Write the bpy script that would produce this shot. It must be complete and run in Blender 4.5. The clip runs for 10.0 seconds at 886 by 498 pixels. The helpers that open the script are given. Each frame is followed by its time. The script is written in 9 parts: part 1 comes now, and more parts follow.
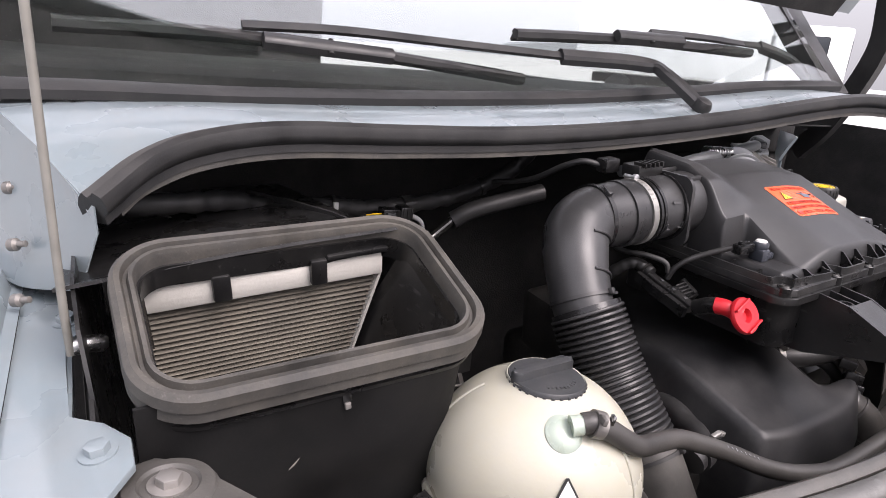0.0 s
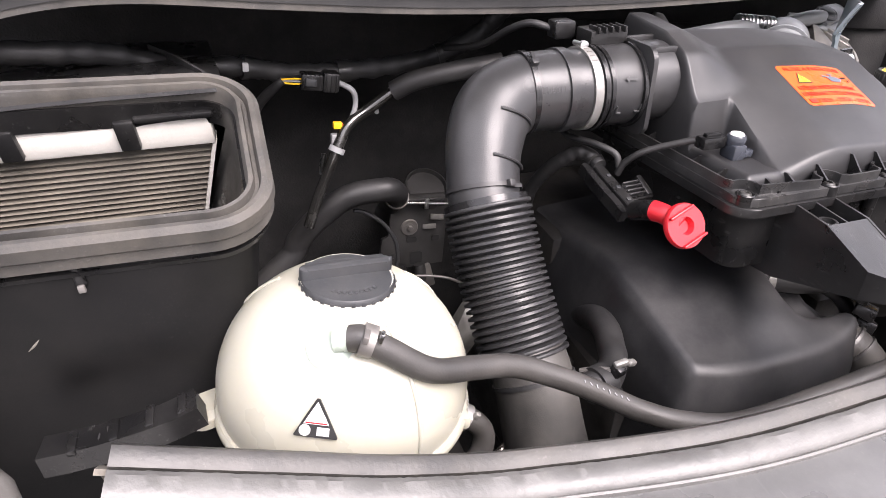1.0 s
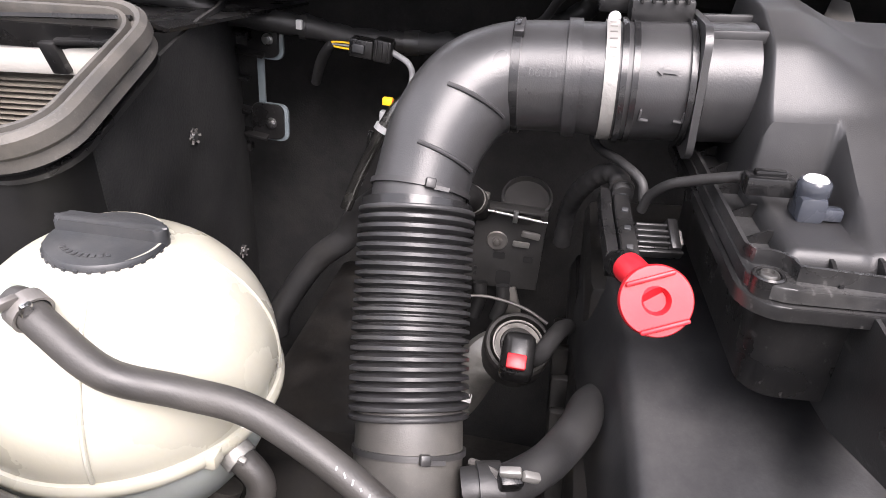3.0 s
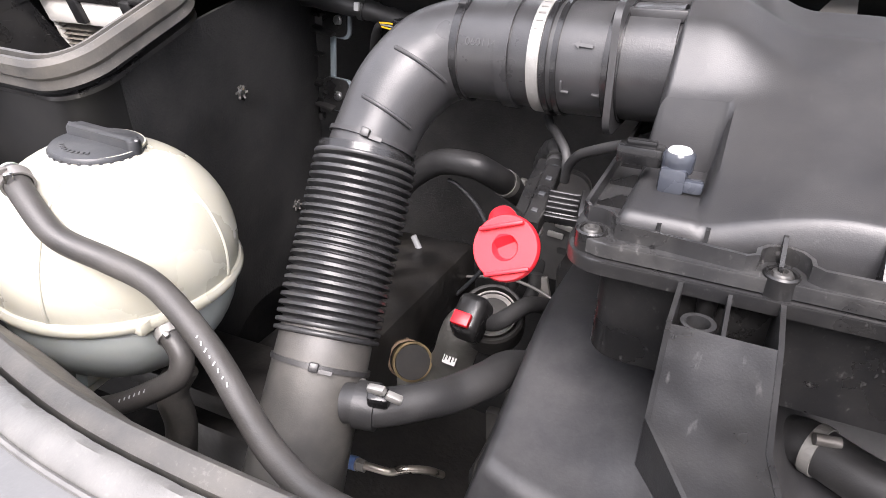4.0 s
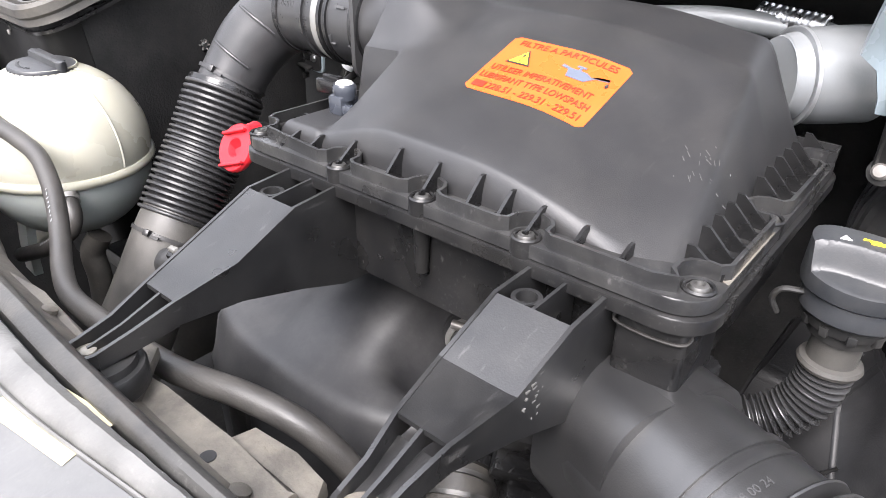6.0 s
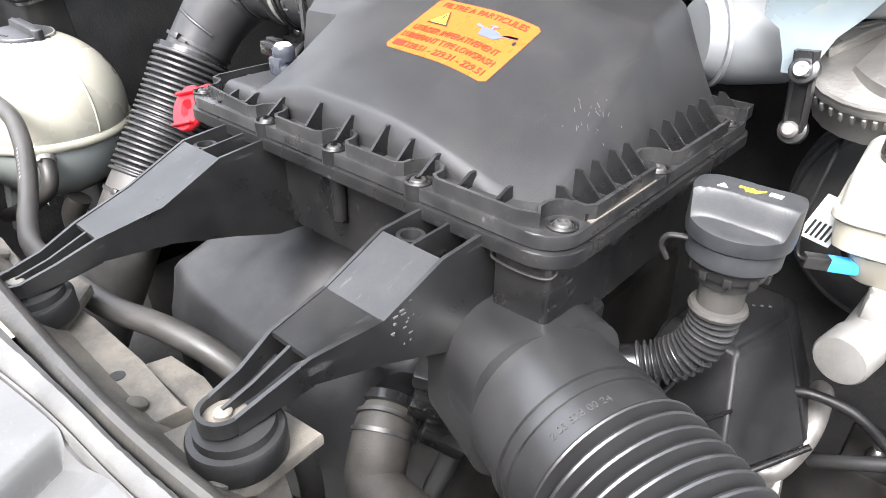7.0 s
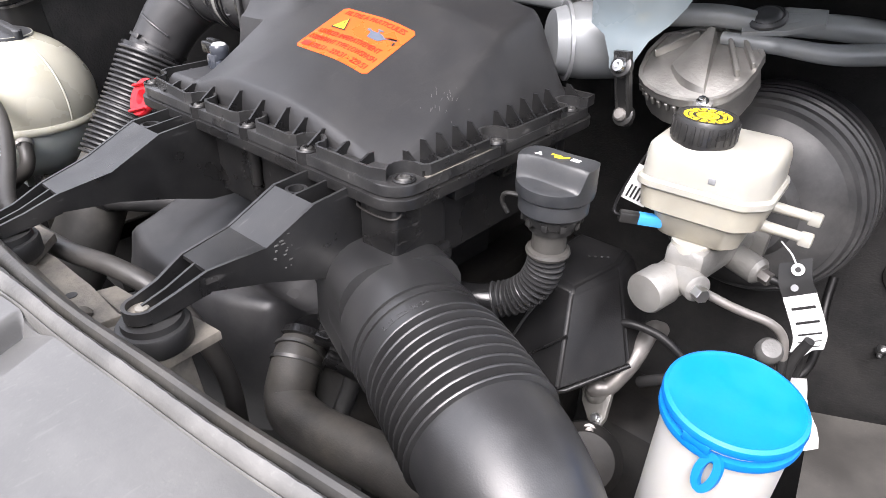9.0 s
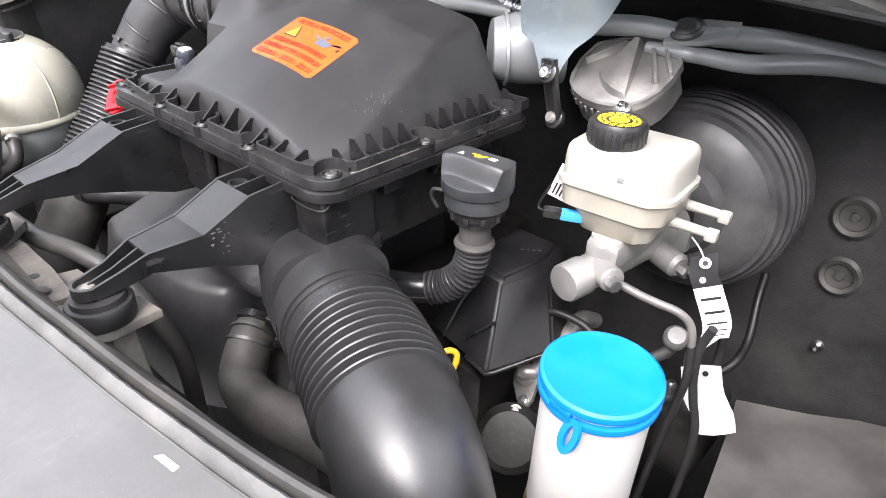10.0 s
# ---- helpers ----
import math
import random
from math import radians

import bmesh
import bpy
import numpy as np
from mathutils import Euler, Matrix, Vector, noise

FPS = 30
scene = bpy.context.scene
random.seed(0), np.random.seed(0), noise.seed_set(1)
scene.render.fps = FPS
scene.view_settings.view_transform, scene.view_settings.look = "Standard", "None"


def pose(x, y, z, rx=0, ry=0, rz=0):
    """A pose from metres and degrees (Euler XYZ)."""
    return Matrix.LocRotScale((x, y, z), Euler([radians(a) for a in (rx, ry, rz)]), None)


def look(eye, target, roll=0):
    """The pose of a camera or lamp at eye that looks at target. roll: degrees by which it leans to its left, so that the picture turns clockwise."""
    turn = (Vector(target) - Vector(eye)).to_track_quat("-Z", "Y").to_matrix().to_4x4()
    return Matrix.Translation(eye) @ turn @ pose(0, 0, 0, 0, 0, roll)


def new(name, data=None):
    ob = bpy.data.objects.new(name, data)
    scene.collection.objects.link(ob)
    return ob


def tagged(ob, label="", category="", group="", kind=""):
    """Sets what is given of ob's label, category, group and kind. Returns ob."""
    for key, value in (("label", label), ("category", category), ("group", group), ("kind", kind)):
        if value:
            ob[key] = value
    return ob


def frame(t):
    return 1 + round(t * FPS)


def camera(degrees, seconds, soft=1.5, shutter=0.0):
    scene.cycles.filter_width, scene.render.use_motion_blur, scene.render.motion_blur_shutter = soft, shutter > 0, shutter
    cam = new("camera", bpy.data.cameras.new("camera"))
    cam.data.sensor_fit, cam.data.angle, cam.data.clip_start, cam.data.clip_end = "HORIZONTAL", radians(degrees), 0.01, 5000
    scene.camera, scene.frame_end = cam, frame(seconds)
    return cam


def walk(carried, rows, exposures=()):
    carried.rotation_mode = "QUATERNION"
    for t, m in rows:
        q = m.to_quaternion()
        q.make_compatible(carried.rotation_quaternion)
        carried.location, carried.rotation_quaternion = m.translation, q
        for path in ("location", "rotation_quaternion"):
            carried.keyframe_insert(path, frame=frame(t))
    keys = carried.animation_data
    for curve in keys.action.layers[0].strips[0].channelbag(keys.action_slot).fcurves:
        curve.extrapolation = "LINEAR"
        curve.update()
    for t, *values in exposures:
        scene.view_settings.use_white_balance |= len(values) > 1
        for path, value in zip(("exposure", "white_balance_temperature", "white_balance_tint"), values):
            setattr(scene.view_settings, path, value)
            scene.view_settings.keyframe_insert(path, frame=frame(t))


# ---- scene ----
EXPOSURES = [(0.0, 1.12, 6600, 22), (0.5, 1.75, 6600, 21), (1.0, 1.83, 6600, 22), (2.2, 1.91, 6600, 21), (3.5, 1.92, 6500, 20), (4.0, 2.18, 6480, 19), (4.5, 2.19, 6450, 18), (5.5, 2.15, 6400, 17), (7.0, 2.53, 6350, 13), (7.5, 2.51, 6350, 13), (8.0, 1.94, 6400, 16), (8.5, 1.77, 6400, 17), (9.0, 1.82, 6400, 17), (9.5, 1.94, 6400, 17), (10.0, 2.0, 6400, 17)]
cam = camera(68.1, 10.0, 0.85)
PATH = [
    (0, (0.009, -0.019, 1.377), (1.028, 1.599, 0.792), 5.3),
    (0.2, (0.055, -0.016, 1.369), (1.021, 1.569, 0.624), 5.5),
    (0.5, (0.124, -0.011, 1.362), (1.004, 1.549, 0.472), 5.8),
    (1, (0.27, -0.038, 1.361), (0.938, 1.595, 0.42), 5.6),
    (1.5, (0.37, -0.068, 1.362), (0.697, 1.656, 0.404), 5.4),
    (2, (0.453, -0.034, 1.349), (0.549, 1.711, 0.377), 5.1),
    (2.2, (0.48, -0.005, 1.345), (0.532, 1.743, 0.373), 5.0),
    (3.3, (0.657, 0.062, 1.312), (0.255, 1.761, 0.338), 5.1),
    (3.5, (0.698, 0.066, 1.313), (0.174, 1.73, 0.334), 4.9),
    (4, (0.797, 0.049, 1.311), (0.064, 1.632, 0.334), 4.8),
    (4.5, (0.902, -0.006, 1.325), (-0.001, 1.482, 0.341), 4.1),
    (5, (1.018, 0.011, 1.34), (0.011, 1.428, 0.352), 4.1),
    (5.5, (1.1, 0.07, 1.345), (0.049, 1.441, 0.335), 4.0),
    (5.7, (1.125, 0.09, 1.342), (0.05, 1.437, 0.328), 4.3),
    (6.8, (1.222, 0.127, 1.341), (0.09, 1.391, 0.281), 3.8),
    (7, (1.237, 0.133, 1.339), (0.103, 1.386, 0.269), 3.8),
    (7.5, (1.301, 0.11, 1.36), (0.164, 1.358, 0.286), 3.8),
    (8, (1.354, 0.073, 1.372), (0.221, 1.323, 0.298), 3.8),
    (8.5, (1.373, 0.091, 1.379), (0.249, 1.352, 0.308), 4.1),
    (9, (1.381, 0.104, 1.375), (0.264, 1.378, 0.312), 4.4),
    (9.5, (1.384, 0.107, 1.376), (0.251, 1.36, 0.307), 4.5),
    (10, (1.461, 0.12, 1.398), (0.318, 1.369, 0.333), 4.5),
]

walk(cam, [(t, look(eye, target, roll)) for t, eye, target, roll in PATH], EXPOSURES)

# ---- world and sun: a bright overcast day ----
world = bpy.data.worlds.new("overcast_sky")
scene.world = world
world.use_nodes = True
wn = world.node_tree.nodes
wn.clear()
sky = wn.new("ShaderNodeTexSky")
sky.sky_type = "NISHITA"
sky.sun_disc = False
sky.sun_elevation = radians(50)
sky.sun_rotation = radians(163)
sky.air_density, sky.dust_density, sky.ozone_density = 1.0, 4.0, 1.0
pale = wn.new("ShaderNodeMixRGB")
pale.inputs[0].default_value = 0.88
pale.inputs[2].default_value = (5.4, 5.6, 5.85, 1)
back = wn.new("ShaderNodeBackground")
back.inputs["Strength"].default_value = 0.15
wout = wn.new("ShaderNodeOutputWorld")
# an overcast sky is brighter overhead than at the horizon
way = wn.new("ShaderNodeTexCoord")
split = wn.new("ShaderNodeSeparateXYZ")
rise = wn.new("ShaderNodeMapRange")
rise.inputs["To Min"].default_value, rise.inputs["To Max"].default_value = 0.36, 1.46
dim = wn.new("ShaderNodeMixRGB")
dim.blend_type = "MULTIPLY"
dim.inputs[0].default_value = 1.0
world.node_tree.links.new(way.outputs["Generated"], split.inputs[0])
world.node_tree.links.new(split.outputs[2], rise.inputs["Value"])
world.node_tree.links.new(sky.outputs[0], pale.inputs[1])
world.node_tree.links.new(pale.outputs[0], dim.inputs[1])
world.node_tree.links.new(rise.outputs[0], dim.inputs[2])
world.node_tree.links.new(dim.outputs[0], back.inputs["Color"])
world.node_tree.links.new(back.outputs[0], wout.inputs["Surface"])
sun_data = bpy.data.lights.new("sun", "SUN")
sun_data.energy, sun_data.angle, sun_data.color = 2.4, radians(40), (1.0, 0.97, 0.93)
sun = new("sun", sun_data)
sun.matrix_world = look((1.7, -2.4, 4.8), (0.8, 0.5, 1.1))


# ---- materials ----
def principled(name):
    m = bpy.data.materials.new(name)
    m.use_nodes = True
    nt = m.node_tree
    return m, nt, nt.nodes["Principled BSDF"]


def surface(name, base, rough=0.5, metal=0.0, vary=0.25, scale=30.0, bump=0.15, fine=400.0, dust=0.0, dust_colour=(0.30, 0.28, 0.25),
            rough_vary=0.12, coat=0.0, bump_dist=0.0006, sss=0.0, spec=0.5, scratch=0.0, trans=0.0, dust_scale=18.0, speck=0.0, speck_colour=(0.34, 0.33, 0.31), dent=0.0):
    """A worn surface: patchy colour at two scales, dust in patches, fine relief."""
    m, nt, b = principled(name)
    N, L = nt.nodes, nt.links
    co = N.new("ShaderNodeTexCoord")
    n1 = N.new("ShaderNodeTexNoise")
    n1.inputs["Scale"].default_value, n1.inputs["Detail"].default_value = scale, 6
    n2 = N.new("ShaderNodeTexNoise")
    n2.inputs["Scale"].default_value, n2.inputs["Detail"].default_value = fine, 3
    for n in (n1, n2):
        L.new(co.outputs["Object"], n.inputs["Vector"])
    ramp = N.new("ShaderNodeMapRange")
    ramp.inputs["From Min"].default_value, ramp.inputs["From Max"].default_value = 0.3, 0.7
    ramp.inputs["To Min"].default_value, ramp.inputs["To Max"].default_value = 1 - vary, 1 + vary
    L.new(n1.outputs["Fac"], ramp.inputs["Value"])
    mul = N.new("ShaderNodeMixRGB")
    mul.blend_type = "MULTIPLY"
    mul.inputs[0].default_value = 1.0
    mul.inputs[1].default_value = (*base, 1)
    L.new(ramp.outputs[0], mul.inputs[2])
    colour = mul.outputs[0]
    if dust > 0:
        n3 = N.new("ShaderNodeTexNoise")
        n3.inputs["Scale"].default_value, n3.inputs["Detail"].default_value, n3.inputs["Roughness"].default_value = dust_scale, 9, 0.7
        L.new(co.outputs["Object"], n3.inputs["Vector"])
        r3 = N.new("ShaderNodeMapRange")
        r3.inputs["From Min"].default_value, r3.inputs["From Max"].default_value = 0.42, 0.78
        r3.inputs["To Max"].default_value = dust
        L.new(n3.outputs["Fac"], r3.inputs["Value"])
        mx = N.new("ShaderNodeMixRGB")
        mx.inputs[2].default_value = (*dust_colour, 1)
        L.new(r3.outputs[0], mx.inputs[0])
        L.new(colour, mx.inputs[1])
        colour = mx.outputs[0]
    if scratch > 0:
        mp = N.new("ShaderNodeMapping")
        mp.inputs["Scale"].default_value = (40, 6, 25)
        mp.inputs["Rotation"].default_value = (0.3, 0.5, 0.8)
        L.new(co.outputs["Object"], mp.inputs["Vector"])
        n4 = N.new("ShaderNodeTexNoise")
        n4.inputs["Scale"].default_value, n4.inputs["Detail"].default_value = 6, 8
        L.new(mp.outputs[0], n4.inputs["Vector"])
        r4 = N.new("ShaderNodeMapRange")
        r4.inputs["From Min"].default_value, r4.inputs["From Max"].default_value = 0.64, 0.74
        r4.inputs["To Max"].default_value = scratch
        L.new(n4.outputs["Fac"], r4.inputs["Value"])
        mx = N.new("ShaderNodeMixRGB")
        mx.inputs[2].default_value = (0.32, 0.31, 0.30, 1)
        L.new(r4.outputs[0], mx.inputs[0])
        L.new(colour, mx.inputs[1])
        colour = mx.outputs[0]
    if speck > 0:
        n5 = N.new("ShaderNodeTexNoise")
        n5.inputs["Scale"].default_value, n5.inputs["Detail"].default_value, n5.inputs["Roughness"].default_value = 380, 4, 0.6
        L.new(co.outputs["Object"], n5.inputs["Vector"])
        thin = N.new("ShaderNodeMath")
        thin.operation = "MULTIPLY_ADD"
        thin.inputs[1].default_value = 0.35
        L.new(n1.outputs["Fac"], thin.inputs[0])
        L.new(n5.outputs["Fac"], thin.inputs[2])
        r5 = N.new("ShaderNodeMapRange")
        r5.inputs["From Min"].default_value, r5.inputs["From Max"].default_value = 0.80, 0.94
        r5.inputs["To Max"].default_value = 0.4 * speck
        L.new(thin.outputs[0], r5.inputs["Value"])
        mx = N.new("ShaderNodeMixRGB")
        mx.inputs[2].default_value = (*speck_colour, 1)
        L.new(r5.outputs[0], mx.inputs[0])
        L.new(colour, mx.inputs[1])
        colour = mx.outputs[0]
    L.new(colour, b.inputs["Base Color"])
    rr = N.new("ShaderNodeMapRange")
    rr.inputs["From Min"].default_value, rr.inputs["From Max"].default_value = 0.3, 0.7
    rr.inputs["To Min"].default_value, rr.inputs["To Max"].default_value = max(0.03, rough - rough_vary), min(1, rough + rough_vary)
    L.new(n1.outputs["Fac"], rr.inputs["Value"])
    L.new(rr.outputs[0], b.inputs["Roughness"])
    b.inputs["Metallic"].default_value = metal
    b.inputs["Specular IOR Level"].default_value = spec
    b.inputs["Coat Weight"].default_value = coat
    if sss:
        b.inputs["Subsurface Weight"].default_value = sss
        b.inputs["Subsurface Radius"].default_value = (0.02, 0.018, 0.012)
        b.inputs["Subsurface Scale"].default_value = 1.0
    if trans:
        b.inputs["Transmission Weight"].default_value = trans
    if bump:
        bp = N.new("ShaderNodeBump")
        bp.inputs["Strength"].default_value, bp.inputs["Distance"].default_value = bump, bump_dist
        L.new(n2.outputs["Fac"], bp.inputs["Height"])
        if dent:
            b2 = N.new("ShaderNodeBump")
            b2.inputs["Strength"].default_value, b2.inputs["Distance"].default_value = dent, 0.004
            L.new(n1.outputs["Fac"], b2.inputs["Height"])
            L.new(b2.outputs[0], bp.inputs["Normal"])
        L.new(bp.outputs[0], b.inputs["Normal"])
    return m


M_PLASTIC = surface("black_plastic", (0.009, 0.009, 0.0094), 0.30, vary=0.3, scale=22, bump=0.12, fine=900, dust=0.05, scratch=0.12, speck=0.10, dent=0.04, spec=0.40)
M_LID = surface("grained_black_plastic", (0.021, 0.021, 0.022), 0.42, vary=0.2, scale=11, bump=0.25, fine=1400, dust=0.05, scratch=0.03, bump_dist=0.0004, speck=0.04, dent=0.03, rough_vary=0.05, spec=0.52)
M_ARM = surface("scuffed_black_plastic", (0.012, 0.012, 0.0124), 0.36, vary=0.3, scale=24, bump=0.14, fine=900, dust=0.12, dust_colour=(0.15, 0.145, 0.135), scratch=0.10, speck=0.03, dent=0.03, spec=0.6)
M_SCREW = surface("dark_zinc_screw", (0.11, 0.108, 0.104), 0.42, metal=0.75, vary=0.3, scale=60, bump=0.2, fine=700, dust=0.3, dust_colour=(0.10, 0.09, 0.075))
M_HOSE = surface("black_hose_plastic", (0.011, 0.011, 0.0115), 0.23, vary=0.25, scale=22, bump=0.10, fine=900, dust=0.06, dust_colour=(0.12, 0.115, 0.11), speck=0.10, rough_vary=0.05)
M_DUCT = surface("grey_black_duct_plastic", (0.028, 0.028, 0.029), 0.33, vary=0.2, scale=20, bump=0.2, fine=900, dust=0.10, dust_colour=(0.16, 0.155, 0.145), speck=0.08, dent=0.05, rough_vary=0.08)
M_SNORKEL = surface("satin_black_snorkel", (0.020, 0.020, 0.021), 0.42, vary=0.3, scale=9, bump=0.12, fine=900, dust=0.12, dust_colour=(0.17, 0.165, 0.155), speck=0.16, rough_vary=0.08, spec=0.75, dent=0.03)
M_BELLOWS = surface("glossy_black_bellows", (0.018, 0.018, 0.0187), 0.36, vary=0.3, scale=14, bump=0.10, fine=900, dust=0.08, dust_colour=(0.15, 0.145, 0.135), speck=0.12, rough_vary=0.05, spec=0.8, dent=0.02)
M_SANDCAST = surface("sand_cast_metal", (0.36, 0.35, 0.33), 0.42, metal=0.75, vary=0.25, scale=26, bump=0.5, fine=300, dust=0.25, dust_colour=(0.17, 0.155, 0.13), bump_dist=0.0006, speck=0.2, speck_colour=(0.14, 0.12, 0.09), dent=0.06)
M_BOXBLACK = surface("dull_black_box_plastic", (0.007, 0.007, 0.0075), 0.45, vary=0.3, scale=20, bump=0.2, fine=700, dust=0.12, dust_colour=(0.07, 0.066, 0.06), speck=0.1, spec=0.3)
M_LINING = surface("smooth_black_lining", (0.0065, 0.0065, 0.0067), 0.55, vary=0.3, scale=12, bump=0.15, fine=400, dust=0.12, dust_colour=(0.05, 0.047, 0.043), spec=0.22, speck=0.05)
# flange dust, with the pale highlight along its edge put into the colour too
M_RIM = surface("dusty_highlit_flange", (0.017, 0.017, 0.0175), 0.33, vary=0.3, scale=24, bump=0.15, fine=900, dust=0.22, dust_colour=(0.15, 0.145, 0.135), dust_scale=30, scratch=0.18, speck=0.14)
M_RUBBER = surface("matt_black_rubber", (0.017, 0.017, 0.0175), 0.52, vary=0.3, scale=25, bump=0.25, fine=500, dust=0.16, dust_colour=(0.11, 0.103, 0.092), speck=0.05)
M_GREYHOSE = surface("grey_rubber_hose", (0.038, 0.036, 0.034), 0.50, vary=0.25, scale=30, bump=0.25, fine=600, dust=0.25, dust_colour=(0.12, 0.108, 0.09), speck=0.05)
M_FELT = surface("black_felt_insulation", (0.016, 0.016, 0.0163), 0.85, vary=0.35, scale=14, bump=0.6, fine=320, dust=0.28, dust_colour=(0.105, 0.10, 0.094), dust_scale=9, bump_dist=0.0015, spec=0.3, speck=0.08)
M_COVER = surface("moulded_foam_cover", (0.016, 0.016, 0.0172), 0.52, vary=0.25, scale=10, bump=0.14, fine=500, dust=0.25, dust_colour=(0.12, 0.117, 0.112), bump_dist=0.0006, speck=0.06, dent=0.03)
M_DARK = surface("oily_dark_metal", (0.014, 0.0135, 0.013), 0.5, metal=0.3, vary=0.5, scale=25, bump=0.5, fine=150, dust=0.30, dust_colour=(0.085, 0.073, 0.06))
M_PAINT = surface("pale_blue_grey_paint", (0.185, 0.225, 0.245), 0.30, vary=0.08, scale=8, bump=0.08, fine=500, dust=0.45, dust_colour=(0.22, 0.225, 0.22), coat=0.4)
M_TANK = surface("milky_white_plastic", (0.40, 0.39, 0.325), 0.30, vary=0.06, scale=12, bump=0.12, fine=300, sss=0.25, dust=0.18, dust_colour=(0.37, 0.32, 0.22))
M_TANKLOW = surface("grimy_milky_plastic", (0.36, 0.39, 0.37), 0.4, vary=0.1, scale=14, bump=0.1, fine=300, sss=0.15, dust=0.4, dust_colour=(0.35, 0.36, 0.33))
M_CREAM = surface("cream_plastic", (0.375, 0.365, 0.325), 0.40, vary=0.10, scale=18, bump=0.12, fine=300, sss=0.2, dust=0.22, dust_colour=(0.40, 0.35, 0.26), speck=0.15, speck_colour=(0.26, 0.22, 0.16))
M_WHITE = surface("white_translucent_plastic", (0.56, 0.555, 0.53), 0.4, vary=0.06, scale=14, bump=0.08, fine=300, sss=0.25)
M_BLUE = surface("bright_blue_plastic", (0.0, 0.185, 0.62), 0.38, vary=0.12, scale=14, bump=0.1, fine=300, sss=0.05, dust=0.12, dust_colour=(0.12, 0.36, 0.66))
M_BLUECAP = surface("slate_blue_cap", (0.05, 0.09, 0.20), 0.4, vary=0.1)
M_BLUECLIP = surface("blue_clip_plastic", (0.05, 0.32, 0.72), 0.4, vary=0.1)
M_RED = surface("red_plastic", (0.50, 0.014, 0.022), 0.42, vary=0.1, scale=20, bump=0.12, fine=400, sss=0.05)
M_YELLOW = surface("yellow_plastic", (0.85, 0.52, 0.02), 0.45, vary=0.1)
M_ALU = surface("cast_aluminium", (0.30, 0.295, 0.28), 0.52, metal=0.6, vary=0.2, scale=30, bump=0.6, fine=260, dust=0.25, dust_colour=(0.30, 0.27, 0.22), bump_dist=0.0008, dent=0.08)
M_STEEL = surface("zinc_steel", (0.60, 0.60, 0.60), 0.3, metal=1.0, vary=0.12, scale=40, bump=0.1, fine=500)
M_ROD = surface("satin_silver_rod", (0.42, 0.43, 0.44), 0.40, metal=0.7, vary=0.12, scale=30, bump=0.1, fine=500, dust=0.12)
M_DULL = surface("dull_grey_steel", (0.22, 0.21, 0.20), 0.5, metal=0.6, vary=0.3, scale=30, bump=0.3, fine=300, dust=0.35, dust_colour=(0.2, 0.17, 0.13))
M_BRASS = surface("yellowed_steel", (0.26, 0.20, 0.11), 0.4, metal=0.8, vary=0.3, scale=40)
M_RUST = surface("heat_tinted_metal", (0.15, 0.105, 0.07), 0.55, metal=0.5, vary=0.5, scale=30, bump=0.4, fine=200)
M_CAP = surface("dark_grey_cap_plastic", (0.026, 0.028, 0.031), 0.42, vary=0.2, scale=24, bump=0.12, fine=900, dust=0.12, speck=0.12)
M_BLACKCAP = surface("glossy_black_cap", (0.018, 0.018, 0.018), 0.35, vary=0.2, scale=25, bump=0.15, fine=700, dust=0.10)
M_DIRT = surface("dusty_brown_grey_plastic", (0.11, 0.10, 0.086), 0.72, vary=0.4, scale=18, bump=0.6, fine=200, dust=0.75, dust_colour=(0.26, 0.235, 0.19), bump_dist=0.0012, speck=0.35)
M_GRILLE = surface("grey_front_panel_plastic", (0.088, 0.088, 0.087), 0.28, vary=0.12, scale=7, bump=0.12, fine=700, dust=0.28, dust_colour=(0.20, 0.197, 0.19), scratch=0.08, speck=0.18, speck_colour=(0.34, 0.33, 0.30), dent=0.03, rough_vary=0.06)
M_SEALGREY = surface("grey_faded_rubber", (0.095, 0.094, 0.090), 0.45, vary=0.3, scale=30, bump=0.6, fine=300, dust=0.6, dust_colour=(0.16, 0.155, 0.145), speck=0.25, dent=0.15)
M_BRACKET = surface("dusty_grey_moulding", (0.060, 0.057, 0.053), 0.55, vary=0.25, scale=14, bump=0.25, fine=500, dust=0.5, dust_colour=(0.11, 0.103, 0.092), dust_scale=14, speck=0.15, dent=0.05)
M_SEALDARK = surface("dusty_dark_rubber", (0.036, 0.035, 0.033), 0.48, vary=0.3, scale=20, bump=0.35, fine=400, dust=0.5, dust_colour=(0.11, 0.10, 0.085), speck=0.25, dent=0.05)
M_GASKET = surface("dusty_rubber_gasket", (0.045, 0.043, 0.04), 0.58, vary=0.3, scale=24, bump=0.35, fine=400, dust=0.42, dust_colour=(0.17, 0.15, 0.12), speck=0.3)
M_FILTER = surface("dirty_pleated_paper", (0.155, 0.141, 0.116), 0.9, vary=0.25, scale=20, bump=0.4, fine=300, dust=0.5, dust_colour=(0.13, 0.11, 0.08))
M_FILTERWHITE = surface("white_fleece_edge", (0.62, 0.60, 0.55), 0.85, vary=0.06, scale=25, bump=0.4, fine=300, dust=0.15)
M_LABEL = surface("orange_red_sticker", (0.78, 0.10, 0.02), 0.30, vary=0.04, scale=25, bump=0.05, fine=300)
M_LABELINK = surface("dark_red_ink", (0.42, 0.03, 0.015), 0.35, vary=0.05)
M_INKYELLOW = surface("yellow_ink", (0.92, 0.62, 0.03), 0.35, vary=0.05)
M_INKBLUE = surface("slate_blue_ink", (0.10, 0.115, 0.15), 0.45, vary=0.05)
M_INKBLACK = surface("black_ink", (0.02, 0.02, 0.02), 0.45, vary=0.1)
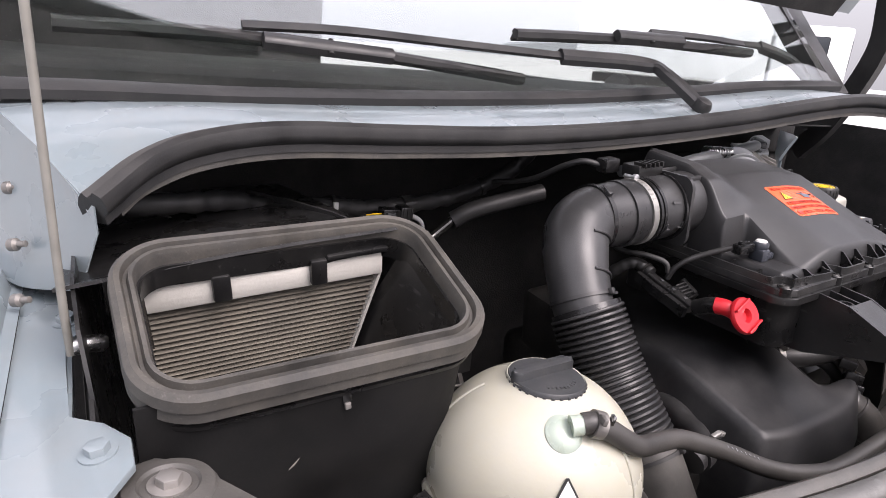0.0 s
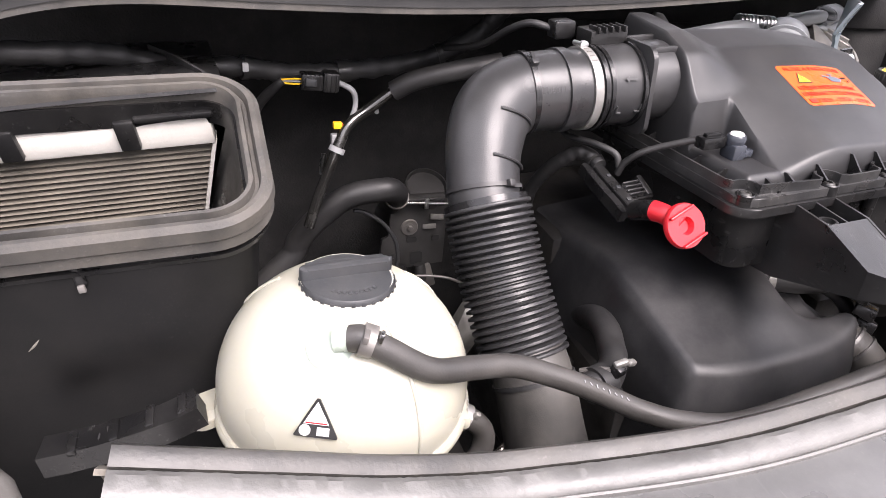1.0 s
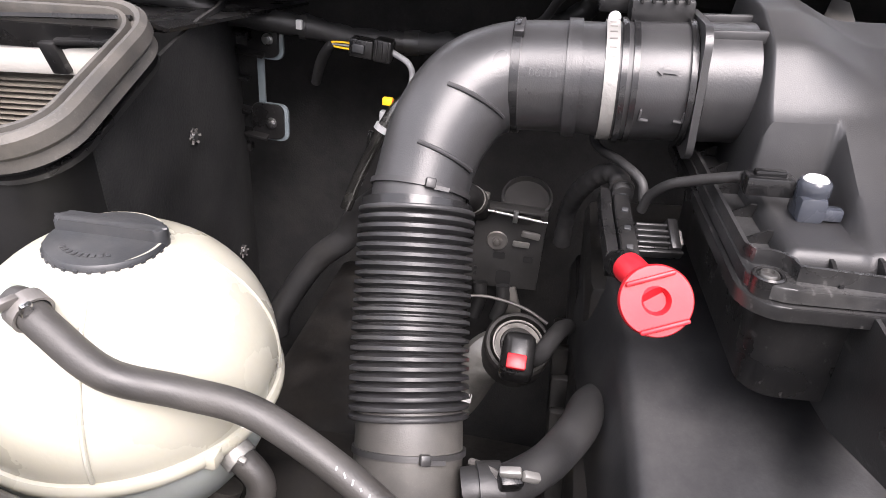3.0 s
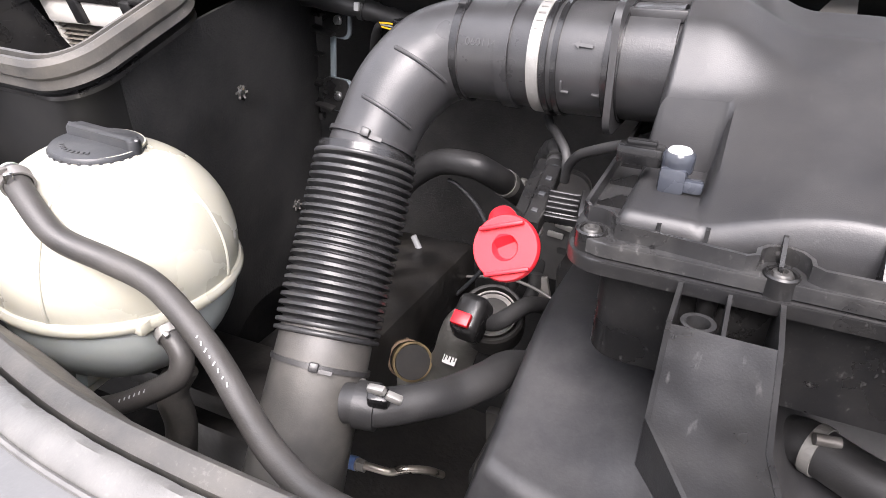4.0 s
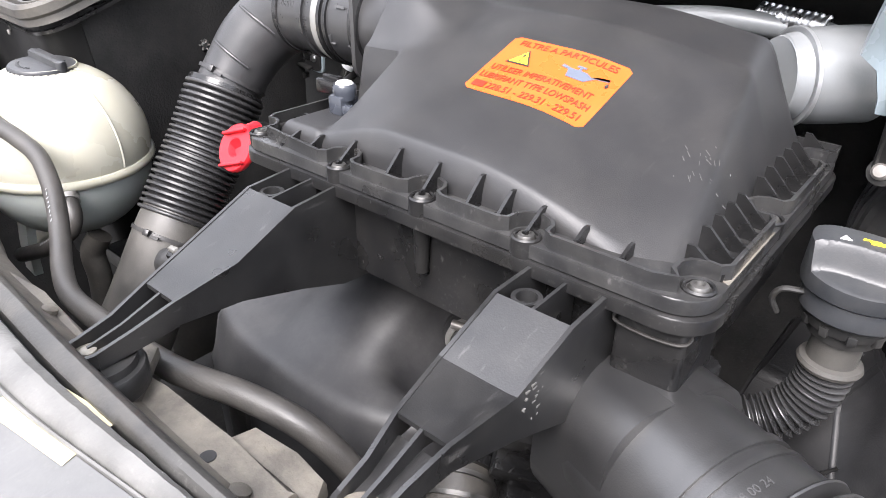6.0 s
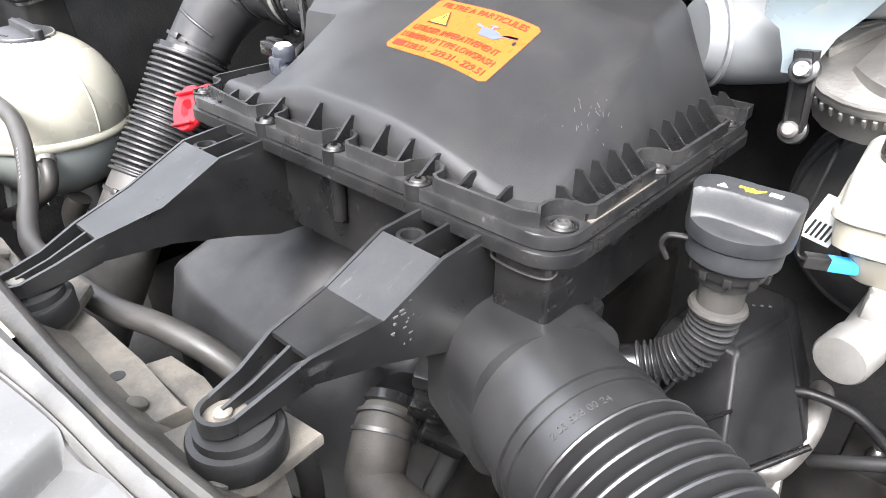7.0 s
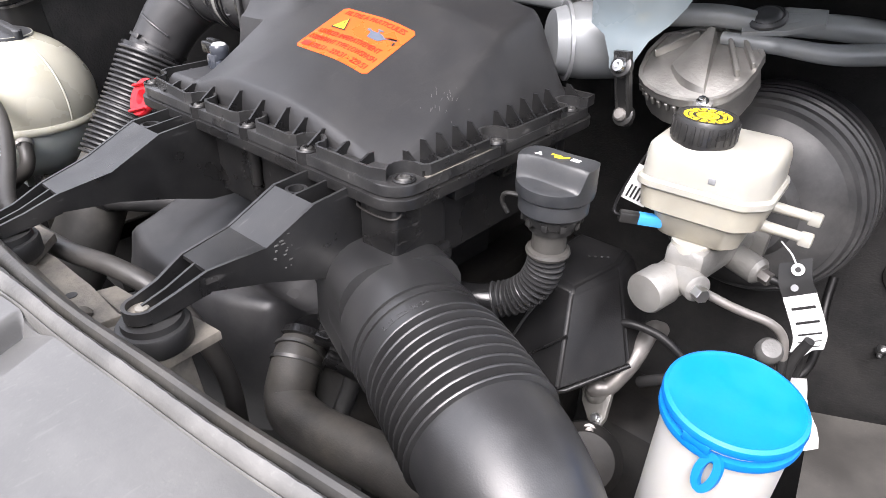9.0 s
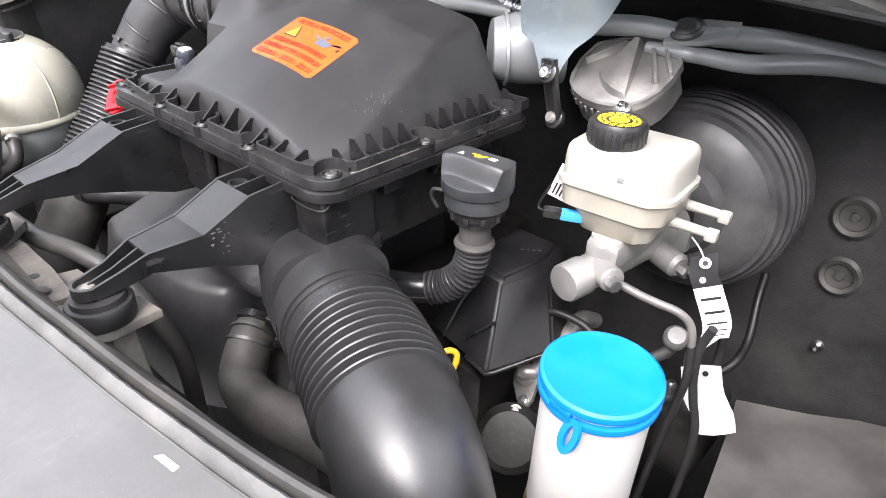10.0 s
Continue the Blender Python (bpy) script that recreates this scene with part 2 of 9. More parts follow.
M_PAPER = surface("white_paper_tag", (0.66, 0.66, 0.645), 0.6, vary=0.05, scale=30)
M_PALELABEL = surface("pale_yellow_sticker", (0.62, 0.55, 0.32), 0.4, vary=0.05)
M_STAMP = surface("stamped_grey", (0.046, 0.046, 0.047), 0.5, vary=0.1)
M_PRINT = surface("pale_grey_print", (0.55, 0.55, 0.54), 0.55, vary=0.1)
M_SENSOR = surface("grey_sensor_plastic", (0.034, 0.038, 0.047), 0.22, vary=0.2, scale=40)
M_GREENISH = surface("pale_green_plastic", (0.36, 0.42, 0.36), 0.3, vary=0.08, scale=30, sss=0.2)
M_YELLOWED = surface("yellowed_cream_plastic", (0.38, 0.36, 0.30), 0.4, vary=0.15, scale=22, bump=0.12, fine=300, sss=0.15, dust=0.4, dust_colour=(0.32, 0.27, 0.20), speck=0.25, speck_colour=(0.22, 0.18, 0.12))
M_CAST = surface("grey_cast_metal", (0.24, 0.235, 0.22), 0.42, metal=0.75, vary=0.25, scale=28, bump=0.5, fine=240, dust=0.35, dust_colour=(0.16, 0.14, 0.115), bump_dist=0.0008, dent=0.10)
M_PALEROD = surface("grey_beige_rod", (0.20, 0.195, 0.175), 0.45, metal=0.2, vary=0.15, scale=40, dust=0.3, dust_colour=(0.26, 0.24, 0.20))
M_LEAD = surface("grey_lead_sleeve", (0.24, 0.245, 0.25), 0.5, vary=0.2, scale=40)
M_SLEEVE = surface("matt_black_sleeve", (0.022, 0.022, 0.023), 0.38, vary=0.2, scale=22, bump=0.15, fine=900, dust=0.12, dust_colour=(0.15, 0.145, 0.135), speck=0.10)
M_DUSTYDUCT = surface("dust_filmed_duct_plastic", (0.048, 0.046, 0.043), 0.48, vary=0.2, scale=18, bump=0.2, fine=900, dust=0.35, dust_colour=(0.15, 0.14, 0.12), speck=0.12)
M_DUSTHOSE = surface("dust_filmed_rubber_hose", (0.046, 0.043, 0.039), 0.6, vary=0.3, scale=26, bump=0.35, fine=500, dust=0.4, dust_colour=(0.17, 0.15, 0.12), speck=0.2)
M_BOOSTER = surface("dusty_satin_pressed_steel", (0.045, 0.045, 0.046), 0.40, vary=0.3, scale=12, bump=0.12, fine=400, dust=0.65, dust_colour=(0.16, 0.155, 0.148), dust_scale=10, speck=0.12, dent=0.04)
M_BEADTAN = surface("pale_tan_edge", (0.19, 0.18, 0.155), 0.5, vary=0.25, scale=40)
M_MOTOR = surface("matt_silver_paint", (0.21, 0.22, 0.225), 0.42, metal=0.25, vary=0.12, scale=16, bump=0.15, fine=500, dust=0.25, dust_colour=(0.22, 0.215, 0.20), speck=0.15, speck_colour=(0.10, 0.09, 0.08))
M_MOTORDARK = surface("satin_dark_bracket_steel", (0.055, 0.054, 0.053), 0.42, metal=0.3, vary=0.25, scale=22, bump=0.15, fine=500, dust=0.2, dust_colour=(0.13, 0.12, 0.105), speck=0.1)
M_PIPE = surface("satin_tube_steel", (0.34, 0.31, 0.27), 0.34, metal=0.9, vary=0.25, scale=40, bump=0.15, fine=400)
M_ACPIPE = surface("dark_polished_pipe", (0.12, 0.118, 0.112), 0.22, metal=0.9, vary=0.3, scale=40, bump=0.1, fine=400)
M_GROUND = surface("pale_concrete_yard", (0.36, 0.355, 0.34), 0.85, vary=0.15, scale=0.6, bump=0.3, fine=60, dust=0.3, dust_colour=(0.25, 0.245, 0.235), dust_scale=0.3, bump_dist=0.004)
M_TRUCKBLUE = surface("blue_truck_paint", (0.04, 0.18, 0.50), 0.3, vary=0.08, scale=2)
M_TRUCKWHITE = surface("white_truck_paint", (0.78, 0.79, 0.80), 0.3, vary=0.04, scale=2)
M_DARKGLASS = surface("dark_window_glass", (0.02, 0.025, 0.03), 0.05, vary=0.1, spec=0.8)
M_WIPER = surface("wiper_black", (0.02, 0.02, 0.021), 0.42, vary=0.15, scale=25, bump=0.1, fine=600, dust=0.08)
M_SUMP = surface("grimy_undertray", (0.016, 0.015, 0.014), 0.85, vary=0.5, scale=12, bump=0.6, fine=90, dust=0.3, dust_colour=(0.08, 0.07, 0.06), bump_dist=0.003)

M_GLASS, nt_g, b_g = principled("windscreen_glass")
b_g.inputs["Base Color"].default_value = (0.82, 0.90, 0.88, 1)
b_g.inputs["Roughness"].default_value = 0.02
b_g.inputs["Transmission Weight"].default_value = 1.0
b_g.inputs["IOR"].default_value = 1.52
b_g.inputs["Coat Weight"].default_value = 1.0
b_g.inputs["Coat IOR"].default_value = 1.6
b_g.inputs["Coat Roughness"].default_value = 0.02


# ---- builders ----
def seat(about, shift, turn, size=(1, 1, 1)):
    """The frame in which an assembly is drawn: turned and sized about a place, then set over by a shift."""
    return pose(*(Vector(about) + Vector(shift)), *turn) @ Matrix.Diagonal((*size, 1)) @ Matrix.Translation(-Vector(about))


SEAT_COWL = seat((0.564, 0.772, 1.312), (-0.0231, -0.0383, -0.0005), (2.36, -7.68, -1.86), (0.949, 0.936, 0.917))
SEAT_WING = seat((0.001, 0.479, 1.215), (0.0123, 0.0038, -0.0800), (1.82, -8.50, -3.17), (0.970, 0.980, 0.954))
SEAT_HOUSING = seat((0.182, 0.473, 1.182), (0.0087, 0.0018, -0.0555), (2.18, -8.37, -2.81), (0.975, 0.969, 0.968))
SEAT_CHANNEL = seat((0.180, 0.342, 1.068), (0.0198, 0.0079, -0.0551), (2.51, -7.40, -1.28), (0.973, 0.991, 0.979))
SEAT_FRONT = seat((0.75, 0, 1.14), (0.010, -0.010, 0.0075), (0, -5.5, 0))
SEAT_BOX = seat((0.905, 0.510, 1.130), (-0.0031, -0.0023, 0.0190), (0.53, -3.28, 1.98), (1.004, 1.017, 1.010))
SEAT_DUCT = seat((0.650, 0.5255, 1.1975), (-0.0095, 0.0235, 0.0020), (0, -4.8, 0), (1.03, 1.03, 1.03))
SEAT_SNORKEL = seat((1.155, 0.360, 1.025), (0.0133, 0.0028, 0.0301), (1.07, -2.94, 1.82), (1.032, 1.023, 1.026))
SEAT_COVER = seat((0.810, 0.390, 0.960), (0.0135, -0.0040, 0.0171), (1.38, -2.08, 1.87), (0.968, 1.002, 0.992))
SEAT_RADIATOR = seat((0.990, 0.365, 0.920), (0.0126, 0.0016, 0.0162), (1.05, -2.92, 1.71), (1.023, 1.027, 1.025))
SEAT_OIL = seat((1.130, 0.500, 1.070), (0.0025, 0.0081, 0.0289), (0.66, -2.75, 2.38), (1.033, 1.027, 1.032))
SEAT_BRAKE = seat((1.225, 0.620, 1.080), (0.0002, 0.0141, 0.0358), (-0.08, -2.86, 2.73), (1.033, 1.038, 1.025))
SEAT_LINK = seat((1.145, 0.685, 1.190), (-0.0121, 0.0159, 0.0332), (-0.19, -3.24, 2.72), (1.036, 1.047, 1.039))
SEAT_WASHER = seat((1.310, 0.420, 1.038), (0.0164, 0.0016, 0.0464), (0.43, -2.53, 2.56), (1.015, 1.012, 1.004))
SEAT_RIGHT = seat((1.230, 0.690, 0.940), (0.0032, 0.0216, 0.0300), (-0.08, -2.64, 2.73), (1.035, 1.041, 1.019))
SEAT_GAP = seat((0.575, 0.455, 0.940), (0.0241, -0.0094, 0.0137), (3.08, -5.48, 0), (0.95, 0.94, 0.92))
LEVEL = Matrix.Identity(4)
CANT = SEAT_COWL


def P(x, y, z):
    """A place given in the frame of the assembly at hand."""
    return CANT @ Vector((x, y, z))


def PP(points):
    return [P(*p) for p in points]


def mesh_from(bm, name, mats, smooth=True, angle=38):
    me = bpy.data.meshes.new(name)
    bmesh.ops.recalc_face_normals(bm, faces=bm.faces)
    lim = radians(angle)
    for f in bm.faces:
        f.smooth = smooth
    for e in bm.edges:
        e.smooth = len(e.link_faces) == 2 and e.calc_face_angle(0) < lim
    bm.to_mesh(me)
    bm.free()
    for m in mats if isinstance(mats, (list, tuple)) else (mats,):
        me.materials.append(m)
    return me


def thing(name, base, label, category, group="", kind=""):
    ob = new(name)
    ob.empty_display_size = 0.05
    ob.location = base
    return tagged(ob, label, category, group, kind)


def origin_of(ob):
    p = Vector(ob.location)
    while ob.parent:
        ob = ob.parent
        p = p + Vector(ob.location)
    return p


def part(name, bm, mat, parent, label="", angle=38):
    at = origin_of(parent)
    bmesh.ops.translate(bm, verts=bm.verts, vec=-at)
    ob = new(name, mesh_from(bm, name, mat, True, angle))
    ob.parent = parent
    if label:
        ob["label"] = label
    return ob


def solo(name, bm, mat, label, category, group="", kind="", angle=38):
    xs = [v.co for v in bm.verts]
    base = Vector((sum(v.x for v in xs) / len(xs), sum(v.y for v in xs) / len(xs), min(v.z for v in xs)))
    bmesh.ops.translate(bm, verts=bm.verts, vec=-base)
    ob = new(name, mesh_from(bm, name, mat, True, angle))
    ob.location = base
    return tagged(ob, label, category, group, kind)


def shared(name, me, m, parent):
    """One piece on a mesh that its alike pieces share; m is its place in the world."""
    ob = new(name, me)
    ob.parent = parent
    ob.matrix_basis = Matrix.Translation(-origin_of(parent)) @ m
    return ob


def spline(points, per=8):
    pts = [Vector(p) for p in points]
    if len(pts) == 2:
        return [pts[0].lerp(pts[1], i / per) for i in range(per + 1)]
    ext = [2 * pts[0] - pts[1]] + pts + [2 * pts[-1] - pts[-2]]
    out = []
    for i in range(1, len(ext) - 2):
        p0, p1, p2, p3 = ext[i - 1:i + 3]
        for k in range(per):
            t = k / per
            out.append(0.5 * ((2 * p1) + (p2 - p0) * t + (2 * p0 - 5 * p1 + 4 * p2 - p3) * t * t + (3 * p1 - p0 - 3 * p2 + p3) * t ** 3))
    out.append(pts[-1])
    return out


def resample(path, step):
    acc = [0.0]
    for a, b in zip(path, path[1:]):
        acc.append(acc[-1] + (b - a).length)
    n = max(2, int(round(acc[-1] / step)))
    out, j = [], 0
    for i in range(n + 1):
        s = acc[-1] * i / n
        while j < len(acc) - 2 and acc[j + 1] < s:
            j += 1
        d = acc[j + 1] - acc[j]
        out.append(path[j].lerp(path[j + 1], (s - acc[j]) / d if d else 0))
    return out, acc[-1]


def frames(path):
    """Side vectors carried along a path without twist."""
    tang = []
    for i in range(len(path)):
        t = path[min(i + 1, len(path) - 1)] - path[max(i - 1, 0)]
        tang.append(t.normalized())
    a = Vector((0, 0, 1)) if abs(tang[0].z) < 0.9 else Vector((0, 1, 0))
    u = (a - tang[0] * a.dot(tang[0])).normalized()
    out = []
    for t in tang:
        u = (u - t * u.dot(t)).normalized()
        out.append((t, u, t.cross(u)))
    return out


def tube(points, r, seg=20, per=8, step=None, cap=True, bm=None, smooth=True):
    """A pipe along a smooth path; r: a radius, a list along the points, or a function of the length gone and the whole."""
    path = spline(points, per) if smooth else [Vector(p) for p in points]
    total = sum((b - a).length for a, b in zip(path, path[1:]))
    if step:
        path, total = resample(path, step)
    bm = bm or bmesh.new()
    rings, gone = [], 0.0
    fr = frames(path)
    for i, p in enumerate(path):
        if i:
            gone += (p - path[i - 1]).length
        if callable(r):
            rr = r(gone, total)
        elif isinstance(r, (list, tuple)):
            f = gone / total * (len(r) - 1)
            k = min(int(f), len(r) - 2)
            rr = r[k] + (r[k + 1] - r[k]) * (f - k)
        else:
            rr = r
        t, u, v = fr[i]
        rings.append([bm.verts.new(p + (u * math.cos(2 * math.pi * k / seg) + v * math.sin(2 * math.pi * k / seg)) * rr) for k in range(seg)])
    for a, b in zip(rings, rings[1:]):
        for k in range(seg):
            bm.faces.new((a[k], a[(k + 1) % seg], b[(k + 1) % seg], b[k]))
    if cap:
        bm.faces.new(rings[0][::-1])
        bm.faces.new(rings[-1])
    return bm


def ribbed(points, r_out, r_in, pitch, seg=36, flat=0.45):
    """A corrugated pipe with rounded ribs."""
    def rad(s, total):
        n = max(1, round(total / pitch))
        f = (s / total * n) % 1.0
        w = 0.5 - 0.5 * math.cos(2 * math.pi * f)
        return r_in + (r_out - r_in) * min(1.0, w / (1 - flat))
    return tube(points, rad, seg, 12, pitch / 8)


def section(points, outline, up=(0, 0, 1), per=8, cap=True, smooth=True, bm=None):
    """A strip with the outline (side, up) swept along a path, kept upright."""
    path = spline(points, per) if smooth else [Vector(p) for p in points]
    bm = bm or bmesh.new()
    rings = []
    for i, p in enumerate(path):
        t = (path[min(i + 1, len(path) - 1)] - path[max(i - 1, 0)]).normalized()
        s = t.cross(Vector(up)).normalized()
        w = s.cross(t)
        rings.append([bm.verts.new(p + s * a + w * b) for a, b in outline])
    n = len(outline)
    for a, b in zip(rings, rings[1:]):
        for k in range(n):
            bm.faces.new((a[k], a[(k + 1) % n], b[(k + 1) % n], b[k]))
    if cap:
        bm.faces.new(rings[0][::-1])
        bm.faces.new(rings[-1])
    return bm


def block(centre, size, bevel=0.002, m=None, taper=(1, 1), seg=2, bm=None):
    """A box with rounded edges; taper: how far its top shrinks in x and y. m: a frame to lay it in."""
    own = bmesh.new()
    bmesh.ops.create_cube(own, size=1.0)
    for v in own.verts:
        if v.co.z > 0:
            v.co.x *= taper[0]
            v.co.y *= taper[1]
        v.co = Vector((v.co.x * size[0], v.co.y * size[1], v.co.z * size[2])) + Vector(centre)
    if bevel:
        bmesh.ops.bevel(own, geom=own.edges, offset=bevel, segments=seg, profile=0.5, affect="EDGES")
    if m is not None:
        own.transform(m)
    return merge(bm, own)


def merge(bm, own):
    if bm is None:
        return own
    me = bpy.data.meshes.new("tmp")
    own.to_mesh(me)
    own.free()
    bm.from_mesh(me)
    bpy.data.meshes.remove(me)
    return bm


def lathe(profile, seg=40, m=None, bm=None):
    """A turned shape from (radius, height) pairs."""
    own = bmesh.new()
    rings = []
    for r, z in profile:
        if r < 1e-6:
            rings.append([own.verts.new((0, 0, z))])
        else:
            rings.append([own.verts.new((r * math.cos(2 * math.pi * k / seg), r * math.sin(2 * math.pi * k / seg), z)) for k in range(seg)])
    for a, b in zip(rings, rings[1:]):
        for k in range(seg):
            q = [a[k % len(a)], a[(k + 1) % len(a)], b[(k + 1) % len(b)], b[k % len(b)]]
            q = list(dict.fromkeys(q))
            if len(q) > 2:
                own.faces.new(q)
    for ring, flip in ((rings[0], True), (rings[-1], False)):
        if len(ring) > 2:
            own.faces.new(ring[::-1] if flip else ring)
    if m is not None:
        own.transform(m)
    return merge(bm, own)


def prism(outline, z0, z1, bevel=0.0, m=None, bm=None, seg=2):
    """An outline in x and y, raised from z0 to z1."""
    own = bmesh.new()
    lo = [own.verts.new((x, y, z0)) for x, y in outline]
    hi = [own.verts.new((x, y, z1)) for x, y in outline]
    n = len(outline)
    own.faces.new(lo[::-1])
    top = own.faces.new(hi)
    for k in range(n):
        own.faces.new((lo[k], lo[(k + 1) % n], hi[(k + 1) % n], hi[k]))
    if bevel:
        bmesh.ops.bevel(own, geom=list(top.edges), offset=bevel, segments=seg, profile=0.5, affect="EDGES")
    if m is not None:
        own.transform(m)
    return merge(bm, own)


def rounded(x0, y0, x1, y1, r, n=6):
    out = []
    for cx, cy, a0 in ((x1 - r, y1 - r, 0), (x0 + r, y1 - r, 90), (x0 + r, y0 + r, 180), (x1 - r, y0 + r, 270)):
        for k in range(n + 1):
            a = radians(a0 + 90 * k / n)
            out.append((cx + r * math.cos(a), cy + r * math.sin(a)))
    return out


def ring_wall(outer, inner, z0, z1, m=None, bm=None):
    """A frame between two outlines with the same number of corners."""
    own = bmesh.new()
    n = len(outer)
    v = [[own.verts.new((x, y, z)) for x, y in o] for o, z in ((outer, z0), (outer, z1), (inner, z1), (inner, z0))]
    for a, b in zip(v, v[1:] + v[:1]):
        for k in range(n):
            own.faces.new((a[k], a[(k + 1) % n], b[(k + 1) % n], b[k]))
    if m is not None:
        own.transform(m)
    return merge(bm, own)


def axis(at, way, up=(0, 0, 1)):
    """A frame at a place whose z runs along way."""
    z = Vector(way).normalized()
    a = Vector(up)
    if abs(z.dot(a)) > 0.95:
        a = Vector((0, 1, 0))
    x = a.cross(z).normalized()
    y = z.cross(x)
    m = Matrix((x, y, z)).transposed().to_4x4()
    return Matrix.Translation(at) @ m


def words(text, size, m, depth=0.0002, width=0.0):
    """Lettering in the built-in font as a thin mesh, centred at m; width: squeeze to this width."""
    cu = bpy.data.curves.new("lettering", "FONT")
    cu.body, cu.size, cu.align_x, cu.align_y, cu.extrude = text, size, "CENTER", "CENTER", depth
    ob = bpy.data.objects.new("lettering", cu)
    scene.collection.objects.link(ob)
    dg = bpy.context.evaluated_depsgraph_get()
    me = bpy.data.meshes.new_from_object(ob.evaluated_get(dg))
    bm = bmesh.new()
    bm.from_mesh(me)
    bpy.data.objects.remove(ob)
    bpy.data.curves.remove(cu)
    bpy.data.meshes.remove(me)
    if width:
        have = max(v.co.x for v in bm.verts) - min(v.co.x for v in bm.verts)
        for v in bm.verts:
            v.co.x *= width / have
    bm.transform(m)
    return bm


def hex_head(m, r=0.007, h=0.005, washer=0.010):
    bm = lathe([(washer, 0), (washer, 0.0015), (r * 1.1, 0.0018)], 24, m)
    return prism([(r * math.cos(radians(60 * k)), r * math.sin(radians(60 * k))) for k in range(6)], 0.0015, 0.0015 + h, 0.0008, m, bm)


def cone_between(a, b, r0, r1=None, seg=24, bm=None):
    return tube([a, b], [r0, r1 if r1 is not None else r0], seg, 2, bm=bm)


def smooth01(a, b, x):
    t = max(0.0, min(1.0, (x - a) / (b - a)))
    return t * t * (3 - 2 * t)


# ---- large structure ----
def sheet(rows, thick=0.0, per=0):
    """A skin through rows of points, with a back face when thick."""
    bm = bmesh.new()
    grid = [[bm.verts.new(p) for p in (spline(r, per) if per else r)] for r in rows]
    for a, b in zip(grid, grid[1:]):
        for k in range(len(a) - 1):
            bm.faces.new((a[k], a[k + 1], b[k + 1], b[k]))
    if thick:
        bm.normal_update()
        bmesh.ops.solidify(bm, geom=list(bm.faces), thickness=thick)
    return bm


tagged(solo("ground", block((0, 0, -0.05), (900, 900, 0.1), 0), M_GROUND, "pale grey concrete yard, dry and worn", "ground"), kind="structure")

SEAL_LINE = PP([(0.034, 0.584, 1.305), (0.086, 0.63, 1.325), (0.142, 0.655, 1.333), (0.23, 0.665, 1.331), (0.37, 0.68, 1.308), (0.541, 0.69, 1.284), (0.745, 0.69, 1.268),
                (0.997, 0.695, 1.258), (1.25, 0.70, 1.256), (1.38, 0.69, 1.250), (1.47, 0.64, 1.230), (1.52, 0.58, 1.19)])
GLASS_LINE = PP([(-0.05, 0.79, 1.382), (0.05, 0.81, 1.368), (0.203, 0.84, 1.343), (0.375, 0.853, 1.322), (0.547, 0.86, 1.303), (0.80, 0.862, 1.281), (1.047, 0.86, 1.268), (1.25, 0.85, 1.262), (1.45, 0.82, 1.25)])

# cowl: painted strip between the bonnet seal and the windscreen
seal_fine = spline(SEAL_LINE, 8)
glass_fine = spline(GLASS_LINE, 8)
n_cowl = 48
seal_r, _ = resample(seal_fine, 0.03)
glass_r, _ = resample(glass_fine, 0.03)


def along(path, f):
    k = f * (len(path) - 1)
    i = min(int(k), len(path) - 2)
    return path[i].lerp(path[i + 1], k - i)


rows_cowl = []
for f, lift in ((0.0, -0.014), (0.06, -0.004), (0.12, 0.0), (0.4, 0.008), (0.75, 0.006), (1.0, -0.004)):
    rows_cowl.append([along(seal_r, k / n_cowl).lerp(along(glass_r, k / n_cowl), f) + Vector((0, 0.004 if f == 0 else 0, lift - 0.004)) for k in range(n_cowl + 1)])
tagged(solo("cowl_panel", sheet(rows_cowl, 0.0015), M_PAINT, "pale blue-grey painted cowl strip below the windscreen, with a faint round smear", "body panel"), kind="structure")
side_rows = [[P(-0.065, 0.80, 1.39), P(-0.02, 0.72, 1.36), P(0.036, 0.584, 1.30)],
             [P(-0.068, 0.78, 1.30), P(-0.03, 0.70, 1.28), P(0.034, 0.583, 1.275)],
             [P(-0.075, 0.76, 1.20), P(-0.045, 0.68, 1.20), P(0.01, 0.60, 1.215)]]
solo("cowl_side_panel", sheet(side_rows, 0.0015, 4), M_PAINT, "pale blue-grey painted cowl end panel with small studs", "body panel", kind="structure")

# bonnet seal on the cowl lip: grooved rubber
outline_seal = [(-0.017, -0.022), (-0.017, -0.006), (-0.012, 0.003), (-0.007, 0.008), (-0.003, 0.004), (0.000, 0.004), (0.005, 0.010), (0.012, 0.006), (0.014, -0.004), (0.012, -0.010), (0.007, -0.014), (0.007, -0.022)]
seal = thing("bonnet_seal", SEAL_LINE[5], "long black grooved rubber bonnet seal along the cowl lip", "rubber seal")
part("seal_strip", section(SEAL_LINE, outline_seal, (0, 0, 1), 10), M_RUBBER, seal)
part("clip_rail", section([p + Vector((0, -0.002, -0.027)) for p in [SEAL_LINE[0].lerp(SEAL_LINE[1], 0.45)] + SEAL_LINE[1:]], [(-0.004, -0.002), (-0.004, 0.010), (0.003, 0.010), (0.003, -0.002)], (0, 0, 1), 10), M_GASKET, seal, "painted sheet lip that carries the seal")

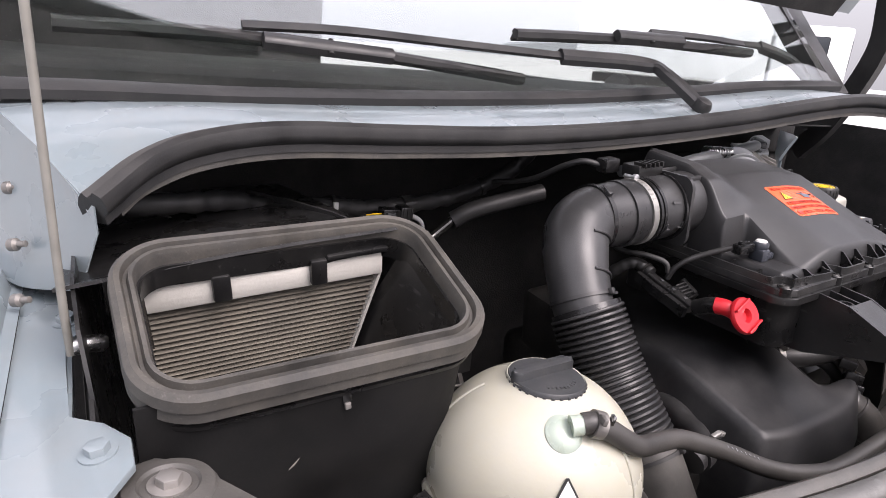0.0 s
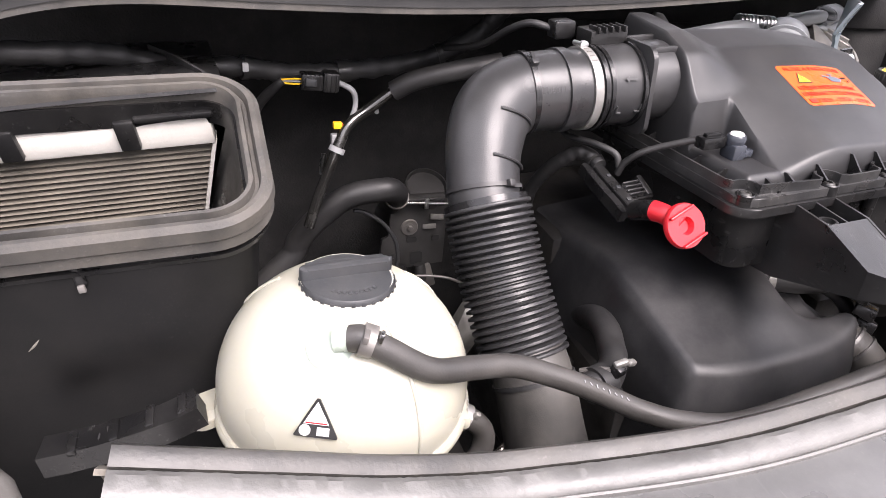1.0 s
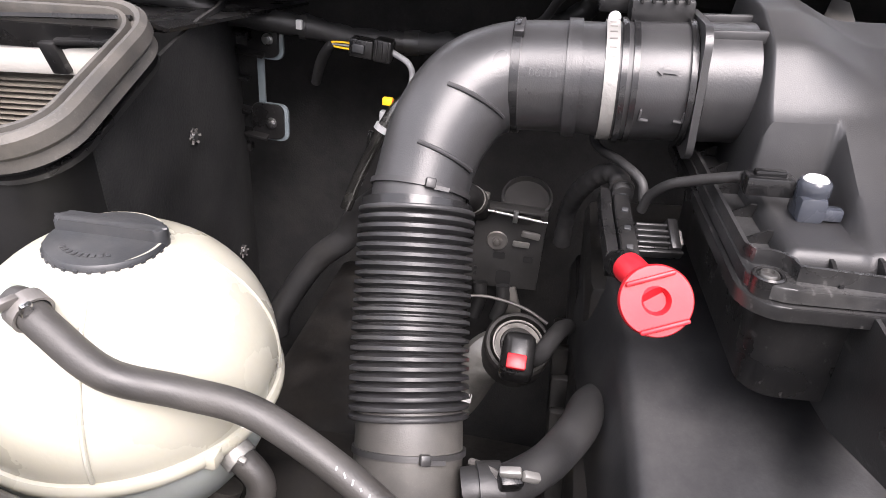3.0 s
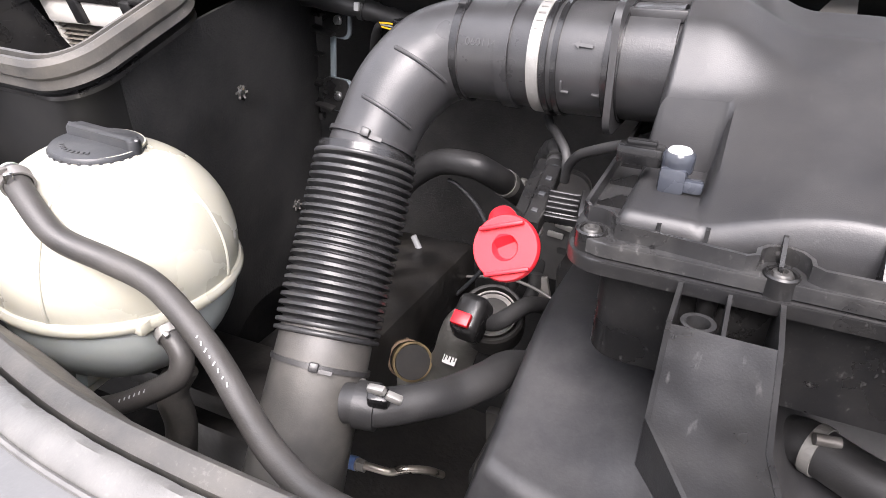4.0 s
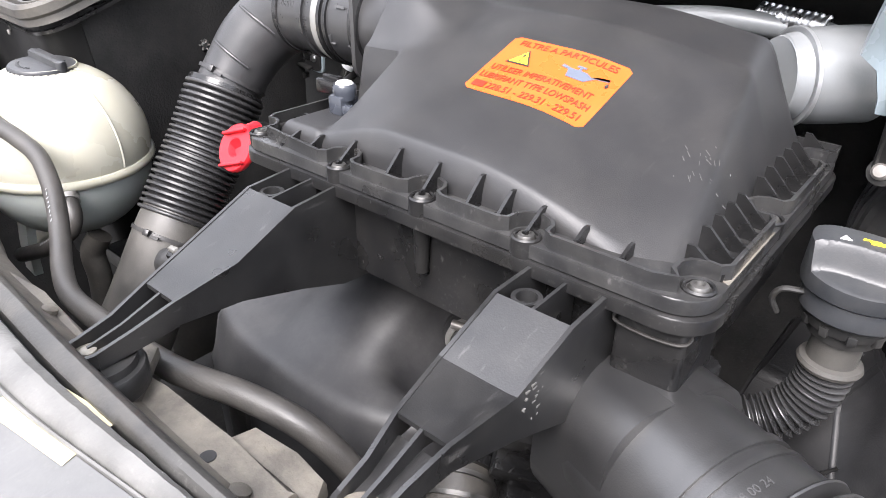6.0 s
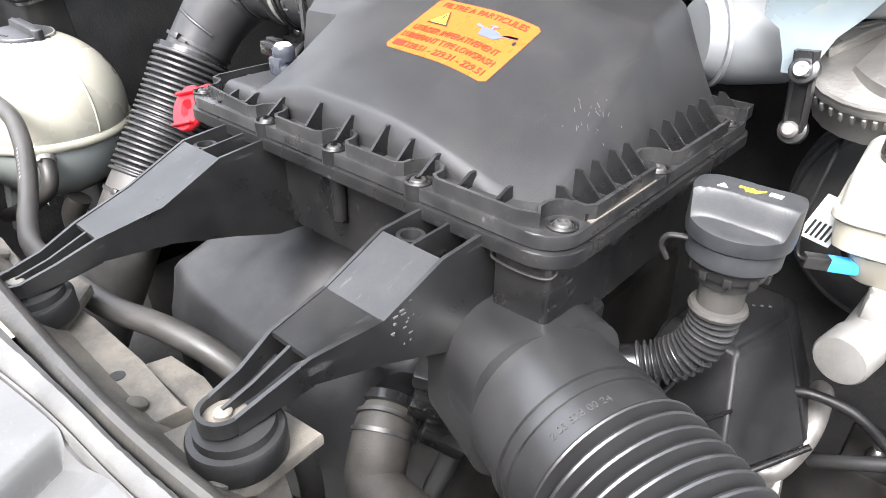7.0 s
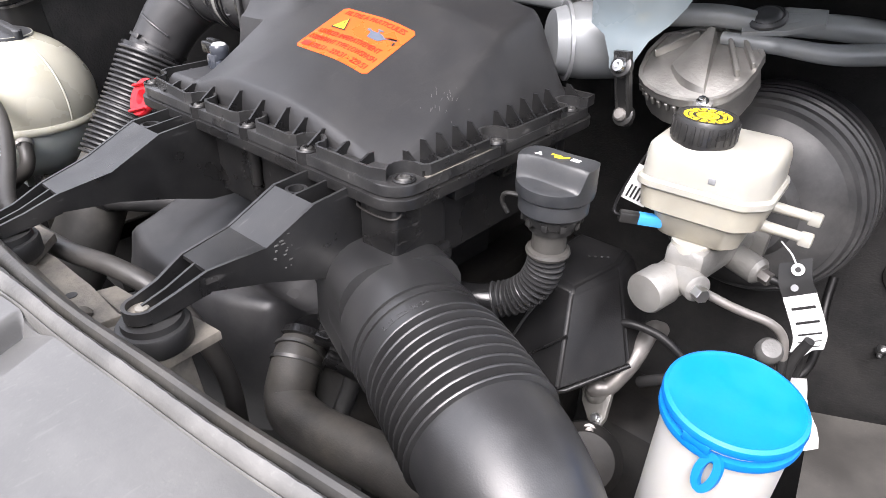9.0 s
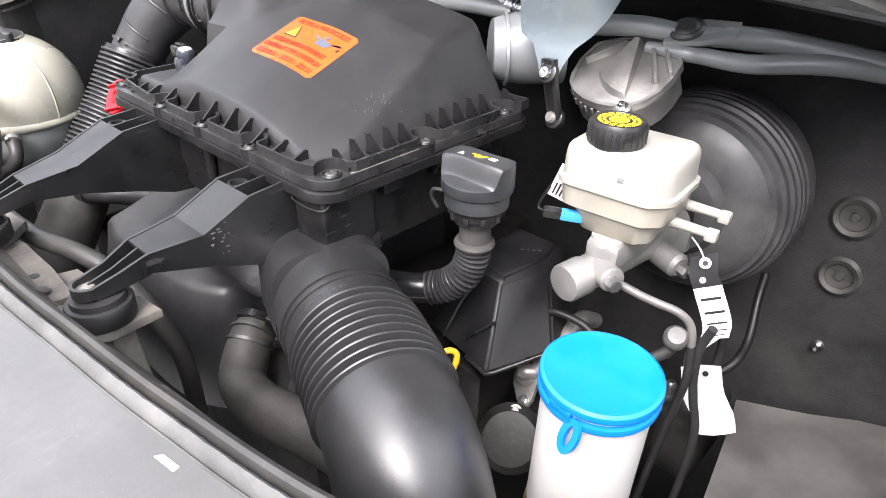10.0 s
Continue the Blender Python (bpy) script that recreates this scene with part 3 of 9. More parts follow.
# windscreen
RAKE = Vector((0, 0.66, 0.75))
glass_rows = [[along(glass_r, k / 24) + RAKE * d + Vector((0.10 * d * (1 - 2 * k / 24), 0, 0.012)) for k in range(25)] for d in (-0.01, 0.3, 0.6, 0.95)]
screen = thing("windscreen", glass_r[len(glass_r) // 2], "raked laminated windscreen above the cowl, sky mirrored in it", "windscreen", kind="structure")
part("pane", sheet(glass_rows, 0.005), M_GLASS, screen).visible_shadow = False
part("lower_moulding", section([p + Vector((0, -0.012, 0.006)) for p in GLASS_LINE], [(-0.014, -0.006), (-0.012, 0.003), (0, 0.006), (0.012, 0.004), (0.014, -0.006)], (0, -0.5, 1), 8), M_RUBBER, screen, "black rubber moulding")
# A-pillars
for sx, k in ((-0.045, 0), (0.03, 24)):
    foot = glass_r[0 if k == 0 else -1] + Vector((sx * 0.6, 0.0, -0.02))
    head = glass_rows[3][k] + Vector((sx, 0, 0.0))
    solo("pillar", section([foot, head], [(-0.035, -0.02), (-0.035, 0.016), (0.035, 0.016), (0.035, -0.02)], (0, -0.75, 0.66), 2), M_WIPER, "black windscreen pillar trim", "pillar", kind="structure")
# cab behind the screen
# added panel, only half as wide as the cab: dark behind the screen's left part
cab_m = block((0.265, 2.0, 1.75), (0.99, 0.06, 1.6), 0.01)
solo("screen_backing", cab_m, M_FELT, "dark panel added behind the left part of the windscreen", "wall", kind="structure")
solo("cab_side", block((-0.22, 1.55, 1.45), (0.05, 0.95, 0.7), 0.01), M_FELT, "dark cab side below the window line", "wall", kind="structure")
solo("cab_side", block((1.68, 1.70, 1.18), (0.05, 1.25, 0.24), 0.01), M_FELT, "dark cab side below the open window line", "wall", kind="structure")
solo("dashboard", block((0.72, 1.17, 1.26), (1.75, 0.5, 0.12), 0.03), M_FELT, "matt black dashboard top behind the windscreen", "dashboard", kind="structure")
solo("cab_roof", block((0.72, 2.1, 2.12), (1.8, 1.3, 0.05), 0.02), M_PAINT, "pale painted cab roof", "roof", kind="structure")

# bulkhead with felt lining
solo("bulkhead", block((0.73, 0.965, 0.85), (1.75, 0.05, 0.84), 0.01), M_FELT, "black felt-lined bulkhead across the rear of the bay", "bulkhead", kind="structure")
solo("plenum_floor", sheet([[(-0.12, 0.79, 1.290), (1.5, 0.79, 1.290)], [(-0.12, 0.95, 1.270), (1.5, 0.95, 1.270)]], 0.003), M_FELT, "black underside of the cowl", "body panel", kind="structure")
solo("undertray", block((0.72, 0.5, 0.42), (1.9, 1.0, 0.04), 0.01), M_SUMP, "grimy black undertray deep below the engine", "undertray", kind="structure")
solo("inner_wing", sheet([[P(0.005, y, 1.19) for y in (0.20, 0.4, 0.6, 0.9)], [P(-0.01, y, 1.1) for y in (0.20, 0.4, 0.6, 0.9)], [P(-0.02, y, 0.5) for y in (0.20, 0.4, 0.6, 0.9)]], 0.003), M_FELT, "dark inner wing wall beside the filter housing", "body panel", kind="structure")
solo("inner_wing", sheet([[Vector((1.62, y, 1.18 + 0.11 * min(1.0, (y - 0.1) / 0.5))) for y in (0.1, 0.4, 0.7, 0.98)], [Vector((1.60, y, 0.9)) for y in (0.1, 0.4, 0.7, 0.98)], [Vector((1.56, y, 0.4)) for y in (0.1, 0.4, 0.7, 0.98)]], 0.003), M_FELT, "dark inner wing wall beside the washer tank", "body panel", kind="structure")

CANT = SEAT_WING
# painted wing flange with bolted tabs
wing_rows = [[P(-0.26, y, 1.20) for y in (0.0, 0.3, 0.6, 0.95)], [P(-0.12, y, 1.225) for y in (0.0, 0.3, 0.6, 0.95)], [P(-0.062, y, 1.215) for y in (0.0, 0.3, 0.6, 0.95)], [P(-0.055, y, 1.203) for y in (0.0, 0.3, 0.6, 0.95)], [P(-0.045, y, 1.20) for y in (0.0, 0.3, 0.6, 0.95)]]
wing = thing("front_wing", P(-0.1, 0.4, 1.2), "pale blue-grey painted front wing with a bolted inner flange", "wing", kind="structure")
part("wing_skin", sheet(wing_rows, 0.0015, 4), M_PAINT, wing)
edge = [(-0.046, 0.25), (-0.012, 0.25), (-0.004, 0.30), (0.016, 0.33), (0.034, 0.355), (0.034, 0.385), (0.018, 0.412), (-0.004, 0.43), (-0.006, 0.50), (-0.008, 0.545), (0.006, 0.565), (0.006, 0.60), (-0.01, 0.62), (-0.016, 0.70), (-0.035, 0.85), (-0.046, 0.86)]
part("flange", prism(edge, 1.192, 1.197, 0.001, CANT), M_PAINT, wing)
for x, y in ((0.014, 0.378), (-0.006, 0.588)):
    part("bolt", hex_head(CANT @ pose(x, y, 1.197), 0.008, 0.006, 0.012), M_PAINT, wing, "painted hex bolt")
part("flange_lip", section(PP([(-0.014, 0.24, 1.19), (-0.005, 0.43, 1.19), (-0.01, 0.62, 1.19), (-0.036, 0.85, 1.19)]), [(-0.002, -0.06), (-0.002, 0.002), (0.002, 0.002), (0.002, -0.06)], (0, 0, 1), 6), M_PAINT, wing)
for y, z in ((0.62, 1.215), (0.66, 1.255), (0.70, 1.30)):
    part("stud", lathe([(0.006, 0), (0.006, 0.006), (0.003, 0.008), (0.003, 0.016), (0, 0.017)], 14, axis(P(-0.045 + (y - 0.62) * 0.1, y, z), (0.7, -0.6, 0.2))), M_DULL, wing, "rusty stud")

# headlamp carrier plate beside the wing
plate = thing("headlamp_bracket", (0.09, 0.25, 1.09), "dusty grey moulded headlamp bracket bolted beside the wing", "bracket")
apron = [(0.018, 0.10), (0.016, 0.360), (0.030, 0.382), (0.056, 0.388), (0.076, 0.376), (0.0855, 0.352), (0.105, 0.318), (0.137, 0.279), (0.156, 0.254), (0.173, 0.234), (0.192, 0.190), (0.200, 0.10)]
part("plate", prism(apron, 1.088, 1.104, 0.005, bm=None, seg=3), M_BRACKET, plate)
part("bolt_boss", lathe([(0.030, 1.102), (0.027, 1.1065), (0.019, 1.108), (0.017, 1.106), (0, 1.106)], 32, pose(0.0590, 0.350, 0)), M_BRACKET, plate)
part("bolt", hex_head(pose(0.0590, 0.350, 1.106), 0.008, 0.006, 0.013), M_DULL, plate, "dull steel hex bolt")
part("moulded_ridge", tube([Vector(q) for q in ((0.030, 0.180, 1.104), (0.060, 0.215, 1.110), (0.085, 0.205, 1.108), (0.100, 0.175, 1.104))], [0.010, 0.014, 0.013, 0.008], 16), M_BRACKET, plate)

# prop rod
rod_top, rod_foot = P(0.040, 0.50, 1.56), P(0.005, 0.50, 1.262)
rod = thing("bonnet_prop_rod", rod_foot, "thin pale grey steel bonnet prop rod", "prop rod")
part("rod", tube([rod_foot + Vector((0.003, 0, -0.05)), rod_foot, rod_foot.lerp(rod_top, 0.5), P(0.075, 0.49, 1.86)], 0.0032, 14), M_PALEROD, rod)
part("pivot", lathe([(0.007, 0), (0.007, 0.02), (0.004, 0.024), (0, 0.024)], 16, axis(P(0.003, 0.502, 1.215), (1, 0, 0))), M_STEEL, rod, "zinc-plated pivot bolt")

# open bonnet, held above the bay
bonnet = thing("bonnet", (0.72, 0.74, 1.58), "open bonnet with dark lined underside, propped above the bay", "bonnet")
prof = [(0.825, 1.515), (0.70, 1.72), (0.58, 1.92), (0.46, 2.10), (0.36, 2.22), (0.33, 2.20)]
part("skin", sheet([[Vector((x, y + 0.02, z + 0.012)) for y, z in prof] for x in (-0.10, 0.1, 0.4, 0.72, 1.04, 1.34, 1.54)], 0.002), M_PAINT, bonnet)
part("liner", sheet([[Vector((x, y, z)) for y, z in prof[:-1]] for x in (0.0, 0.2, 0.4, 0.72, 1.04, 1.24, 1.44)], 0.008), M_FELT, bonnet, "black felt liner")
for x in (-0.07, 1.50):
    part("hinge_arm", section([Vector((x, 0.86, 1.22)), Vector((x, 0.80, 1.30)), Vector((x, 0.74, 1.45)), Vector((x, 0.74, 1.60)), Vector((x, 0.66, 1.78))], [(-0.012, -0.02), (-0.012, 0.02), (0.012, 0.02), (0.012, -0.02)], (0, -1, 0.1), 6), M_RUBBER, bonnet, "black gooseneck hinge")

CANT = SEAT_FRONT
# front crossmember, seal and grille panel
FS = [(0.170, 0.2285), (0.2091, 0.2257), (0.2892, 0.2203), (0.3465, 0.2150), (0.42, 0.2135), (0.55, 0.193), (0.70, 0.190), (0.86, 0.1885), (1.00, 0.1915), (1.10, 0.2015), (1.20, 0.2135), (1.32, 0.236), (1.45, 0.288)]


def fz(x):
    d = max(0.0, 0.43 - x)
    return 1.094 + 0.006 * (1 - ((x - 0.78) / 0.7) ** 2) + 0.25 * d + 0.35 * d * d


front_line = [P(x, y, fz(x)) for x, y in FS]
front_seal = thing("front_bonnet_seal", front_line[5], "long dark rubber seal along the front panel, dusty grey edge", "rubber seal")
fine_line = spline(front_line[1:], 30)


def seal_width(x):
    """The seal's edge strip is broader towards the tank."""
    return 2.2 - 1.2 * smooth01(0.84, 1.02, x)


def seal_run(outline, ragged=0.0):
    rng = random.Random(5)
    bm = bmesh.new()
    rings = []
    for i, p in enumerate(fine_line):
        t = (fine_line[min(i + 1, len(fine_line) - 1)] - fine_line[max(i - 1, 0)]).normalized()
        s = t.cross(Vector((0, 0, 1))).normalized()
        w = s.cross(t)
        k = seal_width(p.x)
        r = rng.uniform(-ragged, ragged)
        rings.append([bm.verts.new(p + s * (a * (k if a > 0 else 1) + (r if 0.005 < a < 0.009 else 0)) + w * b) for a, b in outline])
    n = len(outline)
    for a, b in zip(rings, rings[1:]):
        for k in range(n):
            bm.faces.new((a[k], a[(k + 1) % n], b[(k + 1) % n], b[k]))
    bm.faces.new(rings[0][::-1])
    bm.faces.new(rings[-1])
    return bm


part("lip", seal_run([(-0.007, -0.018), (-0.007, -0.004), (-0.004, 0.002), (-0.001, 0.0035), (0.0015, 0.0024), (0.0034, -0.0015), (0.0034, -0.018)]), M_SEALDARK, front_seal, "dark brown rubber lip")
part("groove", seal_run([(0.0028, -0.020), (0.0028, -0.012), (0.0060, -0.012), (0.0060, -0.020)]), M_INKBLACK, front_seal, "black groove")
part("edge_strip", seal_run([(0.0052, -0.014), (0.0053, 0.0010), (0.0076, 0.0035), (0.0105, 0.0022), (0.0125, -0.0010), (0.0132, -0.0040), (0.0134, -0.014)], 0.00025), M_SEALGREY, front_seal, "grey faded edge strip")
part("edge_bead", seal_run([(0.0132, -0.014), (0.0132, -0.0030), (0.0138, -0.0022), (0.0144, -0.0030), (0.0146, -0.014)]), M_SEALGREY, front_seal, "thin grey edge line")
fine = spline([Vector((x, y, 0)) for x, y in FS], 12)
DROP = [(-0.012, -0.006), (-0.045, -0.008), (-0.10, -0.014), (-0.15, -0.024), (-0.22, -0.050), (-0.32, -0.11), (-0.42, -0.21), (-0.48, -0.36), (-0.49, -0.6)]
POCKETS = ((((1.008, 0.132), (0.987, 0.178), (1.050, 0.1445)), 0.018), (((0.797, 0.1127), (0.782, 0.158), (0.842, 0.123)), 0.018))


def panel_point(px, py, dy):
    dz = DROP[-1][1]
    for (a0, z0), (a1, z1) in zip(DROP, DROP[1:]):
        if a1 <= dy <= a0:
            dz = z0 + (z1 - z0) * (dy - a0) / (a1 - a0)
            break
    if dy > DROP[0][0]:
        dz = DROP[0][1]
    x, y = px + (px - 0.78) * 0.25 * -dy, py + dy
    return P(x, y, fz(px) + dz)


fine_p, _ = resample(spline([Vector((x, y, 0)) for x, y in FS], 16), 0.0013)
dys = [-0.0015 - 0.0013 * k for k in range(78)] + [-0.11, -0.13, -0.16, -0.19, -0.22, -0.27, -0.32, -0.37, -0.42, -0.45, -0.47]
rows_f = [[panel_point(p.x, p.y, dy - 0.0125 * seal_width(p.x)) for p in fine_p] for dy in dys]
grille = thing("grille_panel", front_line[5] + Vector((0, -0.1, -0.1)), "smooth grey plastic front panel sloping away from the seal", "front panel", kind="structure")
bm = sheet(rows_f)
back_m = CANT.inverted()
for (pa, pb, pd), deep in POCKETS:
    pa, pb, pd = Vector(pa), Vector(pb), Vector(pd)
    e1, e2 = pb - pa, pd - pa
    det = e1.x * e2.y - e1.y * e2.x
    for vert in bm.verts:
        q = back_m @ vert.co
        q = Vector((q.x, q.y)) - pa
        u, v = (e1.x * q.y - e1.y * q.x) / det, (q.x * e2.y - q.y * e2.x) / det
        if 0 < u < 1 and 0 < v < 1:
            vert.co.z -= deep * (1 - u) * smooth01(0.0, 0.16, u) * smooth01(0.0, 0.20, v) * (1 - smooth01(0.80, 1.0, v))
bm.normal_update()
bmesh.ops.solidify(bm, geom=list(bm.faces), thickness=0.002)
part("panel", bm, M_GRILLE, grille, "", 70)


def panel_z(x, y):
    """Height of the front panel at a place, in the engine's frame."""
    p = min(fine, key=lambda q: abs(q.x - x))
    dy = y - p.y
    for (a0, z0), (a1, z1) in zip(DROP, DROP[1:]):
        if a1 <= dy <= a0:
            return fz(p.x) + z0 + (z1 - z0) * (dy - a0) / (a1 - a0)
    return fz(p.x) + DROP[0][1]


part("panel_seam", tube([P(x, y, panel_z(x, y) + 0.0005) for x, y in ((0.545, 0.0995), (0.600, 0.0895), (0.650, 0.080), (0.705, 0.0695))], 0.0016, 8), M_INKBLACK, grille, "dark panel joint")

cross = thing("front_crossmember", P(0.78, 0.26, 1.0), "dusty brown-grey plastic crossmember behind the front seal", "crossmember", kind="structure")
rows_c = []
for dy, dz in ((0.000, -0.012), (0.008, -0.018), (0.014, -0.034), (0.036, -0.060), (0.043, -0.068), (0.046, -0.10), (0.046, -0.34)):
    rows_c.append([P(p.x, p.y + dy, fz(p.x) + dz) for p in fine if p.x > 0.20])
part("beam", sheet(rows_c, 0.003), M_DIRT, cross)
part("cover_plate", prism([(0.785, 0.200), (0.795, 0.232), (0.835, 0.236), (0.875, 0.234), (0.900, 0.238), (0.958, 0.239), (0.955, 0.204), (0.857, 0.200)], 1.036, 1.046, 0.003, CANT), M_DIRT, cross)
part("plate_hole", lathe([(0.0045, 1.0445), (0.0045, 1.0466), (0, 1.0466)], 14, CANT @ pose(0.905, 0.222, 0)), M_INKBLACK, cross)
part("lower_plate", prism([(0.885, 0.238), (0.890, 0.259), (0.925, 0.263), (0.952, 0.260), (0.966, 0.240)], 1.022, 1.034, 0.004, CANT), M_DIRT, cross)
part("cover_plate", prism([(0.600, 0.192), (0.604, 0.226), (0.66, 0.230), (0.74, 0.229), (0.742, 0.194)], 1.034, 1.044, 0.003, CANT), M_DIRT, cross)
for x in (0.70, 0.80, 0.94, 1.02, 1.12):
    y = along(fine, (x - 0.10) / 1.35).y
    part("clip_head", lathe([(0.0055, -0.002), (0.0055, 0.001), (0.003, 0.0025), (0, 0.0025)], 16, axis(P(x, y + 0.030, fz(x) - 0.050), (0, 0.45, 0.9))), M_DIRT, cross)


def wrapped(text, size, centre, way, r, toward, along, round_it=False):
    """Lettering bent onto a pipe, along it or round it, reading in the direction given."""
    m = axis(centre, way)
    loc = m.inverted() @ Vector(toward)
    a0 = math.atan2(loc.y, loc.x)
    out = m.to_3x3() @ Vector((math.cos(a0), math.sin(a0), 0))
    round_way = m.to_3x3() @ Vector((-math.sin(a0), math.cos(a0), 0))
    pipe_way = m.to_3x3() @ Vector((0, 0, 1))
    run_way, rise_way = (round_way, pipe_way) if round_it else (pipe_way, round_way)
    s_run = 1 if run_way.dot(Vector(along)) > 0 else -1
    s_rise = 1 if rise_way.dot(out.cross(run_way * s_run)) > 0 else -1
    bm = words(text, size, Matrix.Identity(4))
    for v in bm.verts:
        s, h, o = v.co.x * s_run, v.co.y * s_rise, v.co.z
        a, z = (a0 + s / r, h) if round_it else (a0 + h / r, s)
        v.co = m @ Vector(((r + o) * math.cos(a), (r + o) * math.sin(a), z))
    return bm


CANT = SEAT_BOX
# ---- air filter box ----
airbox = thing("air_filter_box", P(0.905, 0.515, 1.03), "black plastic air filter box with ribbed flange and two arms", "air filter box")


def fillet(d, r):
    """Rise of a rounded edge at a distance d in from the rim."""
    s = min(1.0, max(0.0, d / r))
    return math.sqrt(max(0.0, 1 - (1 - s) ** 2))


def slope(d, w):
    """Rise of a slanted side of width w, with a softly rounded crease at its top."""
    s = max(0.0, d / w)
    if s < 0.85:
        return s
    if s > 1.15:
        return 1.0
    return s - (s - 0.85) ** 2 / 0.6


def lid_height(x, y):
    """Height of the lid over the flange frame."""
    ramp = 0.405 * (min(y, 0.56) - 0.408) + 0.10 * max(0.0, y - 0.56)
    mid = 1.164 + ramp
    c = -0.004 * max(0.0, (x - 0.86) / 0.2) - 0.026 * smooth01(0.92, 1.09, x) * (1 - 0.35 * smooth01(0.45, 0.6, y))
    front_left = -0.022 * (1 - smooth01(0.755, 0.86, x))
    v = smooth01(0.41, 0.53, y)
    back_left = 0.022 * (1 - smooth01(0.765, 0.83, x)) * smooth01(0.492, 0.528, y)
    z = mid + c + front_left * (1 - v) + back_left
    ledge = (1 - smooth01(0.783, 0.790, x)) * (1 - smooth01(0.484, 0.490, y))
    z = z * (1 - ledge) + 1.149 * ledge
    k = fillet(x - 0.7425, 0.008) * fillet(y - 0.4020, 0.0075) * fillet(0.638 - y, 0.014) * slope(1.0672 - x, 0.006 + 0.034 * max(0.0, min(1.0, (y - 0.402) / 0.22)))
    return 1.137 + (z - 1.137) * k


bm = bmesh.new()
lx = [0.7425 + 0.0008 * k for k in range(12)] + [0.753 + 0.0022 * k for k in range(26)] + [0.8118 + 0.0044 * k for k in range(54)] + [1.0475, 1.0510, 1.0540, 1.0565, 1.0585, 1.0600, 1.0615, 1.0628, 1.0639, 1.0649, 1.0657, 1.0663, 1.0668, 1.0671, 1.0672, 1.0680]
ly = [0.4010, 0.4020, 0.4021, 0.4024, 0.4029, 0.4036, 0.4045, 0.4056, 0.4068, 0.4082, 0.4096, 0.4125] + [0.4160 + 0.0034 * k for k in range(61)] + [0.6255, 0.6285, 0.6310, 0.6335, 0.6355, 0.6370, 0.6380]
nx, ny = len(lx) - 1, len(ly) - 1
grid = [[bm.verts.new(P(x, y, lid_height(x, y))) for y in ly] for x in lx]
for i in range(nx):
    for j in range(ny):
        bm.faces.new((grid[i][j], grid[i + 1][j], grid[i + 1][j + 1], grid[i][j + 1]))
lid = part("lid", bm, M_LID, airbox, "grained black plastic lid", 40)

part("lid_flange", prism(rounded(0.722, 0.380, 1.090, 0.645, 0.022), 1.1300, 1.1385, 0.0012, CANT), M_RIM, airbox)
part("base_flange", prism(rounded(0.719, 0.377, 1.093, 0.648, 0.024), 1.1205, 1.1290, 0.0012, CANT), M_PLASTIC, airbox)
# upstanding rim that runs behind each screw
BOSSES = ((0.830, 0.386), (0.907, 0.386), (0.985, 0.386), (1.079, 0.398), (1.082, 0.500), (0.733, 0.392), (1.081, 0.612))
rim_path = [(0.7245, 0.630), (0.7245, 0.412)]
rim_path += [(0.733 + 0.0135 * math.cos(radians(a)), 0.3925 + 0.0135 * math.sin(radians(a))) for a in (110, 80, 50, 20, -10)]
for bx_, by_ in BOSSES[:3]:
    rim_path += [(bx_ - 0.0175, 0.3830)] + [(bx_ + 0.0130 * math.cos(radians(a)), by_ + 0.0025 + 0.0130 * math.sin(radians(a))) for a in (190, 160, 130, 100, 80, 50, 20, -10)] + [(bx_ + 0.0175, 0.3830)]
rim_path += [(1.060, 0.3830)] + [(1.079 + 0.0135 * math.cos(radians(a)), 0.3985 + 0.0135 * math.sin(radians(a))) for a in (235, 200, 165, 135, 100, 70)] + [(1.0875, 0.416)]
for bx_, by_ in (BOSSES[4], BOSSES[6]):
    rim_path += [(1.0875, by_ - 0.0175)] + [(bx_ - 0.002 + 0.0130 * math.cos(radians(a)), by_ + 0.0130 * math.sin(radians(a))) for a in (290, 255, 225, 195, 165, 135, 105, 70)] + [(1.0875, by_ + 0.0175)]
rim_path += [(1.0875, 0.642), (0.7245, 0.642)]
bm = bmesh.new()
rings = []
for i, q in enumerate(rim_path):
    a, b = Vector(rim_path[i - 1]), Vector(rim_path[(i + 1) % len(rim_path)])
    t = (b - a).normalized()
    n = Vector((t.y, -t.x)) * 0.0012
    rings.append([bm.verts.new(P(q[0] + s * n.x, q[1] + s * n.y, z)) for s, z in ((-1, 1.138), (-1, 1.1475), (1, 1.1475), (1, 1.138))])
for a, b in zip(rings, rings[1:] + rings[:1]):
    for k in range(4):
        bm.faces.new((a[k], a[(k + 1) % 4], b[(k + 1) % 4], b[k]))
part("rim", bm, M_RIM, airbox)
part("dust_strip", prism([(1.0842, 0.412), (1.0895, 0.410), (1.0897, 0.485), (1.0850, 0.484), (1.0838, 0.450)], 1.1384, 1.1389, 0, CANT), M_DIRT, airbox, "pale dust along the flange")
rng_s = random.Random(11)
for k in range(24):
    sx, sy = 1.040 + rng_s.gauss(0, 0.006), 0.478 + rng_s.gauss(0, 0.011)
    ln, an = rng_s.uniform(0.001, 0.006), rng_s.uniform(-70, -20)
    part("scuff", block((0, 0, 0), (ln, 0.0004, 0.0002), 0, CANT @ pose(sx, sy, lid_height(sx, sy) + 0.0002, 22, 6, 0) @ pose(0, 0, 0, 0, 0, an)), M_SEALGREY, lid, "pale scuff")
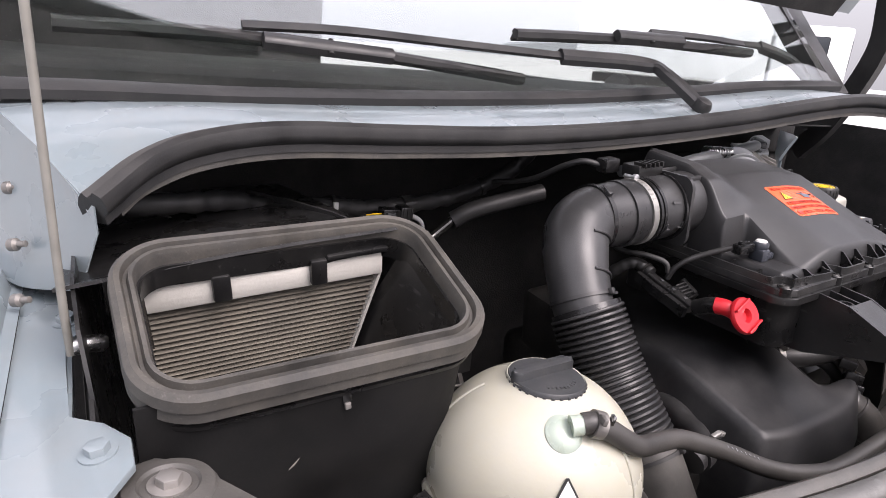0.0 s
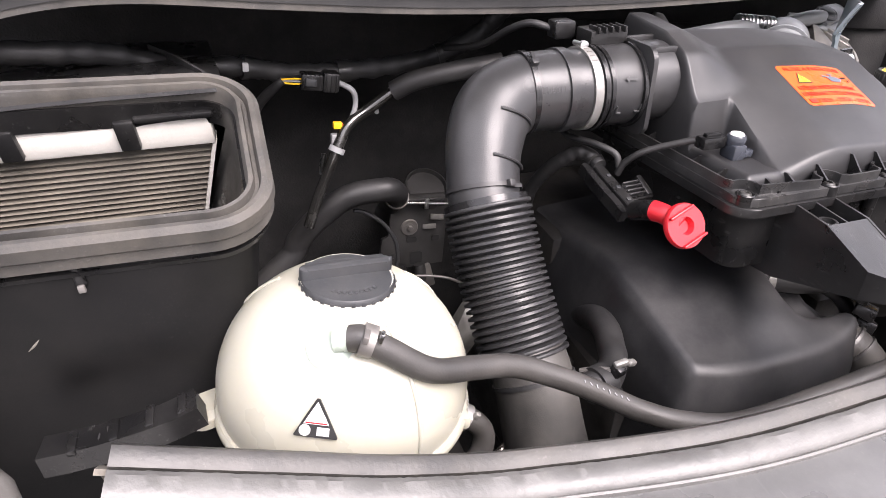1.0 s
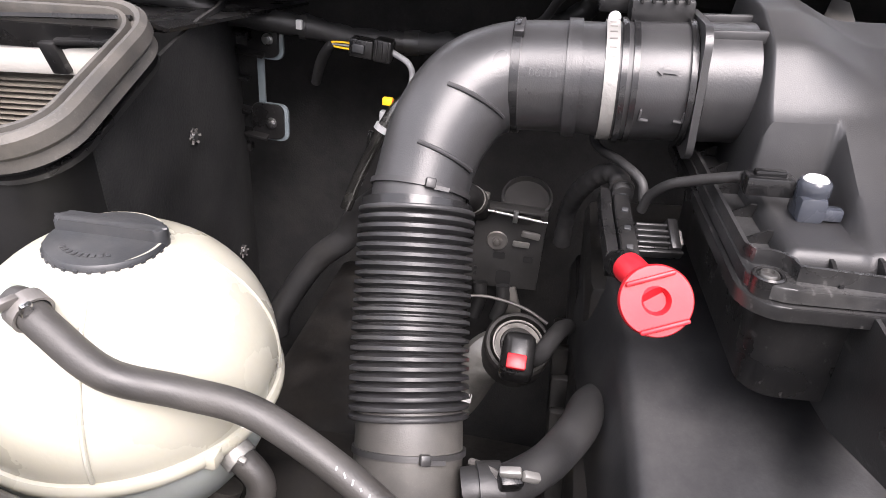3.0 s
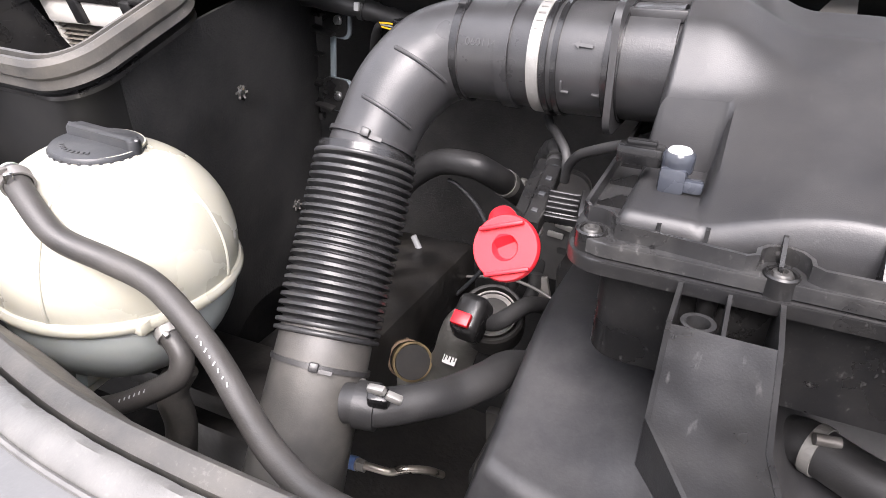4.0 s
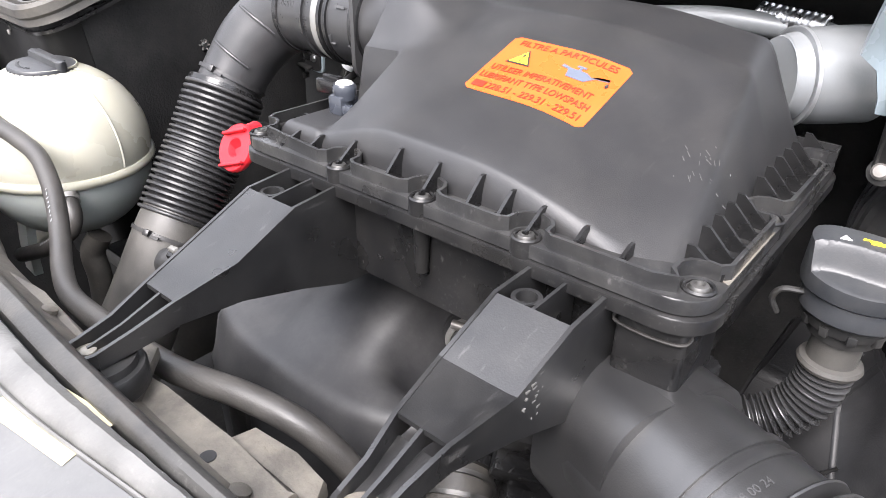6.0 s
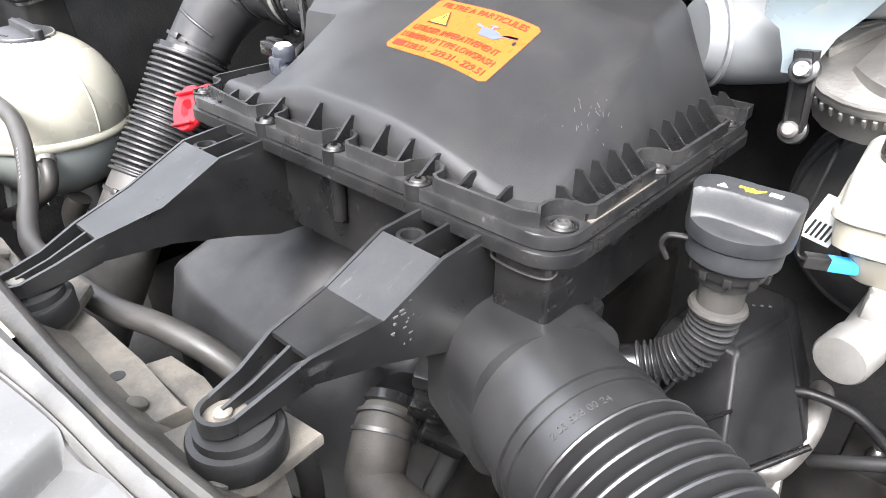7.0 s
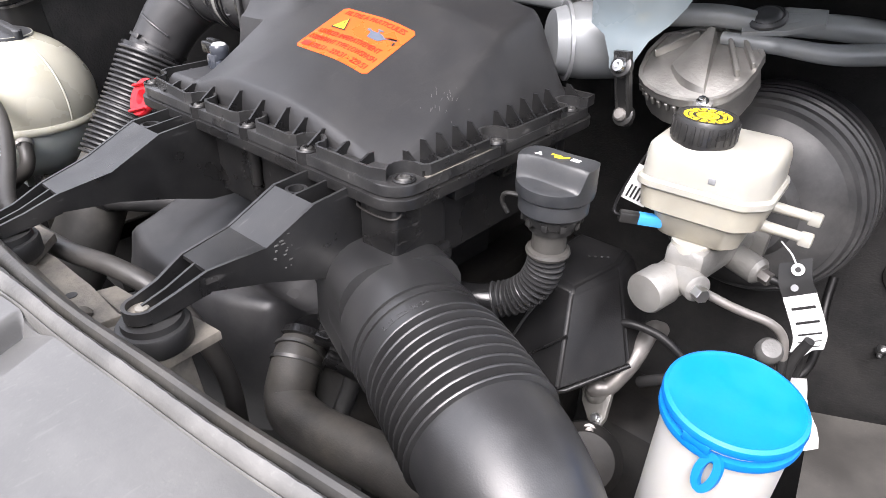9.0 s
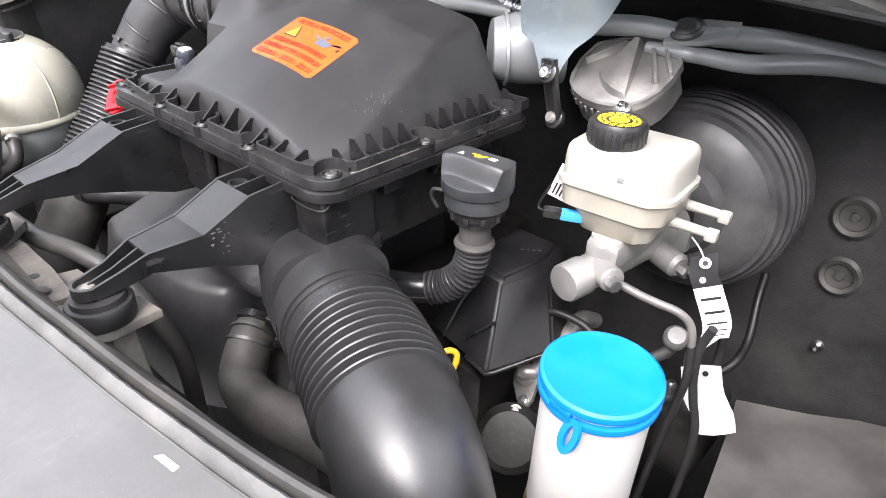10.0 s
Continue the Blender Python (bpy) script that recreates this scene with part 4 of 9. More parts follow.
for x0, x1, z0 in ((0.84, 0.895, 1.1425), (0.93, 0.975, 1.1425), (1.0, 1.06, 1.1425)):
    part("moulded_line", block(((x0 + x1) / 2, 0.3808, 1.1255), (x1 - x0, 0.0012, 0.0014), 0.0003, CANT), M_PLASTIC, airbox)
bm = prism(rounded(0.738, 0.394, 1.076, 0.632, 0.02), 1.056, 1.122, 0.0, CANT)
part("base", bm, M_PLASTIC, airbox)

# gusset ribs round the lid
rib_bm = bmesh.new()
pts = [(0, 0), (0.021, 0), (0.021, 0.030), (0.017, 0.030), (0.003, 0.009), (0, 0.009)]
va = [rib_bm.verts.new((-0.0011, y, z)) for y, z in pts]
vb = [rib_bm.verts.new((0.0011, y, z)) for y, z in pts]
rib_bm.faces.new(va[::-1])
rib_bm.faces.new(vb)
for k in range(len(pts)):
    rib_bm.faces.new((va[k], va[(k + 1) % len(pts)], vb[(k + 1) % len(pts)], vb[k]))
rib_mesh = mesh_from(rib_bm, "rib", M_PLASTIC)
for x, s in ((0.767, 0.25), (0.792, 0.32), (0.829, 0.48), (0.873, 0.66), (0.906, 0.62), (0.940, 0.66), (0.9625, 0.55), (0.984, 0.42), (1.012, 0.32), (1.039, 0.28)):
    shared("rib", rib_mesh, CANT @ pose(x, 0.385, 1.138) @ Matrix.Diagonal((1, 1, s, 1)), airbox)
for y, s in ((0.412, 0.5), (0.430, 0.62), (0.4475, 0.62), (0.4665, 0.64), (0.484, 0.62), (0.518, 0.62), (0.536, 0.66), (0.555, 0.7), (0.574, 0.7), (0.592, 0.7), (0.628, 0.6)):
    shared("rib", rib_mesh, CANT @ pose(1.086, y, 1.138, 0, 0, 90) @ Matrix.Diagonal((1, 1, s, 1)), airbox)
for k in range(5):
    shared("rib", rib_mesh, CANT @ pose(0.727, 0.43 + 0.035 * k, 1.138, 0, 0, -90) @ Matrix.Diagonal((1, 0.8, 0.3, 1)), airbox)

# screw bosses
for x, y in BOSSES:
    m = CANT @ pose(x, y, 0)
    bm = lathe([(0.0088, 1.1215), (0.0088, 1.1395), (0.0078, 1.1405), (0.0066, 1.1398), (0.0064, 1.138), (0, 1.138)], 24, m)
    boss = part("screw_boss", bm, M_PLASTIC, airbox)
    bm = lathe([(0.0056, 1.1381), (0.0056, 1.1390), (0.0046, 1.1408), (0.0026, 1.1413), (0.0022, 1.1395), (0, 1.1395)], 20, m)
    part("screw", bm, M_SCREW, boss, "dull steel screw")

# pins, wire clip and neck below the flange
for x, h in ((0.904, 0.035), (1.055, 0.02), (0.80, 0.02)):
    part("pin", lathe([(0, 1.118 - h), (0.0045, 1.118 - h), (0.0060, 1.122)], 14, CANT @ pose(x, 0.389, 0)), M_PLASTIC, airbox)
part("wire_clip", tube(PP([(1.045, 0.3835, 1.1175), (1.046, 0.383, 1.112), (1.064, 0.3815, 1.1115), (1.080, 0.383, 1.1125), (1.084, 0.388, 1.114), (1.082, 0.393, 1.118)]), 0.0010, 8), M_DARK, airbox, "bent dark wire clip")
for y in (0.46, 0.52, 0.58):
    part("side_catch", block((1.079, y, 1.112), (0.012, 0.024, 0.014), 0.002, CANT), M_PLASTIC, airbox)
bm = prism(rounded(1.0450, 0.384, 1.0835, 0.440, 0.004), 1.060, 1.121, 0.001, CANT)
part("outlet_neck", bm, M_PLASTIC, airbox)


def mounting_arm(xl, xr, shift_mid, tip_x, tip_y, back_y):
    """One forked arm from the box down to its rubber foot."""
    k = (back_y - tip_y)
    st = [  # y, left x, right x, top z, bottom z
        (back_y + 0.02, xl, xr, 1.128, 1.0485),
        (back_y - 0.018, xl - 0.002 + shift_mid * 0.15, xr - 0.001 + shift_mid * 0.1, 1.1245, 1.062),
        (tip_y + k * 0.60, xl - 0.004 + shift_mid * 0.5, xr - 0.004 + shift_mid * 0.5, 1.104, 1.076),
        (tip_y + k * 0.31, tip_x - 0.016, tip_x + 0.018, 1.103, 1.087),
        (tip_y + k * 0.16, tip_x - 0.0130, tip_x + 0.0130, 1.0935, 1.081),
        (tip_y + 0.006, tip_x - 0.0120, tip_x + 0.0120, 1.0890, 1.080),
    ]
    th = 0.0025

    def strip(rows):
        bm = bmesh.new()
        rows = [[bm.verts.new(P(*q)) for q in row] for row in rows]
        for a, b in zip(rows, rows[1:]):
            for j in range(4):
                bm.faces.new((a[j], a[(j + 1) % 4], b[(j + 1) % 4], b[j]))
        bm.faces.new(rows[0])
        bm.faces.new(rows[-1][::-1])
        return bm

    def deck(stations, top):
        rows = []
        for (y, l, r, zt, zb), off in stations:
            z = (zt if top else zb) + off
            rows.append([(l + 0.0005, y, z), (r - 0.0005, y, z), (r - 0.0005, y, z - 0.003), (l + 0.0005, y, z - 0.003)])
        return strip(rows)

    arm = part("mounting_arm", deck([(st[1], -0.0005), (st[2], -0.0005), (st[3], -0.0005)], True), M_ARM, airbox, "scuffed black plastic forked arm", 25)
    for side in (-1, 1):
        rows = []
        for y, l, r, zt, zb in [(back_y + 0.075, xl, xr, 1.114, 1.044)] + st:
            x0 = l if side < 0 else r
            x1 = x0 - side * th
            rows.append([(x0, y, zt), (x1, y, zt), (x1, y, zb), (x0, y, zb)])
        part("side_wall", strip(rows), M_ARM, arm, "", 25)
    part("web", strip([[((l + r) / 2 - 0.001, y, zt - 0.001), ((l + r) / 2 + 0.001, y, zt - 0.001), ((l + r) / 2 + 0.001, y, zb + 0.004), ((l + r) / 2 - 0.001, y, zb + 0.004)] for y, l, r, zt, zb in st]), M_ARM, arm, "", 25)
    part("pocket_floor", deck([(st[0], 0.040), (st[1], 0.028)], False), M_ARM, arm)
    part("pocket_floor", deck([(st[3], 0.002), (st[4], 0.002), (st[5], 0.001)], False), M_ARM, arm)
    c = (st[0][1] + st[0][2]) / 2 - 0.012
    part("eyelet", lathe([(0.0075, 1.108), (0.0085, 1.122), (0.006, 1.122), (0.005, 1.112), (0, 1.112)], 20, CANT @ pose(c, back_y - 0.008, 0)), M_ARM, arm)
    nose = [P(tip_x + 0.0108 * math.cos(radians(a)), tip_y + 0.006 + 0.0108 * math.sin(radians(a)), 1.0845) for a in range(180, 361, 15)]
    part("nose", section(nose, [(-0.00125, -0.0045), (-0.00125, 0.0045), (0.00125, 0.0045), (0.00125, -0.0045)], (0, 0, 1), 2), M_ARM, arm)
    part("tip_pad", prism([(tip_x + 0.0105 * math.cos(radians(a)), tip_y + 0.006 + 0.0115 * math.sin(radians(a))) for a in range(0, 360, 20)], 1.079, 1.0840, 0.001, CANT), M_DIRT, arm, "dust-caked tip")
    part("pin_head", lathe([(0.0045, 1.0840), (0.0045, 1.0862), (0.003, 1.0872), (0, 1.0872)], 16, CANT @ pose(tip_x, tip_y + 0.006, 0)), M_BEADTAN, arm, "dusty pin head")


mounting_arm(0.994, 1.042, -0.004, 1.0135, 0.222, 0.366)
mounting_arm(0.784, 0.835, 0.010, 0.827, 0.198, 0.360)
for k in range(22):
    sy, sz = rng_s.gauss(0.326, 0.007), rng_s.gauss(1.098, 0.006)
    part("scuff", block((1.0377 + 0.045 * (sy - 0.326), sy, sz), (0.0010, rng_s.uniform(0.0006, 0.0034), rng_s.uniform(0.0004, 0.0012)), 0, CANT), M_SEALGREY, airbox, "pale scuff")

for x, y in ((1.0145, 0.232), (0.828, 0.208)):
    mount = thing("rubber_mount", P(x, y, 1.05), "round black rubber mount on the crossmember under a box arm", "rubber mount", "mounts of the air box")
    m = CANT @ pose(x, y, 0)
    part("grommet", lathe([(0.0225, 1.0575), (0.0235, 1.0590), (0.0235, 1.0715), (0.0226, 1.0730), (0.0195, 1.0734), (0.0190, 1.0780), (0, 1.0782)], 40, m), M_RUBBER, mount)
    rim_c = [(-0.040, -0.0235), (0.010, -0.024), (0.022, -0.006), (0.020, 0.034), (-0.008, 0.031), (-0.036, 0.0)] if x > 0.9 else [(-0.046, -0.018), (0.012, -0.022), (0.024, 0.002), (-0.014, 0.038), (-0.046, 0.034)]
    part("carrier_plate", prism([(x + a, y + b) for a, b in rim_c], 1.050, 1.0575, 0.0015, CANT), M_DIRT, mount, "dusty carrier plate")
    part("carrier_leg", block((x - 0.006, y + 0.006, 1.015), (0.044, 0.03, 0.072), 0.006, CANT, (0.9, 0.6)), M_DIRT, mount)
    part("centre_bolt", lathe([(0.0045, 1.0805), (0.0045, 1.083), (0, 1.0835)], 16, m), M_DULL, mount)

# warning sticker on the lid
o, ex, ey = Vector((0.9232, 0.4938, lid_height(0.9232, 0.4938))), Vector((0.098, -0.003, -0.002)), Vector((-0.004, 0.0625, 0.0215))
xa = ex.normalized()
za = xa.cross(ey).normalized()
ya = za.cross(xa)
FLAT = Matrix.Identity(4)


def drape(bm):
    """Lays sticker artwork, drawn flat, onto the lid."""
    for v in bm.verts:
        q = o + xa * v.co.x + ya * v.co.y
        v.co = P(q.x, q.y, lid_height(q.x, q.y) + 0.0007 + v.co.z)
    return bm


def sticker_grid():
    bm = bmesh.new()
    g = []
    for i in range(25):
        u = -1 + 2 * i / 24
        h = 0.0325 - (0.003 - math.sqrt(max(0.0, 0.003 ** 2 - max(0.0, abs(u) * 0.0485 - 0.0455) ** 2)))
        g.append([bm.verts.new((0.0485 * u, h * (-1 + 2 * j / 16), -0.0003)) for j in range(17)])
    for i in range(24):
        for j in range(16):
            bm.faces.new((g[i][j], g[i + 1][j], g[i + 1][j + 1], g[i][j + 1]))
    return bm


W2, H2 = 0.0485, 0.0325
sticker = thing("warning_sticker", P(*o), "orange-red warning sticker with dark red lettering on the filter box lid", "sticker")
part("sheet", drape(sticker_grid()), M_LABEL, sticker)
part("title", drape(words("FILTRE A PARTICULES", 0.0085, pose(0.0, 0.0255, 0.0002), width=0.080)), M_LABELINK, sticker, "dark red lettering")
part("line", drape(words("UTILISER IMPERATIVEMENT", 0.0085, pose(-0.002, -0.0055, 0.0002), width=0.082)), M_LABELINK, sticker, "dark red lettering")
part("line", drape(words("LUBRIFIANT TYPE LOWSPASH", 0.0085, pose(-0.001, -0.0155, 0.0002), width=0.088)), M_LABELINK, sticker, "dark red lettering")
part("line", drape(words("228.51 - 229.31 - 229.51", 0.0085, pose(0.006, -0.0258, 0.0002), width=0.074)), M_LABELINK, sticker, "dark red lettering")
part("bar", drape(block((-0.0385, -0.0258, 0.0003), (0.010, 0.006, 0.0004), 0, FLAT)), M_LABELINK, sticker)
tri_s = prism([(-0.037, 0.0025), (-0.017, 0.0025), (-0.027, 0.019)], 0.0001, 0.0005, 0, FLAT)
part("triangle_edge", drape(tri_s), M_INKBLACK, sticker)
part("triangle", drape(prism([(-0.0348, 0.0037), (-0.0192, 0.0037), (-0.027, 0.0168)], 0.0005, 0.0008, 0, FLAT)), M_INKYELLOW, sticker, "yellow warning triangle")
part("mark", drape(words("!", 0.012, pose(-0.027, 0.0088, 0.0009))), M_INKBLACK, sticker)
can = prism([(0.004, 0.012), (0.010, 0.011), (0.012, 0.004), (0.026, 0.004), (0.034, 0.013), (0.041, 0.0145), (0.041, 0.0125), (0.035, 0.011), (0.029, 0.010), (0.024, 0.0125), (0.019, 0.0125), (0.019, 0.0155), (0.0215, 0.0155), (0.0215, 0.017), (0.0145, 0.017), (0.0145, 0.0155), (0.017, 0.0155), (0.017, 0.0125), (0.0115, 0.0125), (0.0045, 0.0145)], 0.0001, 0.0006, 0, FLAT)
part("oil_can_symbol", drape(can), M_INKBLUE, sticker, "slate-blue oil can symbol")
part("drop", drape(prism([(0.0415 + 0.0012 * math.cos(radians(a)), 0.0085 + 0.002 * math.sin(radians(a))) for a in range(0, 360, 30)], 0.0001, 0.0006, 0, FLAT)), M_INKBLACK, sticker)

# pressure sensor on the lid ledge
sensor = thing("pressure_sensor", P(0.765, 0.449, 1.149), "blue-grey pressure sensor with black plug on the box lid", "sensor")
bm = block((0.766, 0.449, 1.156), (0.016, 0.020, 0.016), 0.003, CANT)
lathe([(0.009, 1.160), (0.0095, 1.166), (0.0095, 1.170), (0.008, 1.172), (0, 1.172)], 24, CANT @ pose(0.767, 0.450, 0), bm)
block((0.778, 0.444, 1.154), (0.012, 0.008, 0.008), 0.002, CANT, bm=bm)
part("body", bm, M_SENSOR, sensor)
part("cap", lathe([(0.0075, 1.1716), (0.006, 1.1735), (0, 1.174)], 20, CANT @ pose(0.767, 0.450, 0)), M_PRINT, sensor, "pale grey cap")
bm = block((0.744, 0.458, 1.164), (0.028, 0.014, 0.012), 0.002, CANT)
block((0.744, 0.458, 1.171), (0.018, 0.006, 0.004), 0.001, CANT, bm=bm)
part("plug", bm, M_PLASTIC, sensor, "black connector plug")
CANT = LEVEL
part("cable", tube(PP([(0.7273, 0.455, 1.1739), (0.7175, 0.465, 1.1672), (0.7044, 0.48, 1.1571), (0.6931, 0.49, 1.1482), (0.6845, 0.50, 1.1343), (0.682, 0.505, 1.12)]), 0.0036, 12), M_RUBBER, sensor)

CANT = SEAT_DUCT
# ---- intake duct ----
duct = thing("intake_duct", P(0.52, 0.40, 0.95), "black plastic intake duct with elbow and corrugated sleeve beside the box", "intake duct")
elbow_pts = PP([(0.655, 0.525, 1.197), (0.615, 0.526, 1.198), (0.582, 0.524, 1.1965), (0.555, 0.513, 1.186), (0.537, 0.491, 1.162), (0.5285, 0.4695, 1.131), (0.527, 0.460, 1.117)])
part("elbow", tube(elbow_pts, [0.0405, 0.040, 0.0395, 0.0395, 0.038, 0.0355, 0.0345], 44, 10), M_DUCT, duct)
sleeve = PP([(0.5275, 0.4575, 1.1180), (0.5298, 0.4264, 1.0689), (0.5327, 0.3995, 1.0326), (0.5370, 0.3735, 0.9981)])
part("sleeve", ribbed(sleeve, 0.0425, 0.0365, 0.0066, 44), M_SLEEVE, duct, "corrugated black sleeve")
part("sleeve_rim", tube(PP([(0.5273, 0.4594, 1.1207), (0.5274, 0.4557, 1.1152)]), 0.0405, 40), M_HOSE, duct)
part("lower_pipe", tube(PP([(0.5367, 0.3772, 1.0036), (0.5395, 0.3584, 0.9796), (0.5410, 0.3214, 0.9206), (0.5470, 0.2764, 0.8556), (0.5540, 0.2364, 0.7856)]), [0.0375, 0.0385, 0.041, 0.041, 0.040], 40), M_DUSTYDUCT, duct)
# raised seams on the elbow
for pa, rr in (((0.5490, 0.5060, 1.1790), 0.0392), ((0.5325, 0.4810, 1.1470), 0.0370)):
    c = P(*pa)
    way = (P(0.5285, 0.4695, 1.131) - P(0.550, 0.509, 1.182)).normalized()
    m = axis(c, way)
    side = (Vector((0.62, -0.05, 1.35)) - c)
    loc = m.inverted() @ (c + side)
    a_mid = math.atan2(loc.y, loc.x)
    path = [m @ Vector((rr * math.cos(a_mid + d), rr * math.sin(a_mid + d), 0)) for d in np.linspace(-0.95, 0.35, 12)]
    part("seam", tube(path, 0.0017, 8, smooth=False), M_DUCT, duct)


def band(at, way, r, width, thick):
    return lathe([(r, -width / 2), (r + thick, -width / 2), (r + thick, width / 2), (r, width / 2), (r, -width / 2)], 44, axis(at, way))


WX = P(1, 0, 0) - P(0, 0, 0)
part("collar", band(P(0.589, 0.526, 1.1975), WX, 0.0385, 0.006, 0.0035), M_HOSE, duct)
part("collar", band(P(0.628, 0.5255, 1.1975), WX, 0.0385, 0.010, 0.004), M_DUCT, duct)
clamp = part("hose_clamp", band(P(0.6525, 0.525, 1.1972), WX, 0.0405, 0.009, 0.0022), M_ALU, duct, "bright steel worm clamp")
for k in range(40):
    slot_m = axis(P(0.6525, 0.525, 1.1972), WX) @ pose(0, 0, 0, 0, 0, 9 * k)
    if (slot_m @ Vector((0.0428, 0, 0))).z - slot_m.translation.z > 0.020:
        part("thread_slot", block((0.0428, 0, 0), (0.0007, 0.0012, 0.0050), 0, slot_m), M_DULL, clamp)
part("worm_screw", lathe([(0.0035, -0.010), (0.0035, 0.010), (0.006, 0.011), (0.006, 0.017), (0.003, 0.018), (0, 0.018)], 16, axis(P(0.653, 0.535, 1.2395), (0, -1, 0.05)) @ Matrix.Scale(0.75, 4)), M_STEEL, clamp)
part("meter_housing", tube(PP([(0.650, 0.525, 1.197), (0.663, 0.525, 1.197), (0.664, 0.525, 1.197), (0.745, 0.527, 1.198)]), 0.0415, 44, 3, smooth=False), M_DUCT, duct, "air mass meter housing")
for x, w, t in ((0.6605, 0.004, 0.004), (0.668, 0.004, 0.003), (0.704, 0.004, 0.004), (0.711, 0.003, 0.003)):
    part("flange_ring", band(P(x, 0.525, 1.197), WX, 0.0405, w, t), M_HOSE, duct)
part("meter_head", block((0.685, 0.545, 1.243), (0.042, 0.030, 0.016), 0.002, CANT), M_PLASTIC, duct)
for k in range(5):
    part("fin", block((0.670 + 0.0075 * k, 0.535, 1.252), (0.002, 0.020, 0.006), 0.0005, CANT), M_PLASTIC, duct)
part("meter_plug", block((0.655, 0.575, 1.246), (0.024, 0.020, 0.018), 0.003, CANT), M_PLASTIC, duct)
part("plug_cable", tube(PP([(0.645, 0.580, 1.246), (0.628, 0.592, 1.250), (0.615, 0.615, 1.240), (0.60, 0.66, 1.215), (0.58, 0.72, 1.20)]), 0.004, 10), M_RUBBER, duct)
for y in (0.545, 0.507):
    part("spigot_rib", block((0.729, y, 1.237 if y > 0.52 else 1.233), (0.040, 0.005, 0.008), 0.0015, CANT), M_LID, duct)
ring_o, ring_i = rounded(-0.046, -0.046, 0.046, 0.046, 0.016), rounded(-0.0405, -0.0405, 0.0405, 0.0405, 0.030)
part("frame_flange", ring_wall(ring_o, ring_i, -0.0025, 0.0025, axis(P(0.709, 0.5265, 1.1975), WX)), M_DUCT, duct)
part("spigot", tube(PP([(0.715, 0.527, 1.197), (0.747, 0.528, 1.196)]), [0.0400, 0.0400], 44), M_LID, duct)
for x, y, z, side in ((0.674, 0.4868, 1.185, -1), (0.702, 0.4880, 1.184, 1)):
    tab = axis(P(x, y, z), (0, -0.95, -0.3))
    bm = block((0, 0, 0.001), (0.0014, 0.0085, 0.0026), 0.0003, tab)
    part("snap_tab", block((-0.003 * side, -0.0036, 0.001), (0.0062, 0.0014, 0.0026), 0.0003, tab, bm=bm), M_STAMP, duct)
part("flow_arrow", prism([(-0.009, 0), (-0.004, 0.004), (-0.004, 0.0015), (0.008, 0.0015), (0.008, -0.0015), (-0.004, -0.0015), (-0.004, -0.004)], 0, 0.0004, 0, axis(P(0.688, 0.4868, 1.2135), (0, -0.92, 0.4)) @ Matrix.Scale(0.8, 4)), M_STAMP, duct, "moulded flow arrow")
part("stamp", wrapped("060114", 0.0085, P(0.611, 0.5260, 1.1975), WX, 0.0402, P(0.611, 0.2, 1.30), (1, 0, 0)), M_STAMP, duct, "faint stamped figures")


def zip_tie(at, way, r, toward):
    tie = part("cable_tie", band(at, way, r, 0.004, 0.0014), M_WIPER, duct, "black cable tie")
    m = axis(at, way)
    loc = m.inverted() @ Vector(toward)
    a = math.atan2(loc.y, loc.x)
    part("tie_head", block((r + 0.003, 0, 0), (0.006, 0.007, 0.007), 0.001, m @ pose(0, 0, 0, 0, 0, math.degrees(a))), M_WIPER, tie)
    part("tie_tail", block((r + 0.002, -0.006, 0.002), (0.001, 0.016, 0.003), 0, m @ pose(0, 0, 0, 0, 0, math.degrees(a))), M_WIPER, tie)


zip_tie(P(0.5280, 0.4670, 1.1280), P(0.527, 0.460, 1.117) - P(0.5285, 0.4695, 1.131), 0.0358, P(0.60, 0.3, 1.22))
zip_tie(P(0.5905, 0.526, 1.1975), WX, 0.0402, P(0.60, 0.45, 1.32))
zip_tie(P(0.5395, 0.3614, 0.9836), P(0.541, 0.3214, 0.9206) - P(0.5355, 0.3824, 1.0056), 0.0385, P(0.64, 0.2, 1.12))

CANT = SEAT_SNORKEL
# ---- snorkel from the box to the front ----
snorkel = thing("intake_snorkel", P(1.13, 0.36, 0.9), "large black plastic intake snorkel with ribbed bellows", "intake snorkel")
part("collector", tube(PP([(1.036, 0.4060, 1.030), (1.038, 0.4052, 1.030), (1.044, 0.4027, 1.031), (1.08, 0.388, 1.033), (1.122, 0.3704, 1.033), (1.147, 0.360, 1.034)]), [0.044, 0.0485, 0.0505, 0.0505, 0.0505, 0.0505, 0.0505, 0.0505, 0.0505], 44), M_BELLOWS, snorkel)
part("bellows", ribbed(PP([(1.143, 0.3617, 1.034), (1.16, 0.3545, 1.034), (1.185, 0.3435, 1.033), (1.210, 0.332, 1.031)]), 0.0538, 0.0436, 0.0084, 56, 0.10), M_BELLOWS, snorkel, "ribbed rubber bellows")
part("front_pipe", tube(PP([(1.205, 0.334, 1.0315), (1.225, 0.325, 1.029), (1.250, 0.313, 1.015), (1.268, 0.303, 0.985), (1.274, 0.297, 0.93), (1.274, 0.295, 0.82)]), [0.050, 0.0505, 0.0505, 0.050, 0.050, 0.050], 48, 10), M_SNORKEL, snorkel, "glossy black bend")
part("shoulder", section(PP([(1.036, 0.4060, 1.031), (1.060, 0.3962, 1.032), (1.088, 0.3848, 1.033)]), [(x, y) for x, y in rounded(-0.0500, -0.0500, 0.0500, 0.0500, 0.030)], (0, 0, 1), 4), M_BELLOWS, snorkel)
